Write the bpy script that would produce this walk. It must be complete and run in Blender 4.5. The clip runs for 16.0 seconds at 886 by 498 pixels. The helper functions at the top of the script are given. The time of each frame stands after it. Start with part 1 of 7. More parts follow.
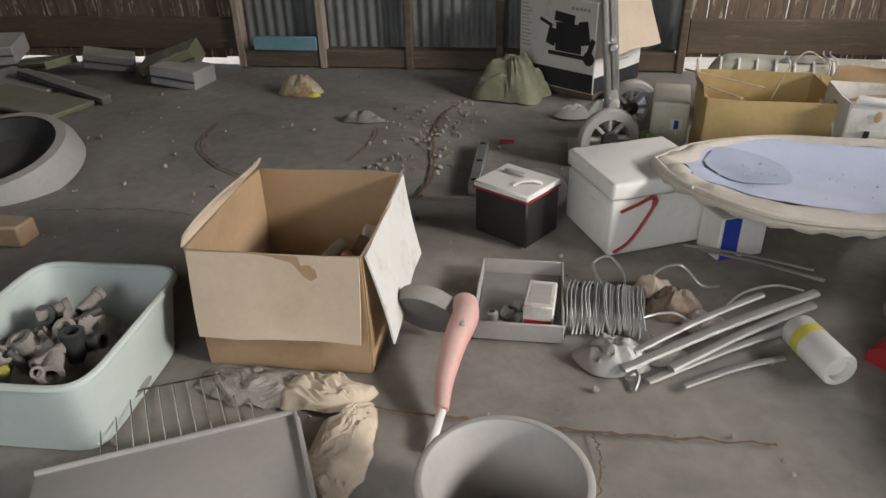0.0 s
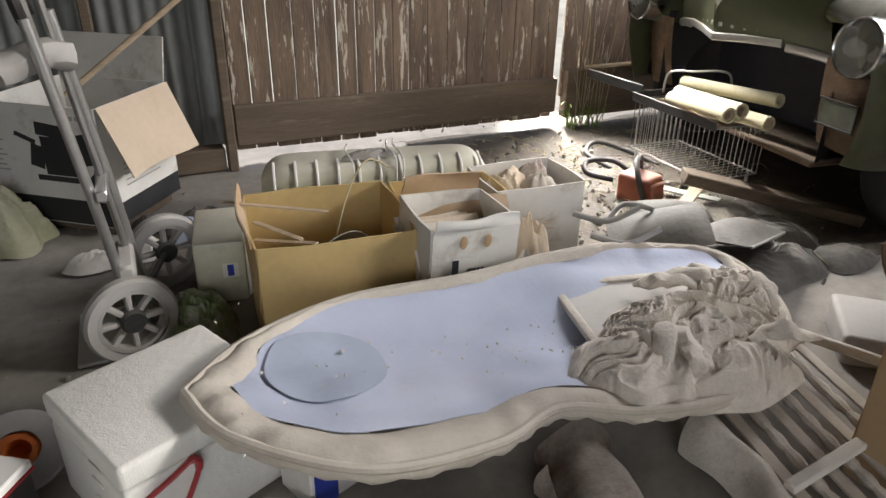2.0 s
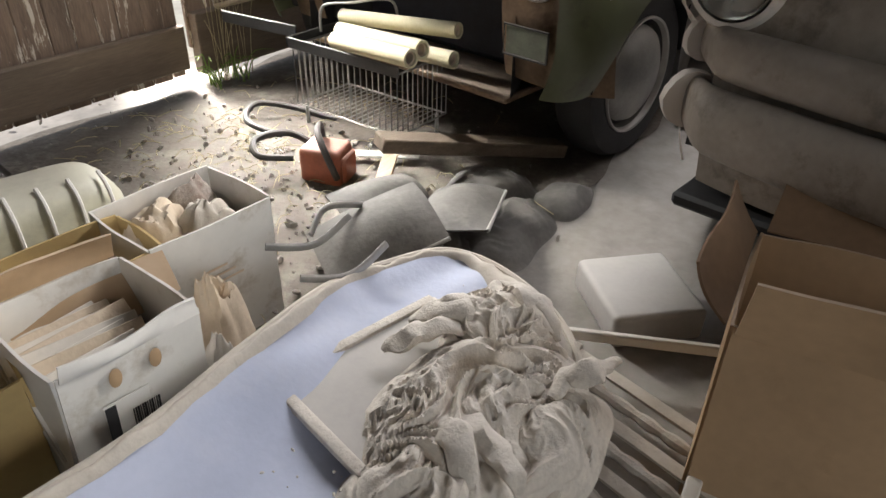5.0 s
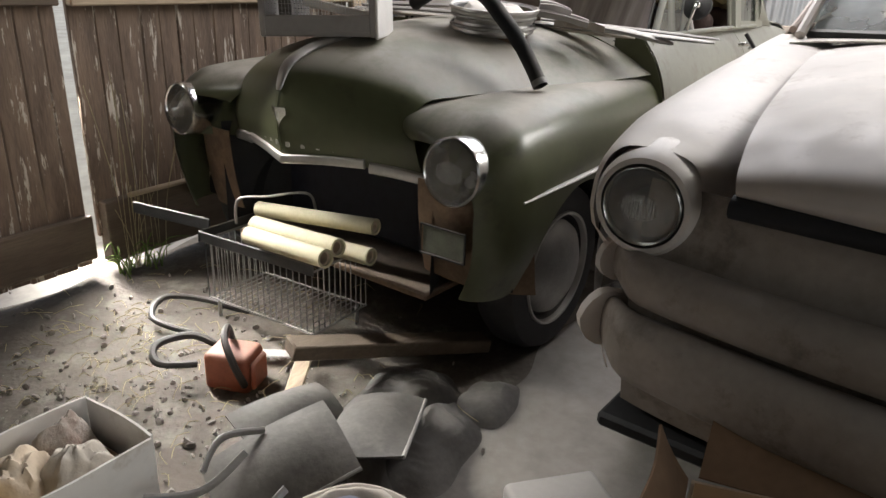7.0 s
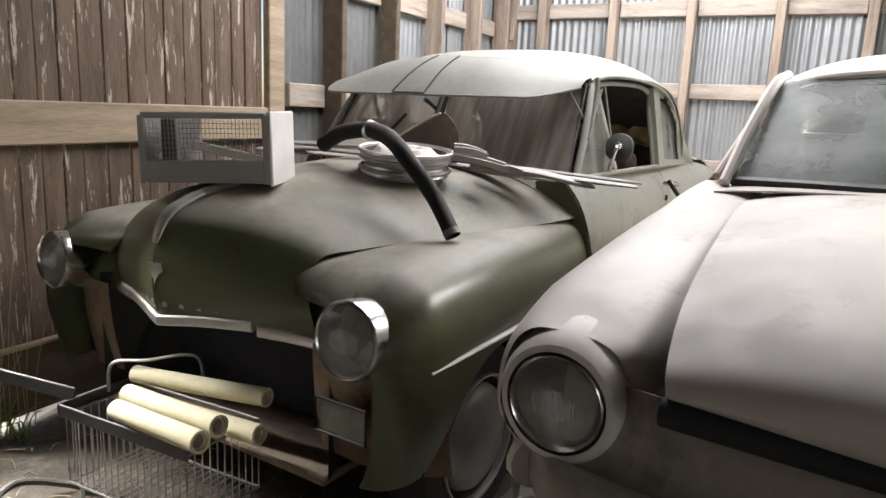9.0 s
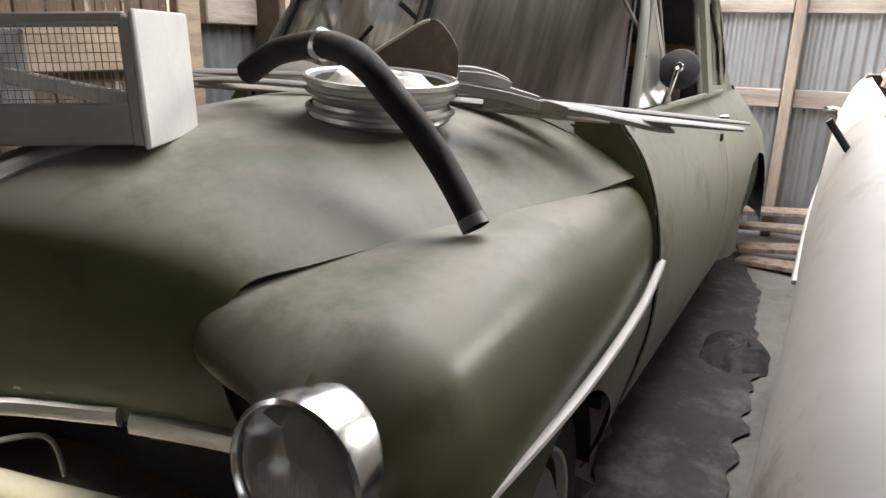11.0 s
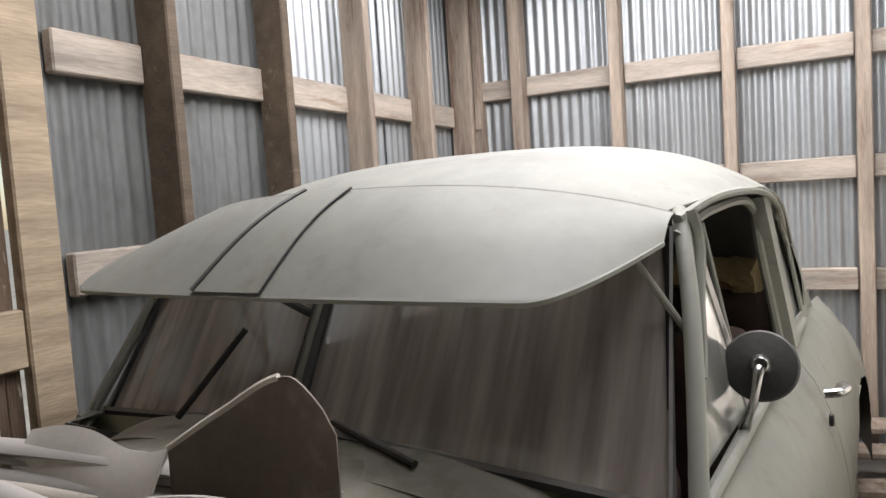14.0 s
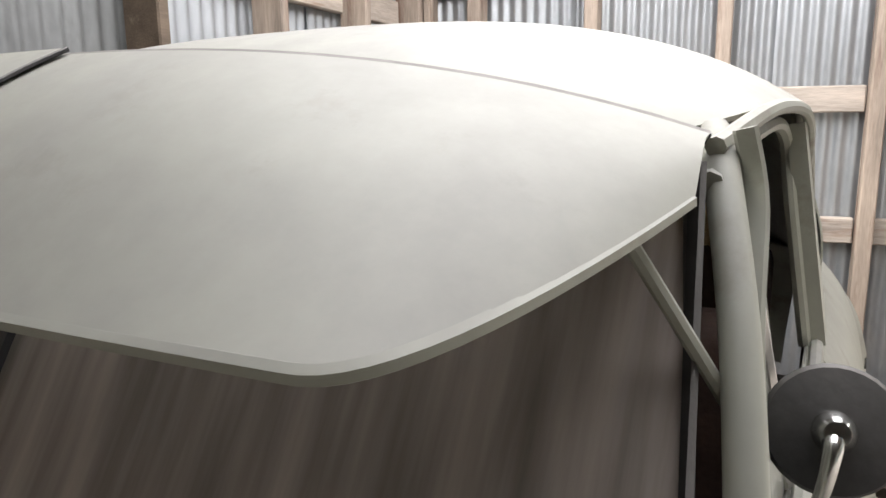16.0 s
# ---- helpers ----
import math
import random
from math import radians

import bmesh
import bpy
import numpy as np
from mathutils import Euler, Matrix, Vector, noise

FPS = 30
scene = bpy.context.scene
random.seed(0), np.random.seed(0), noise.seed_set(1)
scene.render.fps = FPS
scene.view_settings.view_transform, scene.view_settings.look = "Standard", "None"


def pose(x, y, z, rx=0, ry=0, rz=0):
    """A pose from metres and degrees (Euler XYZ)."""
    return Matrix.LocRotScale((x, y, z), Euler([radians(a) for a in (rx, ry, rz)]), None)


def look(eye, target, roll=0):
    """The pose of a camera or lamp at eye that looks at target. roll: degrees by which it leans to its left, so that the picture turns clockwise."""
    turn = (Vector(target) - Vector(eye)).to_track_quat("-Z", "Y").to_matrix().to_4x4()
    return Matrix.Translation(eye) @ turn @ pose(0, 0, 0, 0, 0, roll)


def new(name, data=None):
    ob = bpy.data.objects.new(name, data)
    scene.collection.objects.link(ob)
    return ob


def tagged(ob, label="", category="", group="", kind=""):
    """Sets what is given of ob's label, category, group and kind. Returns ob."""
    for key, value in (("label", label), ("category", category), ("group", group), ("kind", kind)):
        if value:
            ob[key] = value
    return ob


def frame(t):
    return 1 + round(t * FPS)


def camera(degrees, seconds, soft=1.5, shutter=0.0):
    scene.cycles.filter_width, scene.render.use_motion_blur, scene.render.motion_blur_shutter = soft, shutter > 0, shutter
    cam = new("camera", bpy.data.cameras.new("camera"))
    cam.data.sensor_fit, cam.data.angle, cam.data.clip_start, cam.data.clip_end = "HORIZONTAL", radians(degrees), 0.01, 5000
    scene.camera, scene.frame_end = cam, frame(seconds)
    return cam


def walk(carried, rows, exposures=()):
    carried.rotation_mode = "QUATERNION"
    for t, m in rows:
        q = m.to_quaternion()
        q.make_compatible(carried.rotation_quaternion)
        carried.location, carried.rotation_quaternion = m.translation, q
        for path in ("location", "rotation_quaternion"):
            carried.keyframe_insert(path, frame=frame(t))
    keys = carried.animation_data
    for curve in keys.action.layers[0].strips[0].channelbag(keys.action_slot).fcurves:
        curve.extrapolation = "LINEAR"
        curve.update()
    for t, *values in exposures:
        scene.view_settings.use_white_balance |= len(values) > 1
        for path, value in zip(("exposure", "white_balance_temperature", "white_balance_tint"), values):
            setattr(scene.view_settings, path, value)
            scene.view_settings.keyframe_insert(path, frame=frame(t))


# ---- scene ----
from mathutils.bvhtree import BVHTree

cam = camera(64.5, 16.0)
PATH = [
    (0, (1.091, 1.089, 1.196), (0.801, 2.805, 0.211), -1.8),
    (0.5, (1.186, 1.306, 1.2), (1.258, 3.047, 0.22), -0.7),
    (1, (1.222, 1.535, 1.211), (1.742, 3.217, 0.261), 1.1),
    (1.5, (1.263, 1.697, 1.21), (1.979, 3.343, 0.33), 1.4),
    (2, (1.439, 2.056, 1.207), (2.169, 3.691, 0.316), 1.0),
    (2.5, (1.508, 2.267, 1.211), (2.18, 3.843, 0.179), -0.3),
    (3, (1.534, 2.52, 1.198), (2.318, 4.034, 0.151), -1.7),
    (3.5, (1.574, 2.624, 1.203), (2.49, 4.056, 0.149), -2.1),
    (4, (1.71, 2.68, 1.198), (2.77, 3.982, 0.111), -1.8),
    (4.5, (1.821, 2.677, 1.186), (3.052, 3.786, 0.065), -0.5),
    (4.7, (1.829, 2.677, 1.19), (3.124, 3.705, 0.065), -0.0),
    (6.8, (2.002, 2.7, 1.29), (3.516, 3.664, 0.408), 2.0),
    (7, (2.032, 2.736, 1.311), (3.627, 3.701, 0.586), 2.2),
    (7.5, (2.035, 2.773, 1.371), (3.768, 3.69, 0.977), 2.8),
    (8, (2.017, 2.76, 1.389), (3.805, 3.594, 1.062), 3.9),
    (8.5, (2.084, 2.755, 1.368), (3.881, 3.567, 1.034), 3.4),
    (9, (2.362, 2.783, 1.36), (4.108, 3.675, 0.968), 2.5),
    (9.2, (2.48, 2.79, 1.358), (4.205, 3.713, 0.944), 2.7),
    (11.3, (3.391, 3.401, 1.288), (5.156, 4.121, 0.684), 1.7),
    (11.5, (3.557, 3.436, 1.329), (5.329, 4.119, 0.699), 1.9),
    (12, (3.66, 3.455, 1.411), (5.489, 3.904, 0.738), 0.7),
    (12.5, (3.75, 3.502, 1.484), (5.624, 3.942, 0.943), -0.3),
    (13, (3.852, 3.537, 1.552), (5.759, 4.052, 1.238), -0.4),
    (13.5, (3.923, 3.532, 1.566), (5.791, 4.218, 1.365), -2.1),
    (14, (4.189, 3.503, 1.571), (5.977, 4.387, 1.422), -3.7),
    (14.5, (4.43, 3.463, 1.57), (6.18, 4.417, 1.406), -4.5),
    (15, (4.52, 3.458, 1.569), (6.307, 4.314, 1.299), -3.4),
    (15.5, (4.731, 3.533, 1.546), (6.547, 4.248, 1.111), -1.4),
    (16, (4.836, 3.651, 1.533), (6.64, 4.429, 1.159), -0.6),
]
EXPOSURES = [(0, 0.8), (1.5, 0.75), (3.0, 0.8), (4.5, 0.85), (6.9, 0.1), (7.4, 0.2), (8.0, 0.2), (9.2, 0.15), (11.4, 0.2), (12.0, 0.05), (13.5, -0.2), (14.5, -0.28), (16.0, 0.0)]
walk(cam, [(t, look(eye, target, roll)) for t, eye, target, roll in PATH], EXPOSURES)

# ---- world and light ----
world = bpy.data.worlds.new("sky")
scene.world = world
world.use_nodes = True
wn = world.node_tree.nodes
sky = wn.new("ShaderNodeTexSky")
sky.sky_type, sky.sun_disc = "NISHITA", False
sky.sun_elevation, sky.sun_rotation = radians(52), radians(15)
wn["Background"].inputs[1].default_value = 0.12
world.node_tree.links.new(sky.outputs[0], wn["Background"].inputs[0])
sun = new("sun", bpy.data.lights.new("sun", "SUN"))
sun.data.energy, sun.data.angle, sun.data.color = 4.0, radians(12), (1.0, 0.96, 0.9)
sun.matrix_world = look((0, 0, 10), (0.32, -1.0, 10 - 1.35))
# daylight through the open part of the roof over the back of the cars
skylight = new("skylight_lamp", bpy.data.lights.new("skylight_lamp", "AREA"))
skylight.data.shape, skylight.data.size, skylight.data.size_y = "RECTANGLE", 3.1, 2.2
skylight.data.energy, skylight.data.color = 180.0, (1.0, 0.972, 0.99)
skylight.matrix_world = look((6.62, 3.82, 3.02), (6.62, 3.82, 0))


# added lamp under an assumed unseen bay, over the aisle beside the pale car
bayfill = new("added_bay_fill", bpy.data.lights.new("added_bay_fill", "AREA"))
bayfill.data.shape, bayfill.data.size, bayfill.data.size_y = "RECTANGLE", 1.1, 1.0
bayfill.data.energy, bayfill.data.color = 54.0, (1.0, 0.965, 0.92)
bayfill.matrix_world = look((7.1, 0.85, 3.0), (1.6, 2.6, 0.0))
bayfill.data.spread = radians(80)


# added fill lamp in an unseen, assumed wide doorway the walk comes in by
doorfill = new("added_door_fill", bpy.data.lights.new("added_door_fill", "AREA"))
doorfill.data.shape, doorfill.data.size, doorfill.data.size_y = "RECTANGLE", 4.0, 1.6
doorfill.data.energy, doorfill.data.color = 9.0, (1.0, 0.95, 0.89)
doorfill.matrix_world = look((0.75, -1.5, 1.9), (2.1, 2.3, 0.0))
doorfill.data.spread = radians(68)
# daylight through the upright gap between the two plank doors
gaplight = new("door_gap_lamp", bpy.data.lights.new("door_gap_lamp", "AREA"))
gaplight.data.shape, gaplight.data.size, gaplight.data.size_y = "RECTANGLE", 0.05, 1.5
gaplight.data.energy, gaplight.data.color = 24.0, (1.0, 0.98, 0.94)
gaplight.matrix_world = look((3.703, 5.49, 0.85), (3.50, 4.75, 0.0))
gaplight.data.spread = radians(70)


# ---- materials ----
def mat(name, base, rough=0.6, metal=0.0, var=0.25, scale=6.0, bump=0.15, second=None, dust=0.0, grain=None, coat=0.0, streak=None, dustcol=(0.42, 0.39, 0.35), spec=0.5, patch=None):
    """A worn surface: base colour mottled at two scales, an optional second colour in patches, settled dust, fine relief."""
    m = bpy.data.materials.new(name)
    m.use_nodes = True
    nt = m.node_tree
    n, l = nt.nodes, nt.links
    b = n["Principled BSDF"]
    b.inputs["Roughness"].default_value = rough
    b.inputs["Metallic"].default_value = metal
    b.inputs["Coat Weight"].default_value = coat
    b.inputs["Specular IOR Level"].default_value = spec
    tc = n.new("ShaderNodeTexCoord")
    mp = n.new("ShaderNodeMapping")
    l.new(tc.outputs["Object"], mp.inputs[0])
    if grain:
        mp.inputs["Scale"].default_value = grain
    info = n.new("ShaderNodeObjectInfo")
    shift = n.new("ShaderNodeVectorMath")
    shift.operation = "MULTIPLY_ADD"
    l.new(info.outputs["Random"], shift.inputs[0])
    shift.inputs[1].default_value = (7, 11, 5)
    l.new(mp.outputs[0], shift.inputs[2])
    big, fine = n.new("ShaderNodeTexNoise"), n.new("ShaderNodeTexNoise")
    big.inputs["Scale"].default_value, fine.inputs["Scale"].default_value = scale, scale * 9
    big.inputs["Detail"].default_value = fine.inputs["Detail"].default_value = 5
    for t in (big, fine):
        l.new(shift.outputs[0], t.inputs["Vector"])
    mixn = n.new("ShaderNodeMath")
    mixn.operation = "MULTIPLY_ADD"
    l.new(fine.outputs[0], mixn.inputs[0])
    mixn.inputs[1].default_value = 0.5
    l.new(big.outputs[0], mixn.inputs[2])
    ramp = n.new("ShaderNodeMapRange")
    l.new(mixn.outputs[0], ramp.inputs[0])
    ramp.inputs[1].default_value, ramp.inputs[2].default_value = 0.45, 1.05
    mix = n.new("ShaderNodeMix")
    mix.data_type = "RGBA"
    l.new(ramp.outputs[0], mix.inputs[0])
    mix.inputs[6].default_value = (*[c * (1 - var) for c in base], 1)
    mix.inputs[7].default_value = (*[min(1, c * (1 + var)) for c in base], 1)
    out = mix.outputs[2]
    if second:
        col, lo, hi, sc = second
        t = n.new("ShaderNodeTexNoise")
        t.inputs["Scale"].default_value, t.inputs["Detail"].default_value = sc, 8
        t.inputs["Roughness"].default_value = 0.7
        l.new(shift.outputs[0], t.inputs["Vector"])
        r = n.new("ShaderNodeMapRange")
        l.new(t.outputs[0], r.inputs[0])
        r.inputs[1].default_value, r.inputs[2].default_value = lo, hi
        k = n.new("ShaderNodeMix")
        k.data_type = "RGBA"
        l.new(r.outputs[0], k.inputs[0])
        l.new(out, k.inputs[6])
        k.inputs[7].default_value = (*col, 1)
        out = k.outputs[2]
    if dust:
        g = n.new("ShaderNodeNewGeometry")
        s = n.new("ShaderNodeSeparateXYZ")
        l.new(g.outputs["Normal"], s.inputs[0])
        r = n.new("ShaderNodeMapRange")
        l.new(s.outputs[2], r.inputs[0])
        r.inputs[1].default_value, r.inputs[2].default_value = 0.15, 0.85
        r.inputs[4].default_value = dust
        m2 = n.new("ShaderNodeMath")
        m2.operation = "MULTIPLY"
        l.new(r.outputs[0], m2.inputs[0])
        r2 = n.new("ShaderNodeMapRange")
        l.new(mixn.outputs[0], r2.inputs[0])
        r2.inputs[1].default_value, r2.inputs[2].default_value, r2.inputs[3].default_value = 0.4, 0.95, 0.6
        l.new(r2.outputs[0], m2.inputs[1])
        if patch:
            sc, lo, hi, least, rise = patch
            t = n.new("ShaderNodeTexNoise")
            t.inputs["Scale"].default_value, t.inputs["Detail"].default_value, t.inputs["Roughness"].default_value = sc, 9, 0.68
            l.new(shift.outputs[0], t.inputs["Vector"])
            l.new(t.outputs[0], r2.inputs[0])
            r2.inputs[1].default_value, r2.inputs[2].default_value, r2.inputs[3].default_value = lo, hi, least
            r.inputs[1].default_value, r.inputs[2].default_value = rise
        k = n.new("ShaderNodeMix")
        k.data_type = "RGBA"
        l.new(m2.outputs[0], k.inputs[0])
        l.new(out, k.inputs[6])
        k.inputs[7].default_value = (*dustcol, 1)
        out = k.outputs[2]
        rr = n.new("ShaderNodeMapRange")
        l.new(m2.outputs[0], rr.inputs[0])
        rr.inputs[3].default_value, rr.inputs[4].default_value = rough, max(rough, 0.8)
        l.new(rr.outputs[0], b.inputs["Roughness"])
    l.new(out, b.inputs["Base Color"])
    if bump:
        bp = n.new("ShaderNodeBump")
        bp.inputs["Strength"].default_value, bp.inputs["Distance"].default_value = bump, 0.01
        l.new(mixn.outputs[0], bp.inputs["Height"])
        l.new(bp.outputs[0], b.inputs["Normal"])
    return m


def glass(name, tint=(0.8, 0.85, 0.83), rough=0.05, dirt=0.3, dirtcol=(0.3, 0.29, 0.26), streaks=(6, 6, 1.2)):
    """A dusty pane: clear glass behind patches and streaks of dirt."""
    m = bpy.data.materials.new(name)
    m.use_nodes = True
    n, l = m.node_tree.nodes, m.node_tree.links
    b = n["Principled BSDF"]
    b.inputs["Base Color"].default_value = (*tint, 1)
    b.inputs["Roughness"].default_value = rough
    b.inputs["Transmission Weight"].default_value = 1.0
    b.inputs["IOR"].default_value = 1.05
    film = n.new("ShaderNodeBsdfPrincipled")
    film.inputs["Base Color"].default_value = (*dirtcol, 1)
    film.inputs["Roughness"].default_value = 0.35
    tc, mp, t = n.new("ShaderNodeTexCoord"), n.new("ShaderNodeMapping"), n.new("ShaderNodeTexNoise")
    mp.inputs["Scale"].default_value = streaks
    t.inputs["Scale"].default_value, t.inputs["Detail"].default_value = 1.5, 7
    r = n.new("ShaderNodeMapRange")
    l.new(tc.outputs["Object"], mp.inputs[0])
    l.new(mp.outputs[0], t.inputs["Vector"])
    l.new(t.outputs[0], r.inputs[0])
    r.inputs[1].default_value, r.inputs[2].default_value = 0.35, 0.75
    r.inputs[3].default_value, r.inputs[4].default_value = dirt * 0.5, min(1, dirt * 1.5)
    mx = n.new("ShaderNodeMixShader")
    l.new(r.outputs[0], mx.inputs[0])
    l.new(b.outputs[0], mx.inputs[1])
    l.new(film.outputs[0], mx.inputs[2])
    l.new(mx.outputs[0], n["Material Output"].inputs[0])
    return m


CONCRETE = mat("concrete", (0.265, 0.242, 0.215), 0.85, 0, 0.32, 2.2, 0.4, ((0.12, 0.108, 0.095), 0.5, 0.72, 1.1))
DIRT = mat("dirt", (0.11, 0.093, 0.076), 0.95, 0, 0.4, 5, 0.9, ((0.22, 0.20, 0.17), 0.52, 0.72, 7))
PLANK = mat("old_plank", (0.15, 0.103, 0.07), 0.75, 0, 0.5, 3, 0.5, ((0.48, 0.42, 0.34), 0.58, 0.60, 5), grain=(6, 6, 0.8))
RAIL = mat("rail_wood", (0.40, 0.31, 0.21), 0.7, 0, 0.38, 3, 0.3, ((0.2, 0.14, 0.09), 0.55, 0.8, 2), grain=(0.6, 5, 5))
DARKRAIL = mat("dark_wood_and_stud_shade", (0.12, 0.088, 0.06), 0.8, 0, 0.35, 3, 0.4, ((0.25, 0.2, 0.14), 0.58, 0.75, 4), grain=(0.6, 5, 5))
STUD = mat("stud_wood", (0.36, 0.29, 0.23), 0.75, 0, 0.42, 3, 0.35, ((0.17, 0.105, 0.075), 0.52, 0.66, 2.5), grain=(5, 5, 0.5))
GIRT = mat("girt_wood", (0.42, 0.36, 0.3), 0.75, 0, 0.4, 3, 0.35, ((0.24, 0.14, 0.085), 0.54, 0.68, 1.9), grain=(0.6, 5, 5))
GIRTY = mat("girt_wood_lengthwise", (0.44, 0.38, 0.32), 0.75, 0, 0.4, 3, 0.35, ((0.24, 0.15, 0.10), 0.54, 0.68, 1.9), grain=(5, 0.6, 5))
TIN = mat("corrugated_metal", (0.44, 0.46, 0.47), 0.42, 0.65, 0.18, 4, 0.08, ((0.38, 0.38, 0.37), 0.55, 0.8, 1.5), grain=(1, 1, 0.4))
# Older, darker tin; the shade on these sheets is put into its colour.
SHADEDTIN = mat("old_shaded_metal", (0.20, 0.205, 0.20), 0.6, 0.4, 0.3, 4, 0.1, ((0.10, 0.10, 0.09), 0.5, 0.7, 2.5), grain=(1, 1, 0.4))
DARKMETAL = mat("dark_metal", (0.05, 0.05, 0.05), 0.55, 0.4, 0.3, 8, 0.15, dust=0.25)
PLAIN = mat("plain_boarding", (0.13, 0.11, 0.09), 0.85, 0, 0.3, 2, 0.3)
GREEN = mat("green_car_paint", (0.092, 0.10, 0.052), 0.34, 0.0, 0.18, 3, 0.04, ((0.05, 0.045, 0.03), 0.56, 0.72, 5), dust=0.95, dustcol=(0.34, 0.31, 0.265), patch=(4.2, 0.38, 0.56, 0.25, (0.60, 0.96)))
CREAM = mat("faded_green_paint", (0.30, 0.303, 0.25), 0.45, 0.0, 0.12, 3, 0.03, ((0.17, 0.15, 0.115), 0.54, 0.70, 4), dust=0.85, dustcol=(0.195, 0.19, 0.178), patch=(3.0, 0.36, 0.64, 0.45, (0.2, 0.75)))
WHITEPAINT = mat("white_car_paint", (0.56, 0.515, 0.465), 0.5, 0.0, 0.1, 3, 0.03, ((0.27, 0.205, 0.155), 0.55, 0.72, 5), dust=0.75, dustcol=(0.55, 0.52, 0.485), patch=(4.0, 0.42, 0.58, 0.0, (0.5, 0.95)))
# Brown-grey grime over bumper white, with its front shade put into the colour.
SHADEDBUMPER = mat("grimy_shaded_bumper", (0.31, 0.27, 0.23), 0.55, 0.1, 0.25, 5, 0.1, ((0.10, 0.08, 0.065), 0.52, 0.7, 6), dust=0.5)
TANPAINT = mat("tan_trim_paint", (0.40, 0.32, 0.265), 0.5, 0, 0.12, 5, 0.05)
CHROME = mat("dull_chrome", (0.62, 0.62, 0.6), 0.22, 1.0, 0.15, 10, 0.05, ((0.3, 0.27, 0.24), 0.6, 0.8, 9))
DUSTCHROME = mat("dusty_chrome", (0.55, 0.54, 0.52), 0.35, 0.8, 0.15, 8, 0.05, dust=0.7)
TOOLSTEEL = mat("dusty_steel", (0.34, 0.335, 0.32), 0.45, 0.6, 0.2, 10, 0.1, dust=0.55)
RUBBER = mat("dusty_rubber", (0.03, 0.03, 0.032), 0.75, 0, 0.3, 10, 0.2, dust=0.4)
# Black parts; in wheel wells, grille and slot the shade is in the colour.
BLACK = mat("black_parts_and_shade", (0.015, 0.015, 0.016), 0.8, 0, 0.3, 6, 0.2)
NAVY = mat("dark_blue_core", (0.02, 0.022, 0.035), 0.6, 0.2, 0.3, 20, 0.3)
RUST = mat("rusty_panel", (0.20, 0.135, 0.085), 0.7, 0.2, 0.35, 7, 0.3, ((0.10, 0.06, 0.04), 0.5, 0.7, 6), dust=0.3)
SCREENGLASS = glass("windscreen_glass", (0.55, 0.6, 0.58), 0.04, 0.80, (0.50, 0.44, 0.395), (1.5, 19, 1.3))
SIDEGLASS = glass("side_glass", (0.75, 0.82, 0.78), 0.04, 0.45, (0.42, 0.43, 0.38))
WHITEGLASS = glass("dusty_car_glass", (0.6, 0.68, 0.66), 0.05, 0.6, (0.28, 0.32, 0.30), (2, 2, 3))
LENS = glass("lamp_glass", (0.97, 0.98, 0.97), 0.06, 0.26, (0.74, 0.72, 0.67), (8, 8, 8))
LEATHER = mat("dark_seat_cloth", (0.06, 0.035, 0.027), 0.85, 0, 0.4, 9, 0.4)
FOAM = mat("yellowed_foam", (0.50, 0.38, 0.2), 0.95, 0, 0.35, 14, 0.9)


# ---- mesh helpers ----
def part(name, bm, material, parent=None, label="", sharp=38, smooth=True, thick=0.0):
    """Links a bmesh as one mesh object under a thing or a part."""
    if thick:
        bmesh.ops.solidify(bm, geom=bm.faces[:], thickness=thick)
    bmesh.ops.recalc_face_normals(bm, faces=bm.faces[:])
    me = bpy.data.meshes.new(name)
    bm.to_mesh(me)
    bm.free()
    me.materials.append(material)
    if smooth:
        me.polygons.foreach_set("use_smooth", [True] * len(me.polygons))
        me.set_sharp_from_angle(angle=radians(sharp))
    ob = new(name, me)
    if parent:
        ob.parent = parent
    if label:
        tagged(ob, label)
    return ob


def thing(name, m, label, category, group="", kind=""):
    ob = new(name)
    ob.empty_display_size = 0.1
    ob.matrix_world = m
    return tagged(ob, label, category, group, kind)


def box(bm, c, s, m=None, bevel=0.0, segs=1):
    """A box with centre c and size s."""
    r = bmesh.ops.create_cube(bm, size=1)["verts"]
    bmesh.ops.transform(bm, matrix=(m or Matrix()) @ Matrix.Translation(c) @ Matrix.Diagonal((*s, 1)), verts=r)
    if bevel:
        es = list({e for v in r for e in v.link_edges})
        bmesh.ops.bevel(bm, geom=es, offset=bevel, segments=segs, affect="EDGES", profile=0.5)
    return bm


def boxm(c, s, m=None, bevel=0.004, segs=1):
    return box(bmesh.new(), c, s, m, bevel, segs)


def sheet(f, nu, nv, bm=None, closed_v=False, keep=None):
    """A surface f(u, v) over 0..1 x 0..1."""
    bm = bm or bmesh.new()
    cols = nv if closed_v else nv + 1
    rows = [[bm.verts.new(f(i / nu, j / nv)) for j in range(cols)] for i in range(nu + 1)]
    for i in range(nu):
        for j in range(nv):
            q = [rows[i][j], rows[i][(j + 1) % cols], rows[i + 1][(j + 1) % cols], rows[i + 1][j]]
            if keep is None or keep(sum((v.co for v in q), Vector()) / 4):
                bm.faces.new(q)
    bmesh.ops.delete(bm, geom=[v for v in bm.verts if not v.link_faces], context="VERTS")
    return bm


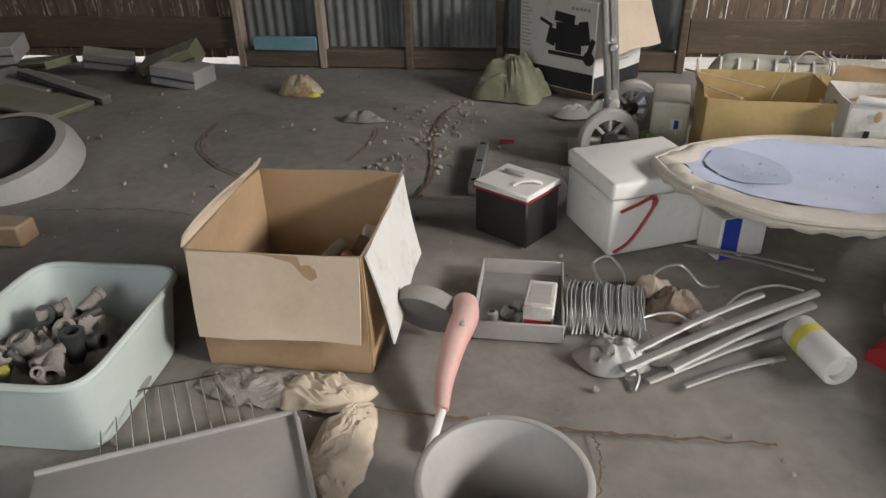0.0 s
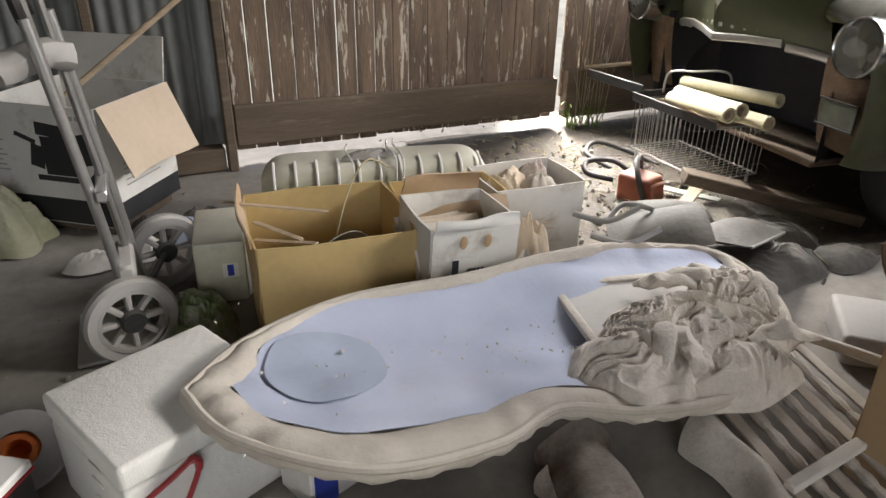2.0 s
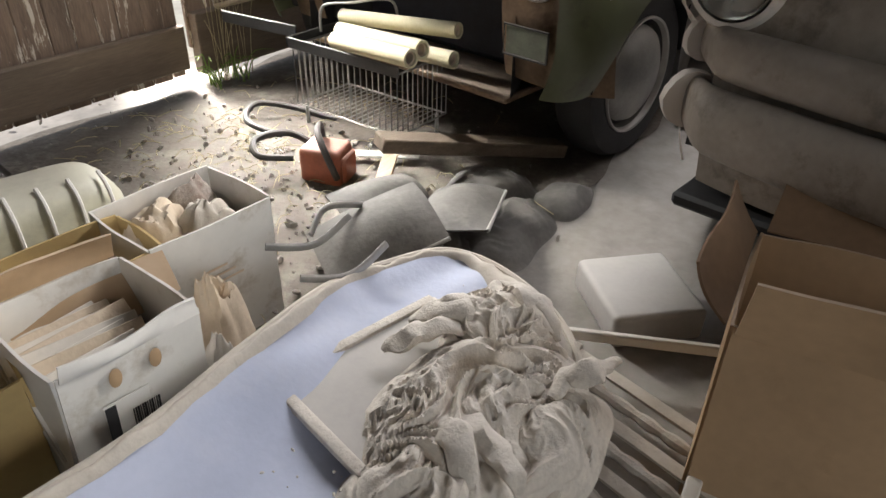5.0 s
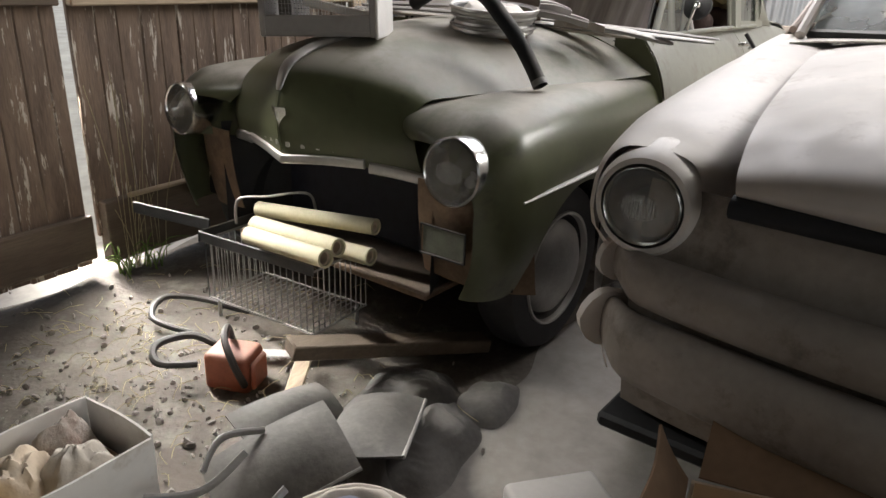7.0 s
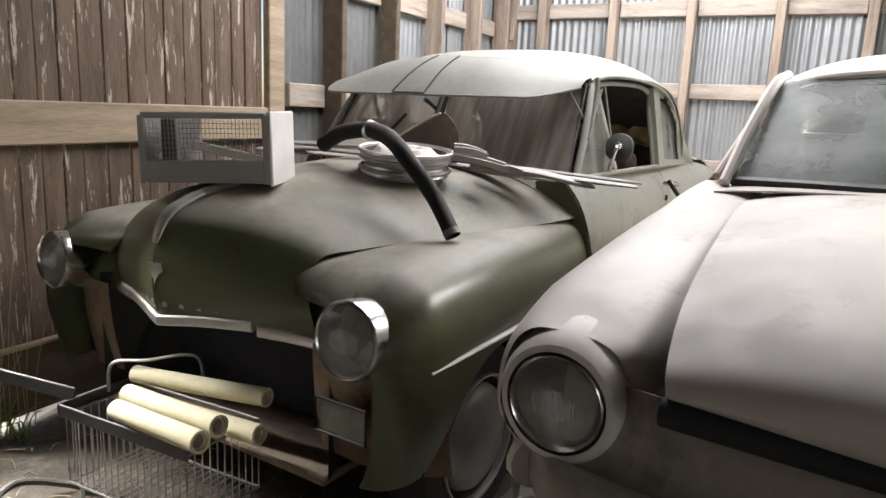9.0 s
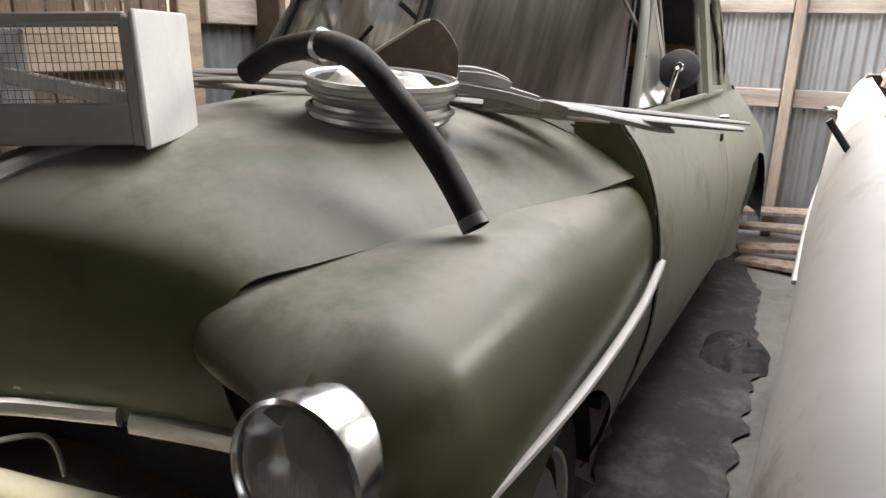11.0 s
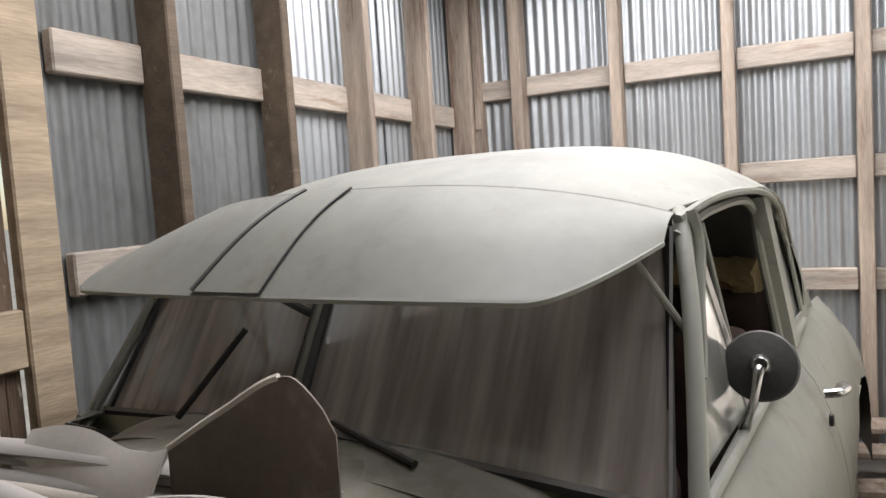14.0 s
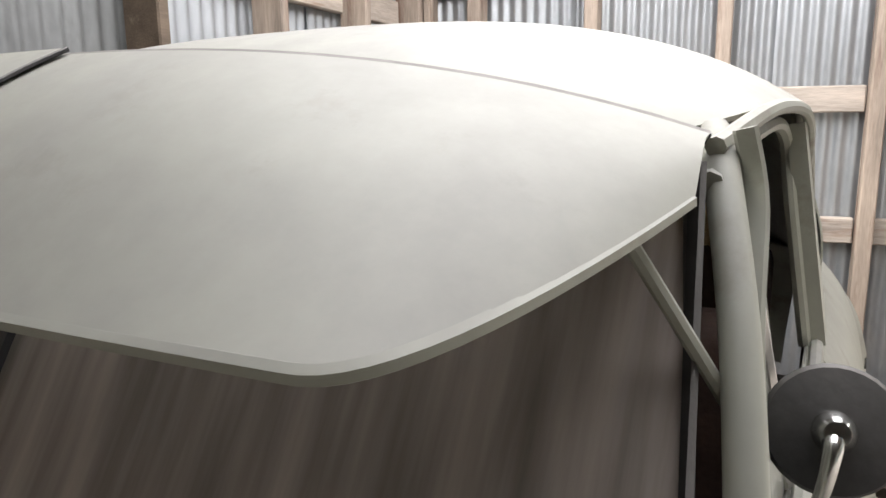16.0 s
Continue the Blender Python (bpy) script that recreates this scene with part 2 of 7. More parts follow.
def spline(pts, n):
    """A smooth line of n points through pts."""
    pts = [Vector(p) for p in pts]
    out = []
    for k in range(n):
        s = k / (n - 1) * (len(pts) - 1)
        i = min(int(s), len(pts) - 2)
        t = s - i
        p0, p1, p2, p3 = pts[max(i - 1, 0)], pts[i], pts[i + 1], pts[min(i + 2, len(pts) - 1)]
        out.append(0.5 * (2 * p1 + (p2 - p0) * t + (2 * p0 - 5 * p1 + 4 * p2 - p3) * t * t + (3 * p1 - p0 - 3 * p2 + p3) * t ** 3))
    return out


def curve(xs, ys):
    """A smooth function through the given values."""
    def f(x):
        if x <= xs[0]:
            return ys[0]
        for i in range(len(xs) - 1):
            if x <= xs[i + 1]:
                t = (x - xs[i]) / (xs[i + 1] - xs[i])
                a = (ys[i + 1] - ys[max(i - 1, 0)]) / (xs[i + 1] - xs[max(i - 1, 0)]) * (xs[i + 1] - xs[i])
                j = min(i + 2, len(xs) - 1)
                b = (ys[j] - ys[i]) / (xs[j] - xs[i]) * (xs[i + 1] - xs[i])
                h = t * t * (3 - 2 * t)
                return ys[i] * (1 - h) + ys[i + 1] * h + (t ** 3 - 2 * t * t + t) * a + (t ** 3 - t * t) * b
        return ys[-1]
    return f


def tube(pts, r, n=48, sides=10, bm=None, cap=True, flat=1.0):
    """A round (or flattened) bar along a smooth line; r is a number or a function of 0..1."""
    bm = bm or bmesh.new()
    line = spline(pts, n) if n else [Vector(p) for p in pts]
    n = len(line)
    rings, side = [], None
    for i, p in enumerate(line):
        d = (line[min(i + 1, n - 1)] - line[max(i - 1, 0)]).normalized()
        ref = side if side else (Vector((0, 0, 1)) if abs(d.z) < 0.9 else Vector((1, 0, 0)))
        b = d.cross(ref).normalized()
        a = b.cross(d).normalized()
        side = a
        rad = r(i / (n - 1)) if callable(r) else r
        rings.append([bm.verts.new(p + rad * (math.cos(k * math.tau / sides) * a * flat + math.sin(k * math.tau / sides) * b)) for k in range(sides)])
    for i in range(n - 1):
        for k in range(sides):
            bm.faces.new((rings[i][k], rings[i][(k + 1) % sides], rings[i + 1][(k + 1) % sides], rings[i + 1][k]))
    if cap:
        bm.faces.new(rings[0])
        bm.faces.new(rings[-1])
    return bm


def bar(a, b, r, sides=8, bm=None):
    return tube([a, b], r, 0, sides, bm)


def lathe(profile, m=None, n=32, bm=None):
    """Turns a profile of (radius, height) about z."""
    bm = bm or bmesh.new()
    m = m or Matrix()
    rings = []
    for r, z in profile:
        rings.append([bm.verts.new(m @ Vector((r * math.cos(k * math.tau / n), r * math.sin(k * math.tau / n), z))) for k in range(n)])
    for i in range(len(profile) - 1):
        for k in range(n):
            bm.faces.new((rings[i][k], rings[i][(k + 1) % n], rings[i + 1][(k + 1) % n], rings[i + 1][k]))
    for ring, (r, z) in ((rings[0], profile[0]), (rings[-1], profile[-1])):
        if r < 0.002:
            bmesh.ops.pointmerge(bm, verts=ring, merge_co=m @ Vector((0, 0, z)))
    return bm


def hull(points):
    bm = bmesh.new()
    vs = [bm.verts.new(p) for p in points]
    r = bmesh.ops.convex_hull(bm, input=vs)
    bmesh.ops.delete(bm, geom=[g for g in r["geom_interior"] if isinstance(g, bmesh.types.BMVert)], context="VERTS")
    return bm


def rough(bm, amount, scale, seed=0.0):
    """Uneven wear: moves each vertex a little."""
    for v in bm.verts:
        v.co += amount * Vector(noise.noise_vector(v.co * scale + Vector((seed, seed * 2, 3))))
    return bm


def crumple(cx, cy, cz, rx, ry, h, seed, n=28, folds=5.0, creased=False):
    """A heap of cloth or paper with folds."""
    def f(u, v):
        a, r = v * math.tau, u
        x, y = rx * r * math.cos(a), ry * r * math.sin(a)
        e = 1 + 0.25 * noise.noise(Vector((math.cos(a) * 1.5, math.sin(a) * 1.5, seed)))
        p = Vector((x * e, y * e, seed))
        q = Vector((x * folds * 1.6, y * folds * 1.6, seed))
        if creased:
            w = 2.2 * noise.noise(Vector((x * 4, y * 4, seed + 5))) + seed
            q = Vector((2.3 * (q.x * math.cos(w) - q.y * math.sin(w)) * 0.75, 0.75 * (q.x * math.sin(w) + q.y * math.cos(w)), seed))
        q += 0.9 * Vector(noise.noise_vector(q * 0.8))
        k = 1 - abs(noise.noise(q)) * 2
        k2 = 1 - abs(noise.noise(q * 2.7 + Vector((3, 1, 5)))) * 2
        k3 = 1 - abs(noise.noise(q * 6.5 + Vector((9, 4, 2)))) * 2
        z = h * ((1 - r ** 2.6) * (0.66 + 0.30 * k) + (1 - r ** 5) * (0.14 * k2 + 0.05 * k3))
        return Vector((cx + p.x, cy + p.y, cz + max(z, 0.003)))
    return sheet(f, n, n * 2, closed_v=True)


def text_bars(parent, material, m, rows, label=""):
    """Lines of print too small to read, as raised bars: rows of (x, y, width, height)."""
    bm = bmesh.new()
    for x, y, w, h in rows:
        box(bm, (x + w / 2, y + h / 2, 0.0008), (w, h, 0.0012), m)
    return part("print", bm, material, parent, label, smooth=False)


# ---- building: wall with plank doors, studs and corrugated metal ----
WALL_Y, BACK_X, TOP = 5.52, 8.71, 3.05
WEST, SOUTH = -4.2, -1.6


def structure(name, bm, material, label, smooth=False):
    return tagged(part(name, bm, material, None, smooth=smooth), label, "", "", "structure")


def slab_grid():
    def f(u, v):
        x, y = WEST + u * (BACK_X - WEST + 0.2), SOUTH + v * (WALL_Y - SOUTH + 0.4)
        return Vector((x, y, 0.006 * noise.noise(Vector((x * 1.3, y * 1.3, 2))) + 0.003 * noise.noise(Vector((x * 6, y * 6, 4))) - 0.003))
    return sheet(f, 130, 75)


floor = structure("floor", slab_grid(), CONCRETE, "dusty cracked grey concrete floor", True)
ground = structure("ground", boxm((2, 12, -0.06), (400, 400, 0.08), bevel=0), mat("outside_ground", (0.34, 0.32, 0.27), 0.95, 0, 0.3, 1.5, 0.4), "bare sunlit ground outside the building")


def corrugated(x0, x1, z0, z1, along="x", at=0.0, sign=1):
    pitch = 0.068
    n = max(2, int((x1 - x0) / pitch * 6))

    def f(u, v):
        s = x0 + u * (x1 - x0)
        d = 0.009 * math.sin(s / pitch * math.tau) * sign
        z = z0 + v * (z1 - z0)
        return Vector((s, at + d, z)) if along == "x" else Vector((at + d, s, z))
    return sheet(f, n, 2)


# north wall: metal sheets behind the studs
wall_north = new("wall_north")
tagged(wall_north, "corrugated metal wall on rough timber studs", "", "", "structure")
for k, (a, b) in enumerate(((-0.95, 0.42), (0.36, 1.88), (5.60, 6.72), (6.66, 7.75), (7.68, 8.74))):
    part("metal_sheet", corrugated(a, b, 0.1 if b < 3 else 0.02, TOP, "x", WALL_Y + 0.03 + 0.012 * (k % 2)), TIN if a > 6 else SHADEDTIN, wall_north, thick=0.001, sharp=70)
wall_east = new("wall_east")
tagged(wall_east, "bright corrugated metal back wall with timber posts and girts", "", "", "structure")
for k in range(7):
    a = WALL_Y + 0.05 - 1.03 * (k + 1)
    part("metal_sheet", corrugated(a, a + 1.08, 0.02, TOP, "y", BACK_X + 0.02 + 0.012 * (k % 2)), TIN, wall_east, thick=0.001, sharp=70)


def timber(name, c, s, material, parent, seed=0):
    bm = boxm(c, s, bevel=0.006)
    return part(name, rough(bm, 0.004, 3, seed), material, parent, smooth=False)


# First two studs take the dark wood: their shade is put into the colour.
for k, x in enumerate((6.0, 6.62, 7.27, 7.95, 8.55)):
    timber("stud", (x, WALL_Y - 0.075, 1.5), (0.05, 0.15, 3.0), DARKRAIL if k < 2 else STUD, wall_north, k)
timber("stud", (8.66, WALL_Y - 0.15, 2.6), (0.09, 0.04, 1.2), STUD, wall_north, 9)
for x in (-0.93, -0.38, 0.18, 0.75, 1.3, 1.825):
    timber("stud", (x, WALL_Y - 0.05, 1.5), (0.045, 0.09, 3.0), STUD if x < -0.3 else DARKRAIL, wall_north, x)
for x0, x1 in ((5.63, 5.97), (6.03, 6.59), (6.65, 7.24), (7.30, 7.92), (7.98, 8.52)):
    timber("girt", ((x0 + x1) / 2, WALL_Y - 0.005, 2.09), (x1 - x0, 0.045, 0.135), GIRT, wall_north, x0)
    timber("girt", ((x0 + x1) / 2, WALL_Y - 0.005, 1.40), (x1 - x0, 0.045, 0.14), GIRT, wall_north, x1)
    timber("girt", ((x0 + x1) / 2, WALL_Y - 0.005, 0.75), (x1 - x0, 0.045, 0.14), GIRT, wall_north, x1 + 3)
timber("sill_plate", (0.42, WALL_Y - 0.03, 0.06), (2.75, 0.1, 0.11), DARKRAIL, wall_north)
for k, y in enumerate((5.07, 4.43, 3.79, 3.12, 2.5, 1.86, 1.22, 0.58, -0.06, -0.7)):
    timber("post", (BACK_X - 0.07, y, 1.52), (0.13, 0.07 if k else 0.075, 3.04), STUD, wall_east, k)
timber("corner_post", (BACK_X - 0.03, WALL_Y - 0.12, 1.5), (0.09, 0.12, 3.0), STUD, wall_east, 4)
for a, b in ((5.35, 5.1), (5.03, 4.47), (4.39, 3.83), (3.75, 3.16), (3.08, 2.54), (2.46, 1.9), (1.82, 1.26), (1.18, 0.62), (0.54, -0.02)):
    for z in (0.965, 1.59, 2.255):
        timber("girt", (BACK_X - 0.02, (a + b) / 2, z), (0.05, a - b, 0.125), GIRTY, wall_east, a + z)

# unseen closing walls and roof; the doorway and smaller bay are added for light
sb_wall = bmesh.new()
for x0, x1, z0, z1 in ((WEST - 0.1, -1.55, 0, 3.1), (2.75, BACK_X + 0.2, 0, 3.1), (-1.55, 2.75, 2.55, 3.1)):
    box(sb_wall, ((x0 + x1) / 2, SOUTH - 0.06, (z0 + z1) / 2), (x1 - x0, 0.1, z1 - z0))
structure("wall_south", sb_wall, PLAIN, "plain boarded wall, out of view, with an added wide doorway")
structure("wall_west", boxm((WEST - 0.06, 2.0, 1.55), (0.1, 7.4, 3.1), bevel=0), PLAIN, "plain boarded wall")
cb = bmesh.new()
OX0, OX1, OY0, OY1 = 5.0, 8.25, 2.7, 5.0
for x0, x1, y0, y1 in ((WEST - 0.2, OX0, SOUTH - 0.2, WALL_Y + 0.3), (OX1, BACK_X + 0.3, SOUTH - 0.2, WALL_Y + 0.3), (OX0, OX1, SOUTH - 0.2, 0.2), (OX0, 6.4, 0.2, 1.5), (7.8, OX1, 0.2, 1.5), (OX0, OX1, 1.5, OY0), (OX0, OX1, OY1, WALL_Y + 0.3)):
    box(cb, ((x0 + x1) / 2, (y0 + y1) / 2, TOP + 0.08), (x1 - x0, y1 - y0, 0.06))
structure("ceiling", cb, PLAIN, "unseen boarded roof with two open bays, the smaller one added")


# plank doors: boards on the outside of horizontal rails
def plank_door(name, label, x0, x1, z0, z1, rails, end_posts=(), railmat=DARKRAIL, skew=0.0, step=0.105, lean=0.0):
    door = new(name)
    tagged(door, label, "", "", "structure")
    x, k = x0, 0
    rnd = random.Random(name)
    while x < x1 - 0.02:
        w = min(step * rnd.uniform(0.85, 1.15), x1 - x)
        bm = boxm((x + w / 2, WALL_Y + 0.03 + rnd.uniform(-0.003, 0.003) + skew * (x - x0), (z0 + z1) / 2 + rnd.uniform(0, 0.012)), (w - rnd.uniform(0.003, 0.008), 0.022, z1 - z0), bevel=0.003)
        part("plank", rough(bm, 0.003, 4, k), PLANK, door, smooth=False)
        x += w
        k += 1
    for z, h in rails:
        timber("rail", ((x0 + x1) / 2, WALL_Y - 0.003 + skew * (x1 - x0) / 2, z), (x1 - x0, 0.038, h), railmat, door, z)
    for px, w in end_posts:
        timber("door_post", (px, WALL_Y - 0.002, (z0 + z1) / 2), (w, 0.05, z1 - z0), railmat, door, px)
    return door


plank_door("door_1", "dark weathered plank barn door with peeling paint", 1.86, 3.68, 0.06, 2.9, ((0.20, 0.20), (1.235, 0.17), (2.3, 0.17)))
plank_door("door_2", "weathered plank barn door with pale rail and peeling paint", 3.725, 5.46, 0.17, 2.9, ((1.235, 0.175), (2.35, 0.17)), ((5.53, 0.13),), RAIL)
plank_door("door_3", "dark weathered plank barn door with peeling paint", -4.1, -0.97, 0.03, 2.9, ((0.20, 0.2), (1.235, 0.17)))
timber("threshold_beam", (4.61, WALL_Y + 0.0, 0.2), (1.74, 0.07, 0.28), DARKRAIL, None)
tagged(bpy.data.objects["threshold_beam"], "dark rough timber beam at the foot of a plank door", "", "", "structure")
tagged(timber("trim", (4.6, WALL_Y - 0.04, 0.352), (1.5, 0.03, 0.02), RAIL, None), "pale timber strip along a beam", "", "", "structure")
structure("wall_over_gap", boxm((3.72, WALL_Y + 0.06, 2.98), (0.4, 0.03, 0.2), bevel=0), PLANK, "board over the gap between two doors")


# ---- cars ----
CAR_TURN = -5.8


def headlamp(car, x, y, z, r, ring, tilt=0.0, hooded=False):
    m = Matrix.Translation((x, y, z)) @ Euler((0, radians(-90 + tilt), 0)).to_matrix().to_4x4()
    lamp = part("headlight", lathe([(r * 1.02, -0.16), (r * 1.14, -0.05), (r * 1.16, 0.0), (r * 1.13, 0.016), (r * 1.07, 0.021), (r * 1.0, 0.014), (r * 0.98, 0.0)], m, 40), ring, car, "chrome-rimmed round headlight")
    part("reflector", lathe([(r * 0.98, 0.004), (r * 0.85, -0.03), (r * 0.55, -0.06), (r * 0.2, -0.075), (0.0, -0.077)], m, 36), CHROME, lamp)
    bm = lathe([(r * 1.0, 0.008), (r * 0.9, 0.016), (r * 0.6, 0.026), (r * 0.3, 0.031), (0.0, 0.032)], m, 36)
    part("lens", bm, LENS, lamp, "dusty ribbed glass")
    bm = bmesh.new()
    for k in range(-6, 7):
        h = r * 0.35 * math.sqrt(max(0.05, 1 - (k / 7) ** 2))
        box(bm, (0, k * r * 0.08, 0.026), (2 * h, r * 0.03, 0.006), m)
    part("lens_rib", bm, LENS, lamp)
    return lamp


def wheel(car, x, y, z, r, side, name="wheel"):
    m = Matrix.Translation((x, y, z)) @ Euler((radians(-90 * side), 0, 0)).to_matrix().to_4x4()
    w = part(name, lathe([(r * 0.66, -0.17), (r * 0.92, -0.17), (r, -0.13), (r, -0.045), (r * 0.95, -0.01), (r * 0.8, 0.0), (r * 0.66, -0.008)], m, 48), RUBBER, car, "flat dusty black tyre")
    part("trim_ring", lathe([(r * 0.68, -0.01), (r * 0.67, 0.002), (r * 0.645, 0.0), (r * 0.63, -0.02)], m, 48), DUSTCHROME, w)
    part("rim", lathe([(r * 0.64, -0.018), (r * 0.60, -0.04), (r * 0.54, -0.035)], m, 48), DARKMETAL, w)
    part("hubcap", lathe([(r * 0.56, -0.035), (r * 0.53, -0.012), (r * 0.42, 0.010), (r * 0.2, 0.024), (0, 0.028)], m, 40), TOOLSTEEL, w, "domed dusty hubcap")
    return w


def arch_cut(bm, cx, cz, r, ylim, side):
    """Opens a round wheel arch in a body panel."""
    dead = []
    for f in bm.faces:
        c = f.calc_center_median()
        if math.hypot(c.x - cx, c.z - cz) < r and c.y * side > ylim:
            dead.append(f)
    bmesh.ops.delete(bm, geom=dead, context="FACES")
    for v in bm.verts:
        if v.is_boundary and v.co.y * side > ylim - 0.02:
            d = Vector((v.co.x - cx, 0, v.co.z - cz))
            if abs(d.length - r) < 0.05 and d.length > 0.01:
                d = d.normalized() * r
                v.co.x, v.co.z = cx + d.x, cz + d.z
    return bm


def hood_sheet(cx, cz, w, bow, drop, nu=60, nv=40, power=2.4, prow=1.8):
    def f(u, v):
        s = v * 2 - 1
        return Vector((cx(u) + bow(u) * abs(s) ** prow, s * w(u), cz(u) - drop(u) * abs(s) ** power))
    return sheet(f, nu, nv)


green_car = thing("sedan", pose(3.891, 4.4725, 0, 0, 0, CAR_TURN), "dusty dark green vintage two-door sedan without its grille", "car")
U8 = [0, 0.1, 0.22, 0.34, 0.46, 0.62, 0.82, 1]
part("hood", hood_sheet(curve(U8, [-0.075, -0.10, -0.088, -0.03, 0.14, 0.45, 0.85, 1.25]), curve(U8, [0.695, 0.80, 0.92, 1.01, 1.07, 1.105, 1.135, 1.155]),
                        curve(U8, [0.48, 0.47, 0.45, 0.46, 0.50, 0.57, 0.68, 0.765]), curve(U8, [0.17, 0.175, 0.18, 0.17, 0.11, 0.05, 0.0, 0.06]),
                        curve(U8, [0.0, 0.02, 0.055, 0.09, 0.14, 0.17, 0.195, 0.205]), nv=48, prow=1.15), GREEN, green_car, "dusty rounded hood", thick=0.004)
part("hood_lip", tube([(0.012, 0.30, 0.706), (-0.045, 0.14, 0.702), (-0.088, 0.015, 0.692), (-0.088, -0.015, 0.692), (-0.045, -0.14, 0.702), (0.012, -0.30, 0.706)], 0.011, 40, 8, flat=1.6), DUSTCHROME, green_car, "dull chrome strip")
part("hood_lip", tube([(0.022, -0.315, 0.695), (0.055, -0.40, 0.688), (0.10, -0.50, 0.672)], 0.013, 20, 8, flat=1.6), DUSTCHROME, green_car)
part("hood_lip", tube([(0.022, 0.315, 0.695), (0.055, 0.40, 0.688), (0.10, 0.50, 0.672)], 0.013, 20, 8, flat=1.6), DUSTCHROME, green_car)
for k in range(8):
    yy = (k - 3.5) * 0.055
    part("badge_letter", boxm((0, 0, 0), (0.008, 0.016, 0.018), pose(-0.098 + 0.37 * abs(yy), yy, 0.745, 0, 0, 20 if yy < 0 else -20), 0.002), DUSTCHROME, green_car, "small chrome letter on the nose")
part("emblem", sheet(lambda u, v: Vector((-0.110 + 0.37 * 0.085 * abs(u - 0.5) + 0.012 * v, (u - 0.5) * 0.065 * (1 - 0.35 * v * v), 0.80 + 0.075 * (1 - v))), 6, 6), CHROME, green_car, "worn chrome crest", thick=0.006)
part("ornament_base", tube([(-0.095, 0, 0.93), (-0.055, 0, 1.005), (0.03, 0, 1.052), (0.16, 0, 1.083), (0.30, 0, 1.098)], lambda t: 0.010 + 0.018 * math.sin(math.pi * t) ** 0.7, 30, 12, flat=0.45), DUSTCHROME, green_car, "tarnished hood ornament base")
part("hood_crease", tube([(-0.093, 0, 0.72), (-0.106, 0, 0.80), (-0.100, 0, 0.88), (-0.085, 0, 0.94)], 0.004, 20, 8), GREEN, green_car)

FTOP = curve([-0.075, 0, 0.15, 0.5, 0.9, 1.3], [0.85, 0.885, 0.922, 0.945, 0.948, 0.938])
FOUT = curve([-0.075, 0.1, 0.5, 0.9, 1.3], [0.17, 0.175, 0.185, 0.17, 0.13])


def fender_sheet(side):
    def f(u, v):
        x = -0.04 + 1.34 * u ** 1.25
        k = math.sqrt(max(0.0, 1 - ((0.16 - x) / 0.22) ** 2)) if x < 0.16 else 1.0
        zt, a = FTOP(x), FOUT(x)
        yc, zm = 0.70, 0.70
        if v < 0.62:
            p = (v / 0.62) * 180 - 90
            sn, cs = math.sin(radians(p)), math.cos(radians(p))
            wide = 0.30 * (0.55 + 0.45 * k) if sn < 0 else a * k
            y = yc + wide * (abs(sn) ** 0.85) * (1 if sn > 0 else -1)
            z = (zm if sn > 0 else zt - 0.035) + ((zt - zm) * k if sn > 0 else 0.035) * abs(cs) ** 0.8
            if k < 1:
                z = 0.765 + (z - 0.765) * (0.35 + 0.65 * k)
        else:
            t = (v - 0.62) / 0.38
            y = yc + a * k + 0.02 * math.sin(t * math.pi) - 0.06 * t * t
            z = zm - (zm - 0.33) * t
            if k < 1:
                z = 0.765 + (z - 0.765) * (0.35 + 0.65 * k) if t < 0.3 else z
                x += 0.10 * t * (1 - k)
        if k < 1 and v < 0.31:
            x += 0.16 * (1 - k) * (1 - v / 0.31) ** 0.7
        return Vector((x, side * y, z))
    return sheet(f, 70, 60)


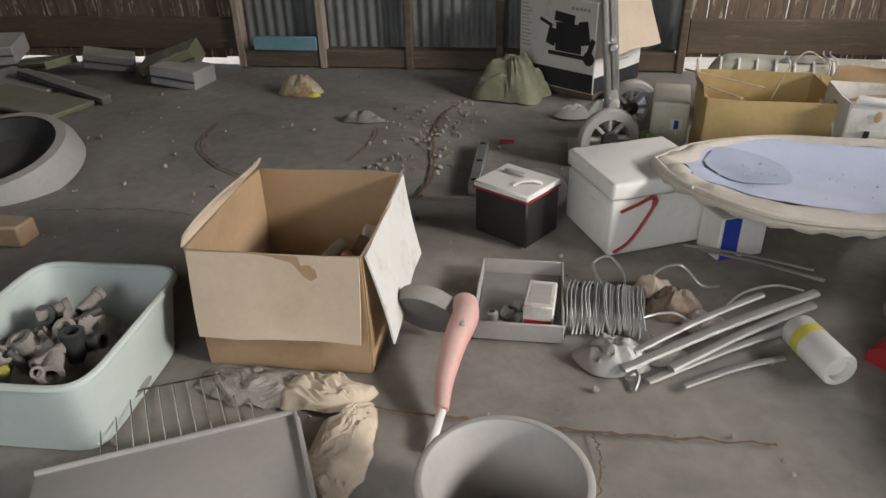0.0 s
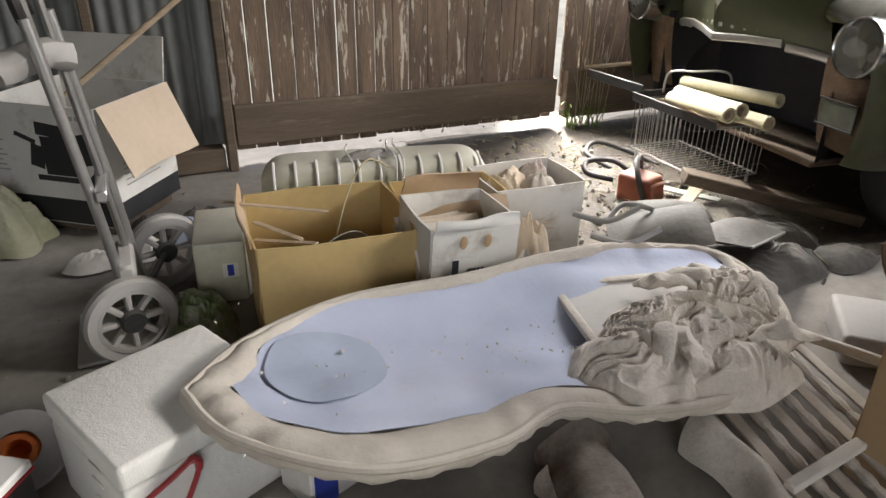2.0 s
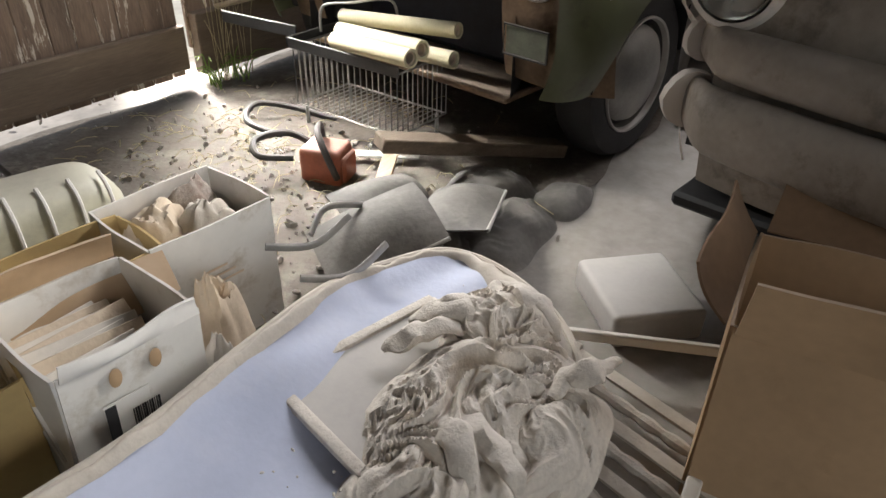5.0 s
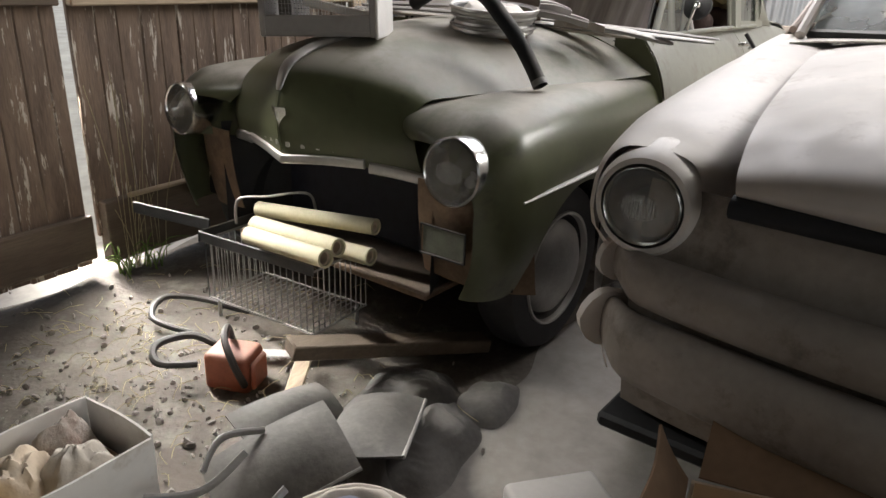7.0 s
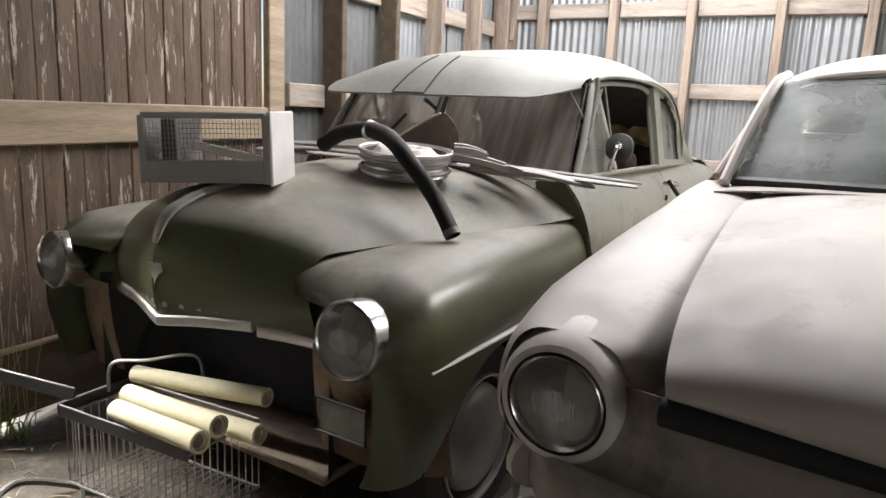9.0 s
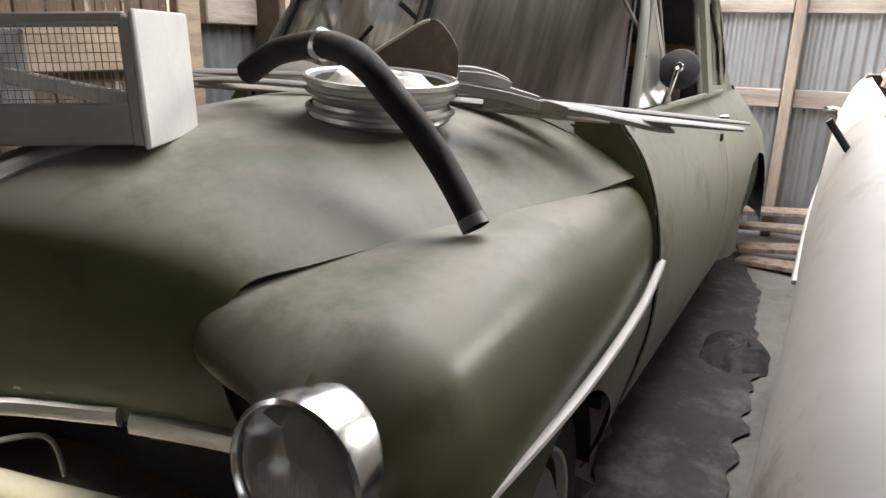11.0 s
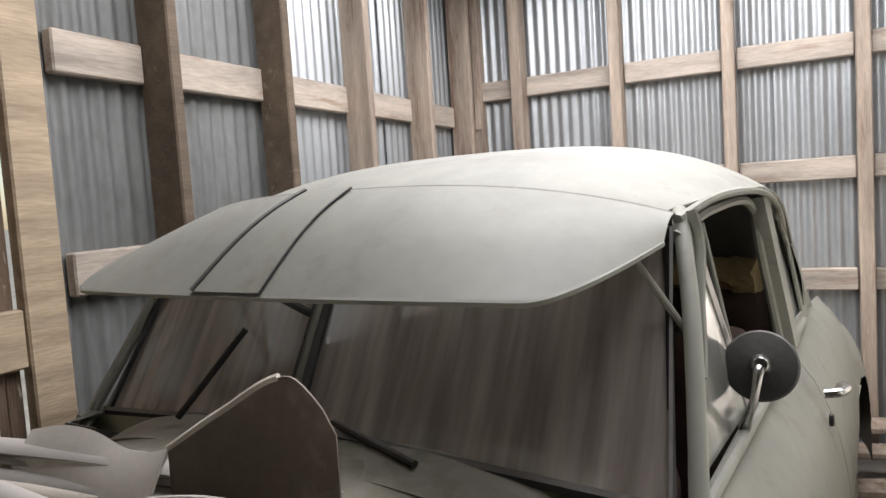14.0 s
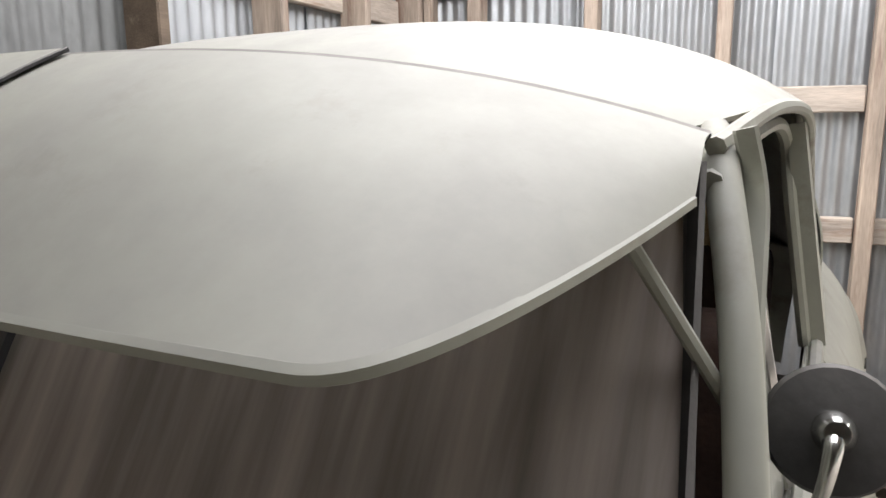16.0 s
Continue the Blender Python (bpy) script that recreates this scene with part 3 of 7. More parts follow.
for side in (-1, 1):
    bm = arch_cut(fender_sheet(side), 0.50, 0.345, 0.325, 0.74, side)
    fender = part("fender", bm, GREEN, green_car, "dusty rounded front fender")
    part("nose_panel", sheet(lambda u, v: Vector((0.035 + 0.075 * math.sin(math.pi * min(1, u * 1.1)) - 0.02 * u + 0.17 * v * v, side * (0.34 + 0.36 * u), 0.668 - 0.012 * u + 0.235 * v)), 18, 14), GREEN, green_car, thick=0.004)
    headlamp(green_car, -0.02, side * 0.70, 0.762, 0.094, CHROME, 4)
    part("fender_trim", tube([(0.11, side * 0.868, 0.672), (0.5, side * 0.898, 0.70), (0.95, side * 0.888, 0.715), (1.30, side * 0.852, 0.725)], 0.012, 30, 8, flat=0.5), DUSTCHROME, green_car, "chrome side spear")
    # lower front panel beside the grille opening
    part("front_panel", sheet(lambda u, v: Vector((0.055 + 0.15 * u ** 3 + 0.05 * v * v, side * (0.50 + 0.365 * u), 0.69 - 0.34 * v - 0.04 * u * v)), 20, 16), RUST, green_car, "rusty lower front panel", thick=0.004)
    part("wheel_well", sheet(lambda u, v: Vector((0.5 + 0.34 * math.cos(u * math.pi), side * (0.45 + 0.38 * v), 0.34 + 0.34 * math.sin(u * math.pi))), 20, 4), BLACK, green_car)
    wheel(green_car, 0.50, side * 0.82, 0.32, 0.32, side)
    wheel(green_car, 3.55, side * 0.70, 0.32, 0.32, side)
    # rear fender
    part("rear_fender", arch_cut(sheet(lambda u, v: Vector((2.95 + 1.55 * u, side * (0.68 + 0.22 * math.sin(math.pi * min(1, 0.08 + u * 0.92)) ** 0.5 * math.sin(v * math.pi * 0.5) ** 0.7), 0.28 + (0.67 * math.sin(math.pi * (0.12 + 0.8 * u)) ** 0.45) * math.cos(v * math.pi * 0.5) ** 0.8)), 50, 30), 3.55, 0.36, 0.39, 0.7, side), CREAM, green_car, "pale bulging rear fender")
    # side of the body
    sec = curve([0, 0.25, 0.5, 0.72, 0.88, 1], [0.78, 0.835, 0.85, 0.825, 0.775, 0.70])
    part("door_panel", sheet(lambda u, v: Vector((1.285 + 1.2 * u, side * sec(v), 0.27 + 0.83 * v)), 24, 30), CREAM, green_car, "pale dusty door", thick=0.005)
    part("quarter_panel", arch_cut(sheet(lambda u, v: Vector((2.492 + 1.95 * u, side * sec(v) * (1 - 0.35 * max(0, u - 0.45) ** 2), 0.27 + (0.83 - 0.33 * max(0, u - 0.3) ** 1.6) * v)), 40, 30), 3.55, 0.36, 0.39, 0.7, side), CREAM, green_car, "pale dusty rear quarter", thick=0.005)
    part("cowl_side", sheet(lambda u, v: Vector((1.281, side * (0.58 + (sec((0.43 + 0.40 * v) / 0.83) - 0.583) * u), 0.70 + 0.40 * v)), 6, 12), GREEN, green_car, thick=0.004)
    part("belt_trim", tube([(1.32, side * 0.708, 1.095), (2.0, side * 0.722, 1.105), (2.9, side * 0.715, 1.10)], 0.012, 24, 8), CREAM, green_car)
    part("door_handle", tube([(2.30, side * 0.81, 1.03), (2.31, side * 0.845, 1.035), (2.37, side * 0.855, 1.032), (2.43, side * 0.84, 1.02), (2.435, side * 0.835, 1.0)], 0.011, 24, 8), CHROME, green_car, "chrome door handle")
    part("lock", boxm((2.34, side * 0.822, 0.955), (0.018, 0.012, 0.03), bevel=0.003), DARKMETAL, green_car)
    # pillars and window frames
    part("windscreen_pillar", tube([(1.33, side * 0.722, 1.06), (1.43, side * 0.702, 1.2), (1.54, side * 0.675, 1.36), (1.64, side * 0.642, 1.48), (1.70, side * 0.625, 1.515)], 0.015, 24, 10), CREAM, green_car)
    part("drip_rail", tube([(1.64, side * 0.635, 1.505), (1.9, side * 0.662, 1.538), (2.4, side * 0.674, 1.528), (2.75, side * 0.672, 1.46), (2.97, side * 0.665, 1.32), (3.05, side * 0.69, 1.12)], 0.009, 36, 8), CREAM, green_car)
    part("door_frame", tube([(1.62, side * 0.635, 1.475), (1.9, side * 0.635, 1.508), (2.40, side * 0.638, 1.50), (2.44, side * 0.66, 1.35), (2.46, side * 0.70, 1.1)], 0.012, 36, 8), CREAM, green_car)
    part("centre_pillar", sheet(lambda u, v: Vector((2.43 + 0.10 * u + 0.03 * (1 - v), side * (0.705 - 0.065 * v), 1.10 + 0.41 * v)), 2, 8), CREAM, green_car, thick=0.03)
    part("quarter_frame", sheet(lambda u, v: Vector((2.5 + 0.56 * u, side * (0.71 - 0.07 * v * (1 - 0.3 * u)), 1.09 + (0.45 - 0.22 * u ** 2.2) * v)), 28, 20, keep=lambda c: not (2.56 < c.x < 2.93 - 0.5 * max(0, c.z - 1.3) and 1.13 < c.z < 1.47 - 0.7 * max(0, c.x - 2.72))), CREAM, green_car, thick=0.008)
    part("quarter_glass", sheet(lambda u, v: Vector((2.53 + 0.42 * u, side * (0.703 - 0.06 * v), 1.11 + 0.36 * v - 0.1 * u * u * v)), 2, 2), SIDEGLASS, green_car, "dusty quarter window")
    part("vent_frame", tube([(1.44, side * 0.69, 1.12), (1.75, side * 0.645, 1.47), (1.80, side * 0.64, 1.49), (1.86, side * 0.70, 1.11)], 0.006, 0, 8), CREAM, green_car)
    part("vent_post", bar((1.68, side * 0.642, 1.49), (1.87, side * 0.70, 1.11), 0.011), DUSTCHROME, green_car, "chrome vent window post")
    bm = bmesh.new()
    bm.faces.new([bm.verts.new(p) for p in ((1.40, side * 0.692, 1.11), (1.86, side * 0.702, 1.11), (1.69, side * 0.648, 1.475), (1.64, side * 0.648, 1.46))])
    part("vent_glass", bm, SIDEGLASS, green_car, "dusty vent window")

for side in (-1, 1):
    part("scuttle", sheet(lambda u, v: Vector((1.31 + 0.075 * u - 0.06 * v, side * (0.70 * u + 0.03 * v * u), 1.172 - 0.065 * u - (0.05 + 0.07 * u * u) * v)), 14, 5), GREEN, green_car, thick=0.004)

# roof, cowl and tail
RX = [1.50, 1.62, 1.8, 2.1, 2.5, 2.85, 3.1, 3.35, 3.6]
rz, rw = curve(RX, [1.535, 1.592, 1.642, 1.676, 1.68, 1.64, 1.535, 1.35, 1.15]), curve(RX, [0.57, 0.62, 0.65, 0.668, 0.675, 0.675, 0.685, 0.69, 0.66])
rd = curve(RX, [0.03, 0.072, 0.109, 0.136, 0.153, 0.19, 0.305, 0.27, 0.1])


def roof_point(u, v):
    s = v * 2 - 1
    x = 1.50 + 2.1 * u
    return Vector((x + 0.13 * abs(s) ** 2 * (1 - u) ** 6, s * rw(x), rz(x) - rd(x) * abs(s) ** 3.2))


part("roof", sheet(roof_point, 60, 44), CREAM, green_car, "dusty pale rounded roof", thick=0.006)
part("trunk", sheet(lambda u, v: Vector((3.45 + 1.0 * math.sin(u * math.pi / 2), (v * 2 - 1) * (0.68 - 0.1 * u), 0.45 + 0.70 * math.cos(u * math.pi / 2) ** 0.8 - 0.05 * abs(v * 2 - 1) ** 3)), 24, 20), CREAM, green_car, thick=0.005)
part("cowl", sheet(lambda u, v: Vector((1.20 + 0.20 * u + 0.10 * (v * 2 - 1) ** 2, (v * 2 - 1) * (0.725 + 0.01 * u), 1.145 + 0.015 * u - (0.19 - 0.05 * u) * abs(v * 2 - 1) ** 3)), 8, 30), GREEN, green_car, "dusty cowl", thick=0.005)
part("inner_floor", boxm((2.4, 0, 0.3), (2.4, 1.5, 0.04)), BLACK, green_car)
part("firewall", boxm((1.32, 0, 0.65), (0.03, 1.3, 0.85)), BLACK, green_car)
part("dashboard", boxm((1.50, 0, 1.03), (0.22, 1.28, 0.14), bevel=0.04, segs=3), LEATHER, green_car)
for k, y in enumerate((-0.34, 0.34)):
    part("seat_back", rough(boxm((2.32, y, 0.93), (0.16, 0.60, 0.5), Matrix(), 0.05, 3), 0.012, 6, k), LEATHER, green_car, "torn dark seat back")
part("seat_cushion", rough(boxm((2.0, 0, 0.62), (0.55, 1.25, 0.2), bevel=0.05, segs=3), 0.01, 5), LEATHER, green_car)
part("rear_seat", rough(boxm((2.98, 0, 0.92), (0.2, 1.2, 0.56), bevel=0.05, segs=3), 0.01, 5, 4), LEATHER, green_car)
part("seat_stuffing", rough(tube([(2.92, -0.58, 1.235), (2.95, -0.2, 1.245), (2.95, 0.3, 1.24), (2.92, 0.58, 1.235)], 0.055, 60, 16), 0.025, 22), FOAM, green_car, "bare yellowed seat stuffing")
for k in range(3):
    part("torn_lining", sheet(lambda u, v, k=k: Vector((1.98 + 0.09 * k + 0.08 * v * (1 - 0.7 * u) + 0.02 * u, -0.3 + 0.3 * k, 1.53 - (0.12 + 0.05 * k) * u + 0.01 * math.sin(9 * v))), 8, 5), FOAM, green_car, "torn hanging head lining")
steer = lathe([(0.2 + 0.013 * math.cos(a * math.tau / 8), 0.013 * math.sin(a * math.tau / 8)) for a in range(9)], Matrix.Translation((1.80, -0.34, 1.10)) @ Euler((0, radians(-55), 0)).to_matrix().to_4x4(), 40)
part("steering_wheel", steer, BLACK, green_car, "dark steering wheel")

for side in (-1, 1):
    def sail(u, v, side=side):
        x = 2.98 + 0.62 * u
        a = Vector((x, side * rw(x), rz(x) - rd(x)))
        return a.lerp(Vector((x, side * (0.705 - 0.02 * u), 1.08 - 0.10 * u * u)), v) + Vector((0, side * 0.02 * math.sin(v * math.pi), 0))
    part("rear_pillar", sheet(sail, 14, 8), CREAM, green_car, thick=0.005)

# windscreen in two flat panes with a divider
for side in (-1, 1):
    c = [(1.31, side * 0.012, 1.165), (1.38, side * 0.675, 1.10), (1.61, side * 0.625, 1.485), (1.52, side * 0.012, 1.53)]
    bm = bmesh.new()
    bm.faces.new([bm.verts.new(p) for p in c])
    p = part("windscreen_pane", bm, SCREENGLASS, green_car, "streaked dusty windscreen glass")
    p.visible_shadow = False
    part("windscreen_gasket", tube(c + [c[0]], 0.014, 0, 6), RUBBER, green_car)
part("windscreen_divider", bar((1.31, 0, 1.165), (1.52, 0, 1.53), 0.016), CREAM, green_car)
for a, b in (((1.28, 0.28, 1.16), (1.37, 0.16, 1.33)), ((1.28, -0.30, 1.15), (1.345, -0.05, 1.18))):
    part("wiper", bar(a, b, 0.007), DARKMETAL, green_car)


def visor_point(u, v):
    s = v * 2 - 1
    a = abs(s)
    c = max(0, (a - 0.79) / 0.21)
    back = Vector((1.465 + 0.175 * a ** 2.2, 0.628 * s, 1.587 - 0.077 * a ** 3))
    front = Vector((1.238 + 0.03 * a ** 2 + (0.26 if s < 0 else 0.19) * c ** 2.2, (0.648 - 0.012 * c + (0.03 * c if s > 0 else 0)) * s, 1.417 + 0.056 * c ** 2))
    p = front.lerp(back, u)
    p.z += 0.022 * math.sin(math.pi * min(1, u * 0.95)) * (1 - 0.55 * a ** 4)
    return p


part("sun_visor", sheet(visor_point, 26, 140), CREAM, green_car, "dusty painted metal outside sun visor", thick=0.005)
def visor_line(u, side):
    """Where the edges of the centre strip run over the visor."""
    return visor_point(u, 0.5 + (0.145 - 0.089 * u if side > 0 else -0.03 - 0.035 * u) / 1.296)


part("visor_strip", sheet(lambda u, v: visor_line(u, -1).lerp(visor_line(u, 1), v) + Vector((-0.002, 0, 0.008)), 24, 8), CREAM, green_car, "overlapping centre strip", thick=0.003)
part("visor_seam", tube([visor_line(k / 16, 1) + Vector((-0.003, 0, 0.0105)) for k in range(17)], 0.006, 0, 6), DARKMETAL, green_car)
part("visor_seam", tube([visor_line(k / 16, -1) + Vector((-0.003, 0, 0.0095)) for k in range(17)], 0.0025, 0, 6), DARKMETAL, green_car)
# Dark bead added to draw the shadow line along the visor's back edge.
part("visor_seal", tube([visor_point(1, k / 30) + Vector((0.006, 0, 0.001)) for k in range(31)], 0.006, 0, 6), RUBBER, green_car, "dark bead drawing the shadow line behind the visor")
part("visor_rim", tube([visor_point(0, k / 140) for k in range(141)], 0.006, 0, 6), CREAM, green_car)
for side in (-1, 1):
    part("visor_bracket", tube([(1.655, side * 0.655, 1.52), (1.652, side * 0.668, 1.46), (1.60, side * 0.675, 1.37), (1.555, side * 0.685, 1.30), (1.52, side * 0.69, 1.26)], 0.010, 20, 8, flat=0.6), CREAM, green_car, "painted visor bracket")
    part("visor_stay", bar((1.50, side * 0.60, 1.45), (1.535, side * 0.668, 1.33), 0.006), CREAM, green_car)
part("visor_stay", bar((1.36, 0.05, 1.40), (1.44, 0.01, 1.34), 0.009), DARKMETAL, green_car)
mirror = part("wing_mirror", lathe([(0.0, 0.014), (0.03, 0.012), (0.062, 0.004), (0.066, -0.004), (0.0, -0.006)], Matrix.Translation((1.775, -0.742, 1.223)) @ Euler((0, radians(-72), radians(8))).to_matrix().to_4x4(), 32), DARKMETAL, green_car, "round door mirror turned face down")
part("mirror_arm", tube([(1.758, -0.742, 1.226), (1.738, -0.742, 1.215), (1.728, -0.735, 1.17), (1.735, -0.722, 1.135), (1.746, -0.715, 1.112)], lambda t: 0.007 + 0.005 * abs(2 * t - 1), 20, 10), CHROME, mirror)
part("mirror_boss", lathe([(0.0, 0.026), (0.012, 0.024), (0.02, 0.012), (0.022, 0.0)], Matrix.Translation((1.768, -0.742, 1.225)) @ Euler((0, radians(-72), radians(8))).to_matrix().to_4x4(), 20), CHROME, mirror)

# grille opening
part("radiator", boxm((0.32, 0, 0.52), (0.05, 0.95, 0.42), bevel=0.01), NAVY, green_car, "dark radiator core")
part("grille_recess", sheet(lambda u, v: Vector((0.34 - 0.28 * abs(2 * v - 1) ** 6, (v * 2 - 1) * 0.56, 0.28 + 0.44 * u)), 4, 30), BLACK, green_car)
part("apron", boxm((0.2, 0, 0.27), (0.3, 1.1, 0.03), bevel=0.008), RUST, green_car)
plate = part("number_plate", boxm((0.035, -0.63, 0.50), (0.008, 0.17, 0.095), bevel=0.003), mat("tarnished_plate", (0.12, 0.13, 0.10), 0.5, 0.3, 0.3, 20, 0.1), green_car, "tarnished licence plate")
part("plate_frame", tube([(0.028, -0.72, 0.45), (0.028, -0.54, 0.45), (0.028, -0.54, 0.55), (0.028, -0.72, 0.55), (0.028, -0.72, 0.45)], 0.005, 0, 6), DARKMETAL, plate)

# pale car
pale_car = thing("sedan", pose(3.433, 2.40, 0, 0, 0, CAR_TURN), "dust-covered off-white vintage sedan with double front bumper", "car")
part("hood", hood_sheet(curve([0, 0.12, 0.3, 0.5, 0.75, 1], [-0.10, -0.135, -0.10, 0.12, 0.6, 1.15]), curve([0, 0.12, 0.3, 0.5, 0.75, 1], [0.930, 0.971, 1.032, 1.10, 1.155, 1.185]),
                        curve([0, 0.3, 1], [0.52, 0.54, 0.66]), curve([0, 0.3, 0.6, 1], [0.06, 0.08, 0.06, 0.03]), curve([0, 0.3, 0.6, 1], [0.0, 0.05, 0.06, 0.05]), power=3), WHITEPAINT, pale_car, "dusty off-white hood", thick=0.005)
psec = curve([0, 0.25, 0.5, 0.75, 0.92, 1], [0.82, 0.89, 0.91, 0.915, 0.87, 0.80])
PTOP = curve([-0.2, 0, 0.3, 0.8, 1.3], [0.975, 0.99, 1.05, 1.12, 1.165])
for side in (-1, 1):
    def wf(u, v, side=side):
        x = -0.0 + 1.35 * u
        k = min(1.0, 0.62 + 0.38 * math.sqrt(max(0, min(1, x / 0.25))))
        if v < 0.55:
            p = v / 0.55 * 180 - 90
            sn, cs = math.sin(radians(p)), math.cos(radians(p))
            y = 0.735 + (0.20 if sn < 0 else 0.175) * k * abs(sn) ** 0.7 * (1 if sn > 0 else -1)
            zb = 0.90 if sn < 0 else 0.80
            z = zb + (PTOP(x) - zb) * abs(cs) ** 0.65
        else:
            t = (v - 0.55) / 0.45
            y, z = 0.735 + 0.175 * k + 0.02 * math.sin(math.pi * t) - 0.05 * t * t, 0.80 - 0.50 * t
        if v >= 0.55:
            y -= 0.17 * max(0.0, 1 - x / 0.24) ** 2 * min(1.0, (v - 0.55) * 8)
        w = max(0.0, min(1.0, (x - 0.9) / 0.42))
        if v > 0.275:
            y += (psec((z - 0.28) / 0.9) - y) * w * w * (3 - 2 * w)
        return Vector((x, side * y, z))
    part("fender", arch_cut(sheet(wf, 60, 50, keep=lambda c: not (c.x < 0.2 and c.z < 0.75)), 0.62, 0.36, 0.39, 0.8, side), WHITEPAINT, pale_car, "dusty off-white front fender")
    headlamp(pale_car, -0.028, side * 0.715, 0.872, 0.079, CHROME, 0)
    part("headlight_hood", lathe([(0.092, 0.024), (0.104, 0.022), (0.116, 0.0), (0.130, -0.08), (0.138, -0.18), (0.125, -0.30)], Matrix.Translation((-0.022, side * 0.715, 0.872)) @ Euler((0, radians(-90), 0)).to_matrix().to_4x4(), 40), WHITEPAINT, pale_car, "painted headlight surround")
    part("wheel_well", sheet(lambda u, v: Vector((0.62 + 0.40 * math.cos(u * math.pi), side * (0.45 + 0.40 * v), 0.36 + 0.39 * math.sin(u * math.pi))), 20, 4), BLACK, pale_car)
    wheel(pale_car, 0.62, side * 0.84, 0.33, 0.335, side)
    wheel(pale_car, 3.55, side * 0.74, 0.33, 0.335, side)
    part("side_panel", arch_cut(sheet(lambda u, v: Vector((1.335 + 3.3 * u, side * psec(v) * (1 - 0.12 * max(0, u - 0.5) ** 2), 0.28 + 0.90 * v)), 60, 30), 3.55, 0.36, 0.39, 0.7, side), WHITEPAINT, pale_car, "dusty off-white body side", thick=0.005)
    part("side_trim", tube([(1.30, side * 0.918, 0.80), (2.4, side * 0.925, 0.79), (4.0, side * 0.90, 0.76)], 0.011, 24, 8, flat=0.5), DUSTCHROME, pale_car, "chrome side strip")
    part("door_handle", tube([(2.32, side * 0.90, 1.10), (2.34, side * 0.935, 1.105), (2.42, side * 0.935, 1.10), (2.46, side * 0.91, 1.095)], 0.012, 20, 8), CHROME, pale_car, "chrome door handle")
    part("windscreen_pillar", tube([(1.20, side * 0.735, 1.17), (1.40, side * 0.715, 1.34), (1.60, side * 0.685, 1.49), (1.75, side * 0.67, 1.53)], 0.018, 20, 8), WHITEPAINT, pale_car)
    part("window_frame", tube([(1.28, side * 0.775, 1.185), (1.64, side * 0.695, 1.47), (2.2, side * 0.69, 1.515), (3.0, side * 0.69, 1.49), (3.25, side * 0.76, 1.2), (1.28, side * 0.775, 1.185)], 0.014, 0, 8), TANPAINT, pale_car, "tan window frame")
    part("door_post", bar((2.42, side * 0.77, 1.18), (2.36, side * 0.69, 1.51), 0.026), TANPAINT, pale_car)
    part("vent_post", bar((1.88, side * 0.77, 1.18), (1.80, side * 0.69, 1.50), 0.012), TANPAINT, pale_car)
    bm = bmesh.new()
    bm.faces.new([bm.verts.new(p) for p in ((1.32, side * 0.772, 1.185), (3.22, side * 0.755, 1.2), (2.98, side * 0.688, 1.49), (1.66, side * 0.69, 1.46))])
    part("side_glass", bm, WHITEGLASS, pale_car, "dusty side window")
PR = [1.60, 1.8, 2.2, 2.7, 3.1, 3.4, 3.7]
pz, pw = curve(PR, [1.535, 1.60, 1.64, 1.645, 1.60, 1.45, 1.2]), curve(PR, [0.68, 0.70, 0.705, 0.71, 0.71, 0.73, 0.76])
part("roof", sheet(lambda u, v: Vector((1.58 + 2.1 * u + 0.08 * (v * 2 - 1) ** 2 * (1 - u) ** 4, (v * 2 - 1) * pw(1.58 + 2.1 * u), pz(1.58 + 2.1 * u) - 0.10 * abs(v * 2 - 1) ** 4)), 50, 40), WHITEPAINT, pale_car, "dusty off-white roof", thick=0.006)
part("roof_rim", tube([(1.70, 0.69, 1.47), (1.62, 0.5, 1.52), (1.575, 0, 1.54), (1.62, -0.5, 1.52), (1.70, -0.69, 1.47)], 0.014, 30, 8), WHITEPAINT, pale_car)
part("windscreen", sheet(lambda u, v: Vector((1.16 + 0.40 * u + 0.09 * (2 * v - 1) ** 2, (2 * v - 1) * (0.72 - 0.05 * u), 1.18 + 0.34 * u - 0.015 * (2 * v - 1) ** 2)), 6, 16), WHITEGLASS, pale_car, "dusty curved windscreen")
part("windscreen_gasket", tube([(1.25, 0.72, 1.175), (1.18, 0.4, 1.187), (1.16, 0, 1.19), (1.18, -0.4, 1.187), (1.25, -0.72, 1.175)], 0.016, 30, 6), DARKMETAL, pale_car)
part("cowl", sheet(lambda u, v: Vector((1.10 + 0.16 * u, (2 * v - 1) * 0.74, 1.178 + 0.006 * u - 0.03 * abs(2 * v - 1) ** 3)), 3, 20), WHITEPAINT, pale_car, thick=0.005)
part("trunk", sheet(lambda u, v: Vector((3.5 + 1.15 * math.sin(u * math.pi / 2), (v * 2 - 1) * 0.82, 0.45 + 0.74 * math.cos(u * math.pi / 2) ** 0.6)), 16, 12), WHITEPAINT, pale_car, thick=0.005)
part("interior", boxm((2.4, 0, 0.72), (2.3, 1.45, 0.8), bevel=0.06), LEATHER, pale_car)
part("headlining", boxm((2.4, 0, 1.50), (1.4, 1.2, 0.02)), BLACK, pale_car)


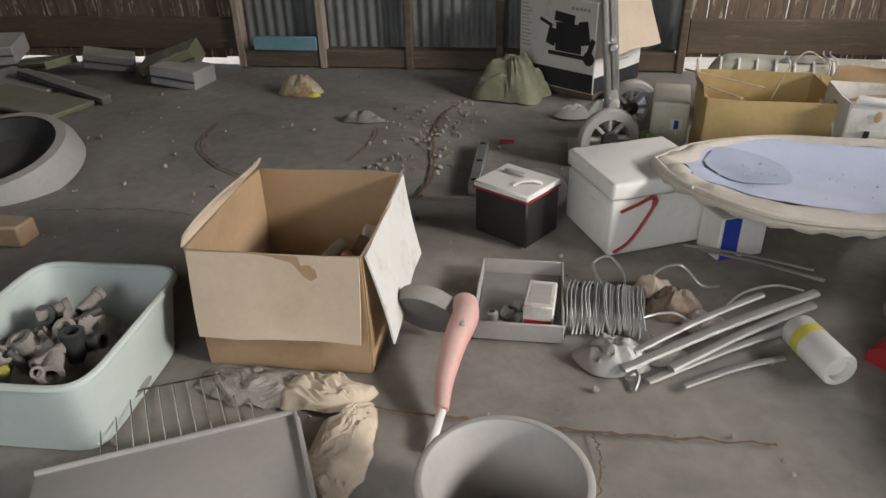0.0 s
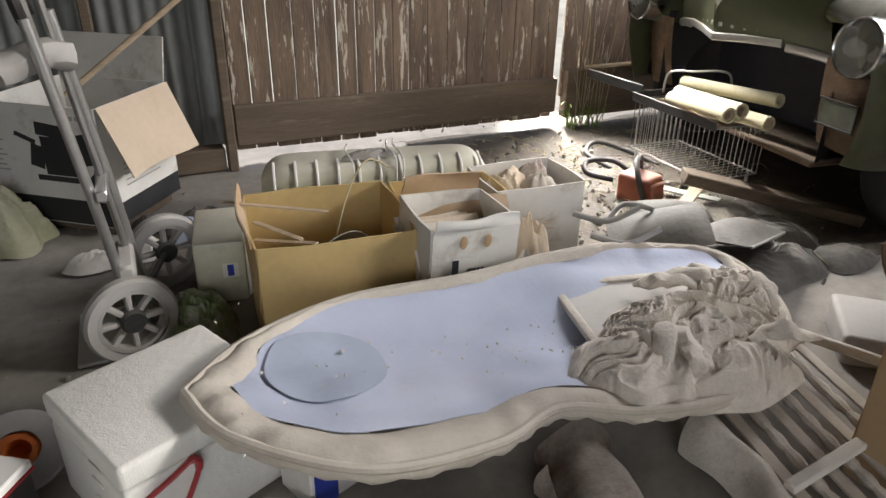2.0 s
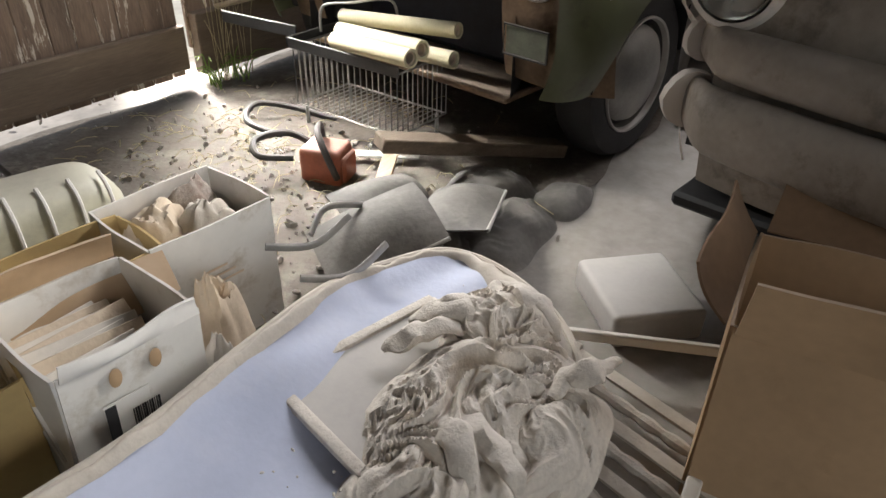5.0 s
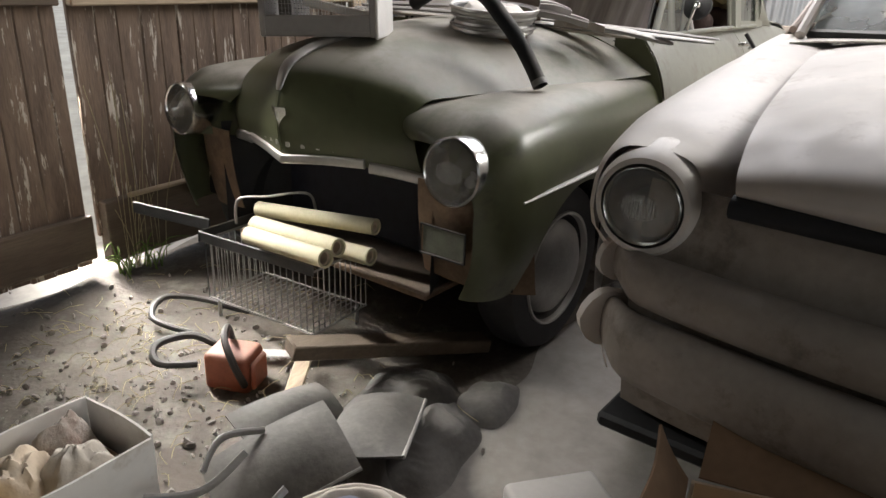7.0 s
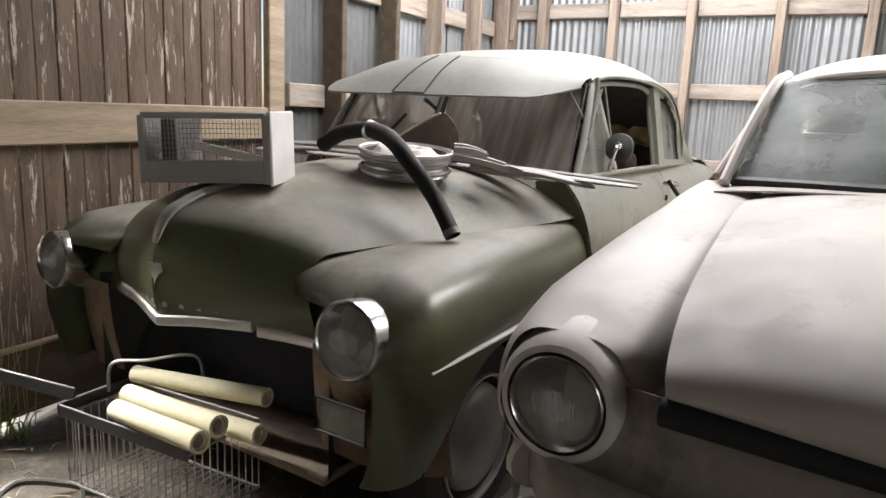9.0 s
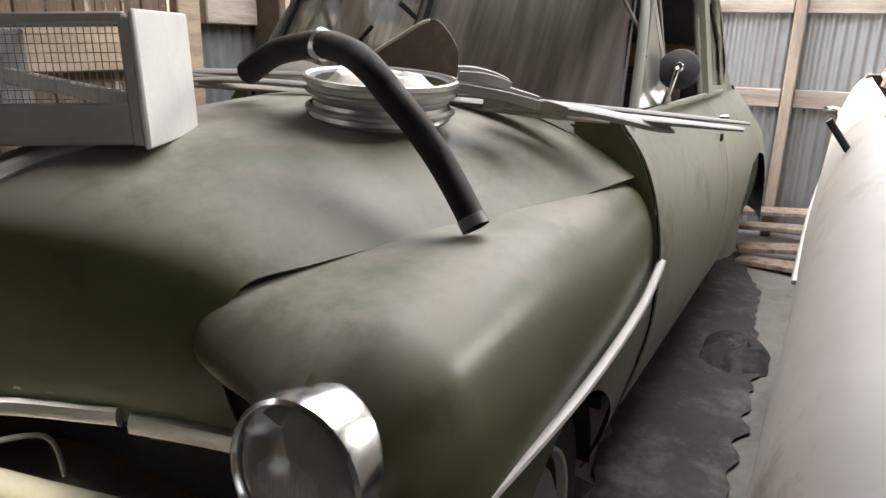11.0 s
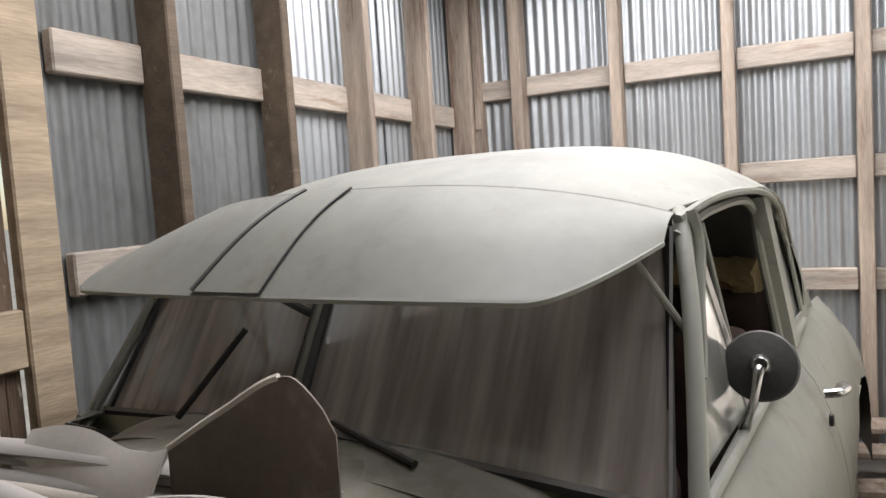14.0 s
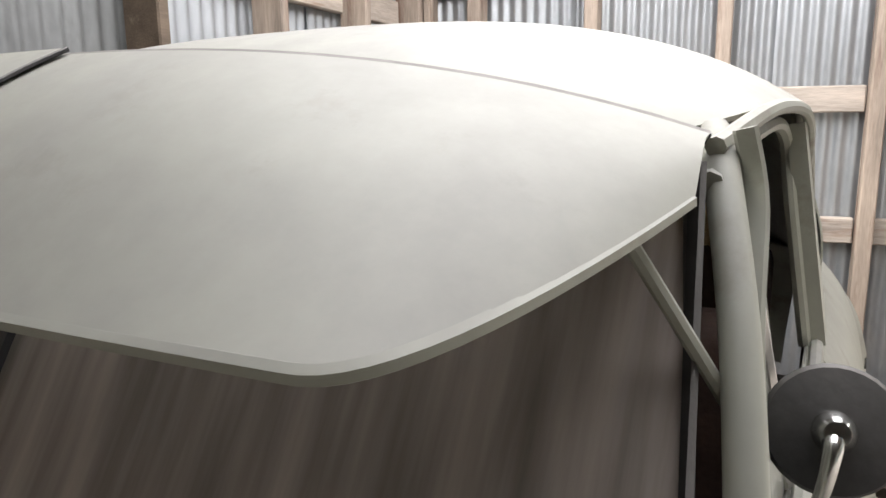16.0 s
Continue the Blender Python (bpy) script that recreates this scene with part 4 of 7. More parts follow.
def bumper(z, h, proud, label):
    def f(u, v):
        s = 2 * u - 1
        a = v * math.tau
        bow = 0.10 * abs(s) ** 2 + 0.10 * max(0, abs(s) - 0.86) / 0.14
        return Vector((-0.17 - proud + bow + 0.055 * math.cos(a) * (1 - 0.5 * abs(s) ** 10), s * 0.80, z + h / 2 * (abs(math.sin(a)) ** 0.7) * (1 if math.sin(a) > 0 else -1) * (1 - 0.35 * abs(s) ** 12)))
    bm = sheet(f, 50, 16, closed_v=True)
    bmesh.ops.holes_fill(bm, edges=[e for e in bm.edges if e.is_boundary])
    b = part("bumper", bm, SHADEDBUMPER, pale_car, label)
    for side in (-1, 1):
        part("bumper_tip", rough(tube([f(0.5 + side * 0.478, 0.0) * 0.5 + f(0.5 + side * 0.478, 0.5) * 0.5, f(0.5 + side * 0.49, 0.0) * 0.5 + f(0.5 + side * 0.49, 0.5) * 0.5], h * 0.46, 4, 16), 0.010, 14), WHITEPAINT, b, "chipped white bumper end")
    return b


bumper(0.722, 0.115, -0.03, "dust-coated upper bumper bar")
bumper(0.575, 0.16, 0.0, "dust-coated lower bumper bar")
part("front_panel", sheet(lambda u, v: Vector((-0.03 - 0.04 * math.sin(v * math.pi) + 0.05 * (2 * u - 1) ** 4, (2 * u - 1) * 0.72, 0.920 - 0.550 * v)), 24, 10), SHADEDBUMPER, pale_car, "dusty front panel", thick=0.005)
# Solid black bar: the slot's shade is put into its colour.
part("grille_bar", tube([(-0.06, -0.53, 0.918), (-0.085, 0, 0.918), (-0.06, 0.53, 0.918)], 0.03, 30, 12, flat=0.8), BLACK, pale_car, "black bar standing for the shaded slot under the hood")
# Added black slab that puts the shade under the car's front into a surface.
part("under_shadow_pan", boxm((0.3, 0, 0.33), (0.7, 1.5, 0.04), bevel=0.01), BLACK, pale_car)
part("aerial_mount", tube([(1.23, 0.85, 1.088), (1.226, 0.868, 1.106), (1.216, 0.91, 1.162)], lambda t: 0.007 + 0.012 * max(0, 1 - 3 * t), 24, 10), DARKMETAL, pale_car, "broken dark aerial stub")


# ---- things on the floor ----
CARD = mat("cardboard", (0.40, 0.27, 0.155), 0.85, 0, 0.12, 5, 0.08, ((0.30, 0.19, 0.10), 0.55, 0.8, 4), dust=0.35)
CARDPALE = mat("faded_cardboard", (0.58, 0.46, 0.34), 0.85, 0, 0.1, 5, 0.1, ((0.45, 0.33, 0.22), 0.58, 0.85, 3.5), dust=0.3)
CARDYELLOW = mat("yellow_cardboard", (0.47, 0.34, 0.15), 0.85, 0, 0.12, 5, 0.08, ((0.36, 0.25, 0.12), 0.55, 0.8, 3))
CARDWHITE = mat("white_cardboard", (0.66, 0.64, 0.60), 0.8, 0, 0.08, 5, 0.06, ((0.36, 0.30, 0.22), 0.55, 0.75, 6), dust=0.3)
CARDDARK = mat("dark_cardboard", (0.17, 0.105, 0.06), 0.9, 0, 0.2, 6, 0.1)
KRAFT = mat("kraft_paper", (0.60, 0.49, 0.36), 0.85, 0, 0.15, 9, 0.3, dust=0.3)
PAPER = mat("old_paper", (0.62, 0.58, 0.52), 0.85, 0, 0.12, 8, 0.1, dust=0.3)
MINT = mat("mint_plastic", (0.56, 0.62, 0.58), 0.4, 0, 0.06, 4, 0.03, dust=0.35)
GREYPLASTIC = mat("grey_plastic", (0.36, 0.34, 0.32), 0.55, 0, 0.12, 6, 0.08, dust=0.5)
DUSTYGREY = mat("dusty_grey_sheet", (0.13, 0.12, 0.11), 0.8, 0, 0.2, 6, 0.2, dust=0.45)
PINK = mat("faded_red_plastic", (0.62, 0.33, 0.29), 0.5, 0, 0.12, 9, 0.06, dust=0.4)
WHITEPLASTIC = mat("white_plastic", (0.72, 0.70, 0.66), 0.5, 0, 0.08, 8, 0.05, dust=0.35)
STYRO = mat("styrofoam", (0.76, 0.74, 0.69), 0.8, 0, 0.05, 30, 0.35, ((0.6, 0.56, 0.5), 0.62, 0.85, 4), dust=0.25)
RED = mat("red_plastic", (0.30, 0.025, 0.028), 0.45, 0, 0.2, 9, 0.05)
ORANGE = mat("orange_plastic", (0.62, 0.16, 0.04), 0.5, 0, 0.2, 9, 0.05)
SAWRED = mat("dusty_orange_casing", (0.32, 0.09, 0.045), 0.5, 0, 0.3, 9, 0.1, dust=0.35)
BLACKPLASTIC = mat("black_plastic", (0.022, 0.018, 0.017), 0.5, 0, 0.3, 9, 0.06, dust=0.15)
INK = mat("black_print", (0.02, 0.02, 0.022), 0.6, 0, 0.3, 9, 0.0)
BLUE = mat("blue_print", (0.03, 0.05, 0.32), 0.5, 0, 0.2, 9, 0.0)
REDINK = mat("red_print", (0.45, 0.03, 0.05), 0.6, 0, 0.1, 9, 0.0)
TEAL = mat("teal_card", (0.03, 0.20, 0.21), 0.6, 0, 0.2, 9, 0.05)
BLUECLOTH = mat("pale_blue_cloth", (0.43, 0.47, 0.60), 0.85, 0, 0.06, 6, 0.15, ((0.50, 0.51, 0.58), 0.5, 0.8, 3), dust=0.2, dustcol=(0.52, 0.53, 0.58))
BLUEDARK = mat("blue_cloth_pocket", (0.36, 0.40, 0.50), 0.85, 0, 0.08, 6, 0.15)
BEIGECLOTH = mat("beige_cloth", (0.50, 0.45, 0.38), 0.9, 0, 0.15, 7, 0.4, ((0.36, 0.31, 0.25), 0.55, 0.8, 6), dust=0.3)
RAG = mat("dusty_clothing", (0.62, 0.565, 0.495), 0.95, 0, 0.2, 12, 0.6, ((0.30, 0.26, 0.22), 0.55, 0.8, 8), dust=0.3)
BARK = mat("rotten_carpet", (0.42, 0.36, 0.31), 0.95, 0, 0.35, 9, 0.9, ((0.16, 0.085, 0.06), 0.5, 0.66, 6), dust=0.45)
ALU = mat("worn_aluminium", (0.55, 0.55, 0.54), 0.35, 0.9, 0.15, 10, 0.05, dust=0.4)
OLIVE = mat("olive_tarp", (0.17, 0.17, 0.10), 0.8, 0, 0.2, 7, 0.3, dust=0.35)
SOILED = mat("rubble_dust", (0.30, 0.27, 0.24), 0.95, 0, 0.4, 14, 0.6)
CLEARBIN = mat("cloudy_plastic", (0.56, 0.55, 0.43), 0.35, 0, 0.12, 6, 0.06, ((0.34, 0.33, 0.26), 0.5, 0.8, 5), dust=0.45)
YELLOWPLASTIC = mat("yellow_plastic", (0.62, 0.55, 0.10), 0.5, 0, 0.1, 8, 0.05)
ROLLPAPER = mat("rolled_paper", (0.55, 0.50, 0.33), 0.8, 0, 0.15, 8, 0.1, dust=0.3)
STRAW = mat("straw", (0.40, 0.34, 0.2), 0.9, 0, 0.3, 20, 0.1)
LEAFGREEN = mat("weed_leaf", (0.13, 0.20, 0.035), 0.7, 0, 0.3, 20, 0.1)


def carton(label, c, rz, w, d, h, material, flaps=(), inner=None, z=0.0, lean=0.0, fill=None, bow=0.008, seed=0, group="open cartons"):
    """An open carton: four walls, a bottom and folded flaps. flaps: (side, degrees from upright outwards, length, material)."""
    box_thing = thing("carton", pose(c[0], c[1], z, 0, lean, rz), label, "carton", group)
    t = 0.006
    sides = {"f": (0, -d / 2, w, 0), "b": (0, d / 2, w, 180), "r": (w / 2, 0, d, 90), "l": (-w / 2, 0, d, -90)}
    for s, (x, y, span, a) in sides.items():
        m = pose(x, y, 0, 0, 0, a)

        def f(u, v, m=m, span=span):
            q = (u - 0.5) * span
            return m @ Vector((q, -bow * math.sin(u * math.pi) * math.sin(v * 2.2) + 0.5 * bow * noise.noise(Vector((q * 6, v * 3, seed))), v * h + 0.01 * noise.noise(Vector((q * 5, seed, 2))) * v))
        part("wall", sheet(f, 14, 10), material, box_thing, thick=t)
    part("bottom", boxm((0, 0, 0.006), (w - 0.01, d - 0.01, 0.008), bevel=0), material, box_thing)
    for s, ang, ln, fm in flaps:
        x, y, span, a = sides[s]
        m = pose(x, y, h, 0, 0, a) @ pose(0, -0.012, 0, ang, 0, 0)

        def g(u, v, m=m, span=span, ln=ln):
            q = (u - 0.5) * span * (0.985 - 0.03 * v)
            return m @ Vector((q, 0.012 * math.sin(v * 2.5) * math.sin(u * 5 + seed) + 0.010 * v * v, v * ln + 0.012 * noise.noise(Vector((q * 7, seed, 5))) * v))
        part("flap", sheet(g, 14, 8), fm, box_thing, thick=0.005)
    return box_thing


# carton in front with flaps folded down outside
cA = carton("open faded cardboard carton with flaps folded down", (0.425, 2.745), 1.0, 0.445, 0.5, 0.355, CARD, (("f", 174, 0.235, CARDPALE), ("r", 172, 0.27, CARDWHITE), ("l", -18, 0.05, CARDPALE)), seed=1)
part("tape_mark", boxm((0.12, -0.263, 0.125), (0.06, 0.003, 0.012), bevel=0), BLUE, cA, "scrap of blue tape")
for k in range(6):
    th = thing("book" if k % 2 else "packet", pose(0.30 + 0.06 * k, 2.72 + 0.06 * (k % 3), 0.02 + 0.02 * k, 12 * k, 20 - 9 * k, 40 * k), "faded packet lying in an open carton", "packet", "junk in the carton")
    part("cover", boxm((0, 0, 0.05), (0.12, 0.035, 0.16)), (CARDPALE, BLUEDARK, PAPER, PINK, CARDDARK, PAPER)[k], th)
    part("pages", boxm((0, 0, 0.05), (0.114, 0.028, 0.164)), PAPER, th)


def tub(c, w, d, h):
    th = thing("plastic_tub", pose(c[0], c[1], 0, 0, 0, 2), "mint-white plastic tub full of dirty hardware", "tub")

    def outline(a, ww, dd, r):
        e = 0.28
        return Vector((ww / 2 * abs(math.cos(a)) ** e * (1 if math.cos(a) > 0 else -1), dd / 2 * abs(math.sin(a)) ** e * (1 if math.sin(a) > 0 else -1), 0))

    def f(u, v):
        k = 0.84 + 0.16 * min(1, u * 1.4) if u < 0.5 else 0.84 + 0.15 * (2 - 2 * u)
        z = h * min(1, u * 2) if u < 0.5 else h - (h - 0.012) * (u - 0.5) * 2
        k = (0.85 + 0.15 * min(1, u * 2)) if u < 0.5 else (0.985 - 0.15 * (u - 0.5) * 2)
        p = outline(v * math.tau, w * k, d * k, 0.05)
        return Vector((p.x, p.y, z))
    part("body", sheet(f, 24, 72, closed_v=True), MINT, th, "pale mint plastic")
    part("floor", boxm((0, 0, 0.01), (w * 0.8, d * 0.8, 0.012)), MINT, th)
    rim = [outline(k * math.tau / 60, w * 1.01, d * 1.01, 0.05) + Vector((0, 0, h)) for k in range(61)]
    part("rim", tube(rim, 0.009, 0, 8, flat=1.2), MINT, th)
    return th


tub((-0.09, 2.345), 0.42, 0.50, 0.22)
rnd = random.Random(5)
dirtfill = thing("dirt_heap", pose(-0.09, 2.345, 0.014), "heap of brown dirt and rusted scrap inside a tub", "dirt heap")
part("dirt", crumple(0, 0, 0.01, 0.165, 0.20, 0.17, 4.0), SOILED, dirtfill)
for k in range(16):
    th = thing("pipe_fitting", pose(-0.09 + rnd.uniform(-0.12, 0.12), 2.34 + rnd.uniform(-0.16, 0.15), 0.165 + rnd.uniform(0, 0.025), rnd.uniform(0, 90), rnd.uniform(0, 90), rnd.uniform(0, 360)), "dusty brown pipe fitting heaped in a tub", "pipe fitting", "fittings in the tub")
    r = rnd.uniform(0.012, 0.024)
    part("barrel", lathe([(r * 0.7, -0.035), (r, -0.035), (r, 0.03), (r * 1.25, 0.032), (r * 1.25, 0.045), (r * 0.75, 0.046), (r * 0.7, 0.0)], None, 14), SOILED if k % 3 else DARKMETAL, th)
part("scrap", boxm((0, 0, 0), (0.05, 0.03, 0.02), bevel=0.006), YELLOWPLASTIC, thing("sponge", pose(-0.16, 2.20, 0.165, 10, 5, 30), "yellow sponge scrap in a tub", "sponge"))

rack = thing("oven_rack", pose(0.24, 2.24, 0.03, 0, 6, 33), "chrome wire oven rack lying on the floor", "wire rack")
for k in range(11):
    part("rod", bar((-0.17 + 0.034 * k, -0.12, 0), (-0.17 + 0.034 * k, 0.14, 0), 0.0022, 6), CHROME, rack)
for y in (-0.12, 0.14):
    part("rail", bar((-0.175, y, 0), (0.175, y, 0), 0.003, 6), CHROME, rack)

case = thing("flat_case", pose(0.38, 1.955, 0.0, 0, 0, 27.2), "dusty grey flat plastic case lid", "case")
part("shell", boxm((0, 0, 0.04), (0.56, 0.38, 0.075), bevel=0.012, segs=2), GREYPLASTIC, case)
part("rim", tube([(0.272, -0.18, 0.083), (0.272, 0.182, 0.083), (-0.272, 0.182, 0.083)], 0.007, 0, 8), GREYPLASTIC, case)

for k, (x, y, rx, ry, h, z) in enumerate(((0.555, 2.40, 0.13, 0.07, 0.045, 0.0), (0.645, 2.20, 0.08, 0.19, 0.05, 0.0), (0.35, 2.40, 0.16, 0.08, 0.03, 0.0), (0.66, 2.02, 0.06, 0.12, 0.06, 0.0))):
    tagged(part("crumpled_paper", rough(crumple(x, y, z, rx, ry, h, 2.5 + k, 44, 7, True), 0.012, 22, k), SOILED if k == 2 else KRAFT, sharp=24), "crumpled torn kraft paper on the floor", "paper", "torn paper")

bucket = thing("bucket", pose(1.037, 1.99, 0), "grey plastic bucket with dusty rim", "bucket")
part("body", lathe([(0.10, 0.0), (0.122, 0.004), (0.148, 0.195), (0.158, 0.2), (0.160, 0.207), (0.150, 0.21), (0.142, 0.2), (0.118, 0.012), (0.0, 0.01)], None, 56), GREYPLASTIC, bucket)
part("rim", lathe([(0.1545, 0.200), (0.1625, 0.203), (0.1635, 0.209), (0.157, 0.2125), (0.1495, 0.2115)], None, 56), GREYPLASTIC, bucket, "rolled dusty rim")

tool = thing("floor_scrubber", pose(0.86, 2.5, 0), "faded red hand tool with grey half-round brush head", "hand tool")
part("handle", tube([(0.005, -0.16, 0.035), (0.0, -0.08, 0.06), (0.012, 0.02, 0.10), (0.03, 0.10, 0.13), (0.02, 0.155, 0.13)], lambda t: 0.016 + 0.020 * min(1, t * 1.6), 40, 14), PINK, tool, "faded pink-red plastic handle")
part("pole", bar((0.004, -0.15, 0.03), (-0.008, -0.27, 0.012), 0.012, 12), WHITEPLASTIC, tool, "white pole")
part("brush_head", lathe([(0.0, 0.03), (0.085, 0.03), (0.092, 0.015), (0.092, -0.02), (0.0, -0.025)], pose(-0.085, 0.16, 0.10, -60, 20, 0), 40), DUSTYGREY, tool, "dusty grey round head")
part("grip_button", boxm((0.03, 0.05, 0.145), (0.014, 0.03, 0.012), bevel=0.004), GREYPLASTIC, tool)

tray = thing("tray", pose(1.022, 2.85, 0, 0, 0, 0.5), "shallow dusty grey metal tray with scraps", "tray")
part("base", boxm((0, 0, 0.008), (0.245, 0.34, 0.01)), TOOLSTEEL, tray)
for c, s in (((0, -0.172, 0.032), (0.25, 0.006, 0.06)), ((0, 0.172, 0.032), (0.25, 0.006, 0.06)), ((-0.125, 0, 0.032), (0.006, 0.35, 0.06)), ((0.125, 0, 0.032), (0.006, 0.35, 0.06))):
    part("side", boxm(c, s), GREYPLASTIC, tray)
sb = thing("small_box", pose(1.083, 2.80, 0.014, 0, 0, -4), "small white box with red band in a tray", "box")
part("body", boxm((0, 0, 0.035), (0.085, 0.14, 0.07)), CARDWHITE, sb)
part("band", boxm((0, -0.071, 0.018), (0.078, 0.003, 0.012), bevel=0), REDINK, sb)
part("label_panel", boxm((0, 0.0, 0.0708), (0.06, 0.10, 0.0012), bevel=0), GREYPLASTIC, sb)
for k in range(5):
    th = thing("metal_scrap", pose(0.95 + 0.03 * k, 2.74 + 0.03 * (k % 3), 0.02, 30 * k, 12 * k, 70 * k), "dusty metal scrap in a tray", "scrap", "scraps in the tray")
    part("piece", lathe([(0.008, 0), (0.016, 0.002), (0.016, 0.03), (0.008, 0.034)], None, 12), TOOLSTEEL, th)
tagged(part("plastic_chip", rough(boxm((0.905, 3.10, 0.008), (0.03, 0.014, 0.008)), 0.003, 20), YELLOWPLASTIC), "bright yellow plastic chip on the floor", "scrap")

bat = thing("battery", pose(0.98, 3.33, 0, 0, 0, -33), "black battery with dusty white top", "battery")
part("case", boxm((0, 0, 0.095), (0.225, 0.19, 0.18), bevel=0.006), BLACKPLASTIC, bat)
part("lid", boxm((0, 0, 0.192), (0.232, 0.197, 0.022), bevel=0.005), WHITEPLASTIC, bat, "dusty white lid with red edge")
part("edge_line", boxm((0, 0, 0.179), (0.234, 0.199, 0.005), bevel=0), RED, bat)
part("terminal", boxm((-0.03, 0.03, 0.21), (0.09, 0.022, 0.014), bevel=0.005), GREYPLASTIC, bat)
part("handle", tube([(0.02, -0.05, 0.203), (0.04, -0.03, 0.216), (0.07, 0.0, 0.216), (0.09, 0.02, 0.203)], 0.006, 16, 6), WHITEPLASTIC, bat)
reel = thing("cable_reel", pose(1.05, 3.60, 0.0, 24, 0, 10), "grey round reel with an orange core", "reel")
part("flange", lathe([(0.05, 0.05), (0.105, 0.05), (0.11, 0.058), (0.105, 0.066), (0.05, 0.066)], None, 40), GREYPLASTIC, reel)
part("core", lathe([(0.052, 0.02), (0.05, 0.06), (0.03, 0.062), (0.026, 0.03), (0.0, 0.03)], None, 24), ORANGE, reel, "orange core")
part("flange", lathe([(0.02, 0.0), (0.105, 0.0), (0.11, 0.008), (0.05, 0.014)], None, 40), GREYPLASTIC, reel)
lev = thing("spirit_level", pose(0.79, 3.86, 0.0, 0, 0, 1), "dusty aluminium spirit level lying on the floor", "level")
part("body", boxm((0, 0, 0.026), (0.045, 0.50, 0.045)), ALU, lev)
for y in (-0.2, 0.0, 0.2):
    part("vial_hole", lathe([(0.014, 0.0492), (0.009, 0.0505), (0.0, 0.05)], Matrix.Translation((0, y, 0)), 16), INK, lev)
tagged(part("reflector_scrap", rough(boxm((0.885, 4.19, 0.012), (0.07, 0.02, 0.016), pose(0, 0, 0), 0.005), 0.004, 20), RED), "broken red lamp lens on the floor", "scrap")

sty = thing("styrofoam_box", pose(1.393, 3.403, 0, 0, 0, 24.8), "white styrofoam cooler box with red strap", "cooler box")
part("body", rough(boxm((0, 0, 0.10), (0.372, 0.332, 0.2), bevel=0.012, segs=3), 0.002, 20), STYRO, sty)
part("lid", rough(boxm((0, 0, 0.235), (0.378, 0.338, 0.062), bevel=0.012, segs=3), 0.002, 20, 2), STYRO, sty)
part("strap", tube([(-0.155, -0.172, 0.165), (-0.10, -0.176, 0.185), (-0.045, -0.178, 0.205), (-0.04, -0.178, 0.175), (-0.075, -0.178, 0.11), (-0.12, -0.178, 0.05), (-0.17, -0.176, 0.02)], lambda t: 0.011 if 0.3 < t < 0.5 else 0.007, 40, 8, flat=0.6), RED, sty, "red plastic carrying strap")
for z in (0.11, 0.16, 0.2):
    part("grip", boxm((-0.188, -0.05, z), (0.006, 0.05, 0.012), bevel=0.003), STYRO, sty)
bb = thing("small_box", pose(1.70, 3.275, 0, 0, 0, 22), "small white and blue box under a cloth frame", "box")
part("body", boxm((0, 0, 0.075), (0.17, 0.12, 0.15)), CARDWHITE, bb)
part("panel", boxm((-0.045, -0.0612, 0.075), (0.06, 0.0025, 0.148), bevel=0), BLUE, bb)

# bundle of wire ties, leather scraps, hangers and rods
coil = thing("wire_bundle", pose(1.27, 2.83, 0, 0, 0, -4), "flat bundle of dusty steel wire lengths", "wire bundle")
bm = bmesh.new()
for k in range(46):
    x = -0.105 + 0.21 * k / 45
    j = rnd.uniform(-0.012, 0.012)
    tube([(x + j, 0.10 + j, 0.015), (x, 0.085, 0.055 + j / 2), (x - j, 0.0, 0.068 + j / 2), (x, -0.09, 0.05), (x + j, -0.115 + j, 0.012)], 0.0028, 12, 5, bm)
tagged(part("wire", bm, ALU, coil, "bright dusty wire"), kind="stuff")
part("core_block", boxm((0, -0.01, 0.028), (0.2, 0.17, 0.05), bevel=0.01), TOOLSTEEL, coil)
for k, (x, y, rx, ry, h, mt) in enumerate(((1.47, 2.88, 0.09, 0.06, 0.07, RUST), (1.42, 2.98, 0.06, 0.05, 0.06, KRAFT), (1.28, 2.62, 0.11, 0.07, 0.07, TOOLSTEEL), (1.55, 2.80, 0.07, 0.05, 0.05, BARK), (1.40, 2.66, 0.08, 0.05, 0.04, SOILED))):
    tagged(part("rag", crumple(x, y, 0.0, rx, ry, h, 8.2 + k, 20, 8), mt), "crumpled dirty scrap of leather and cloth", "rag", "scraps on the floor")
for k, pts in enumerate((((1.27, 2.96, 0.02), (1.24, 3.03, 0.09), (1.29, 3.05, 0.12), (1.33, 2.99, 0.08), (1.33, 2.92, 0.03)), ((1.44, 2.93, 0.02), (1.42, 2.98, 0.1), (1.50, 3.02, 0.12), (1.56, 2.97, 0.06), (1.62, 3.00, 0.03)), ((1.42, 2.70, 0.01), (1.36, 2.76, 0.06), (1.46, 2.80, 0.07), (1.53, 2.73, 0.03), (1.44, 2.69, 0.02)), ((1.60, 2.86, 0.02), (1.66, 2.92, 0.07), (1.76, 2.96, 0.09), (1.86, 3.0, 0.03)), ((1.30, 2.62, 0.01), (1.34, 2.55, 0.03), (1.33, 2.50, 0.01)))):
    tagged(part("wire_hook", tube([(x, y, z * 0.62) for x, y, z in pts], 0.0045, 30, 7), ALU), "bent pale wire hook in a heap of scrap", "wire hook", "wire hooks")
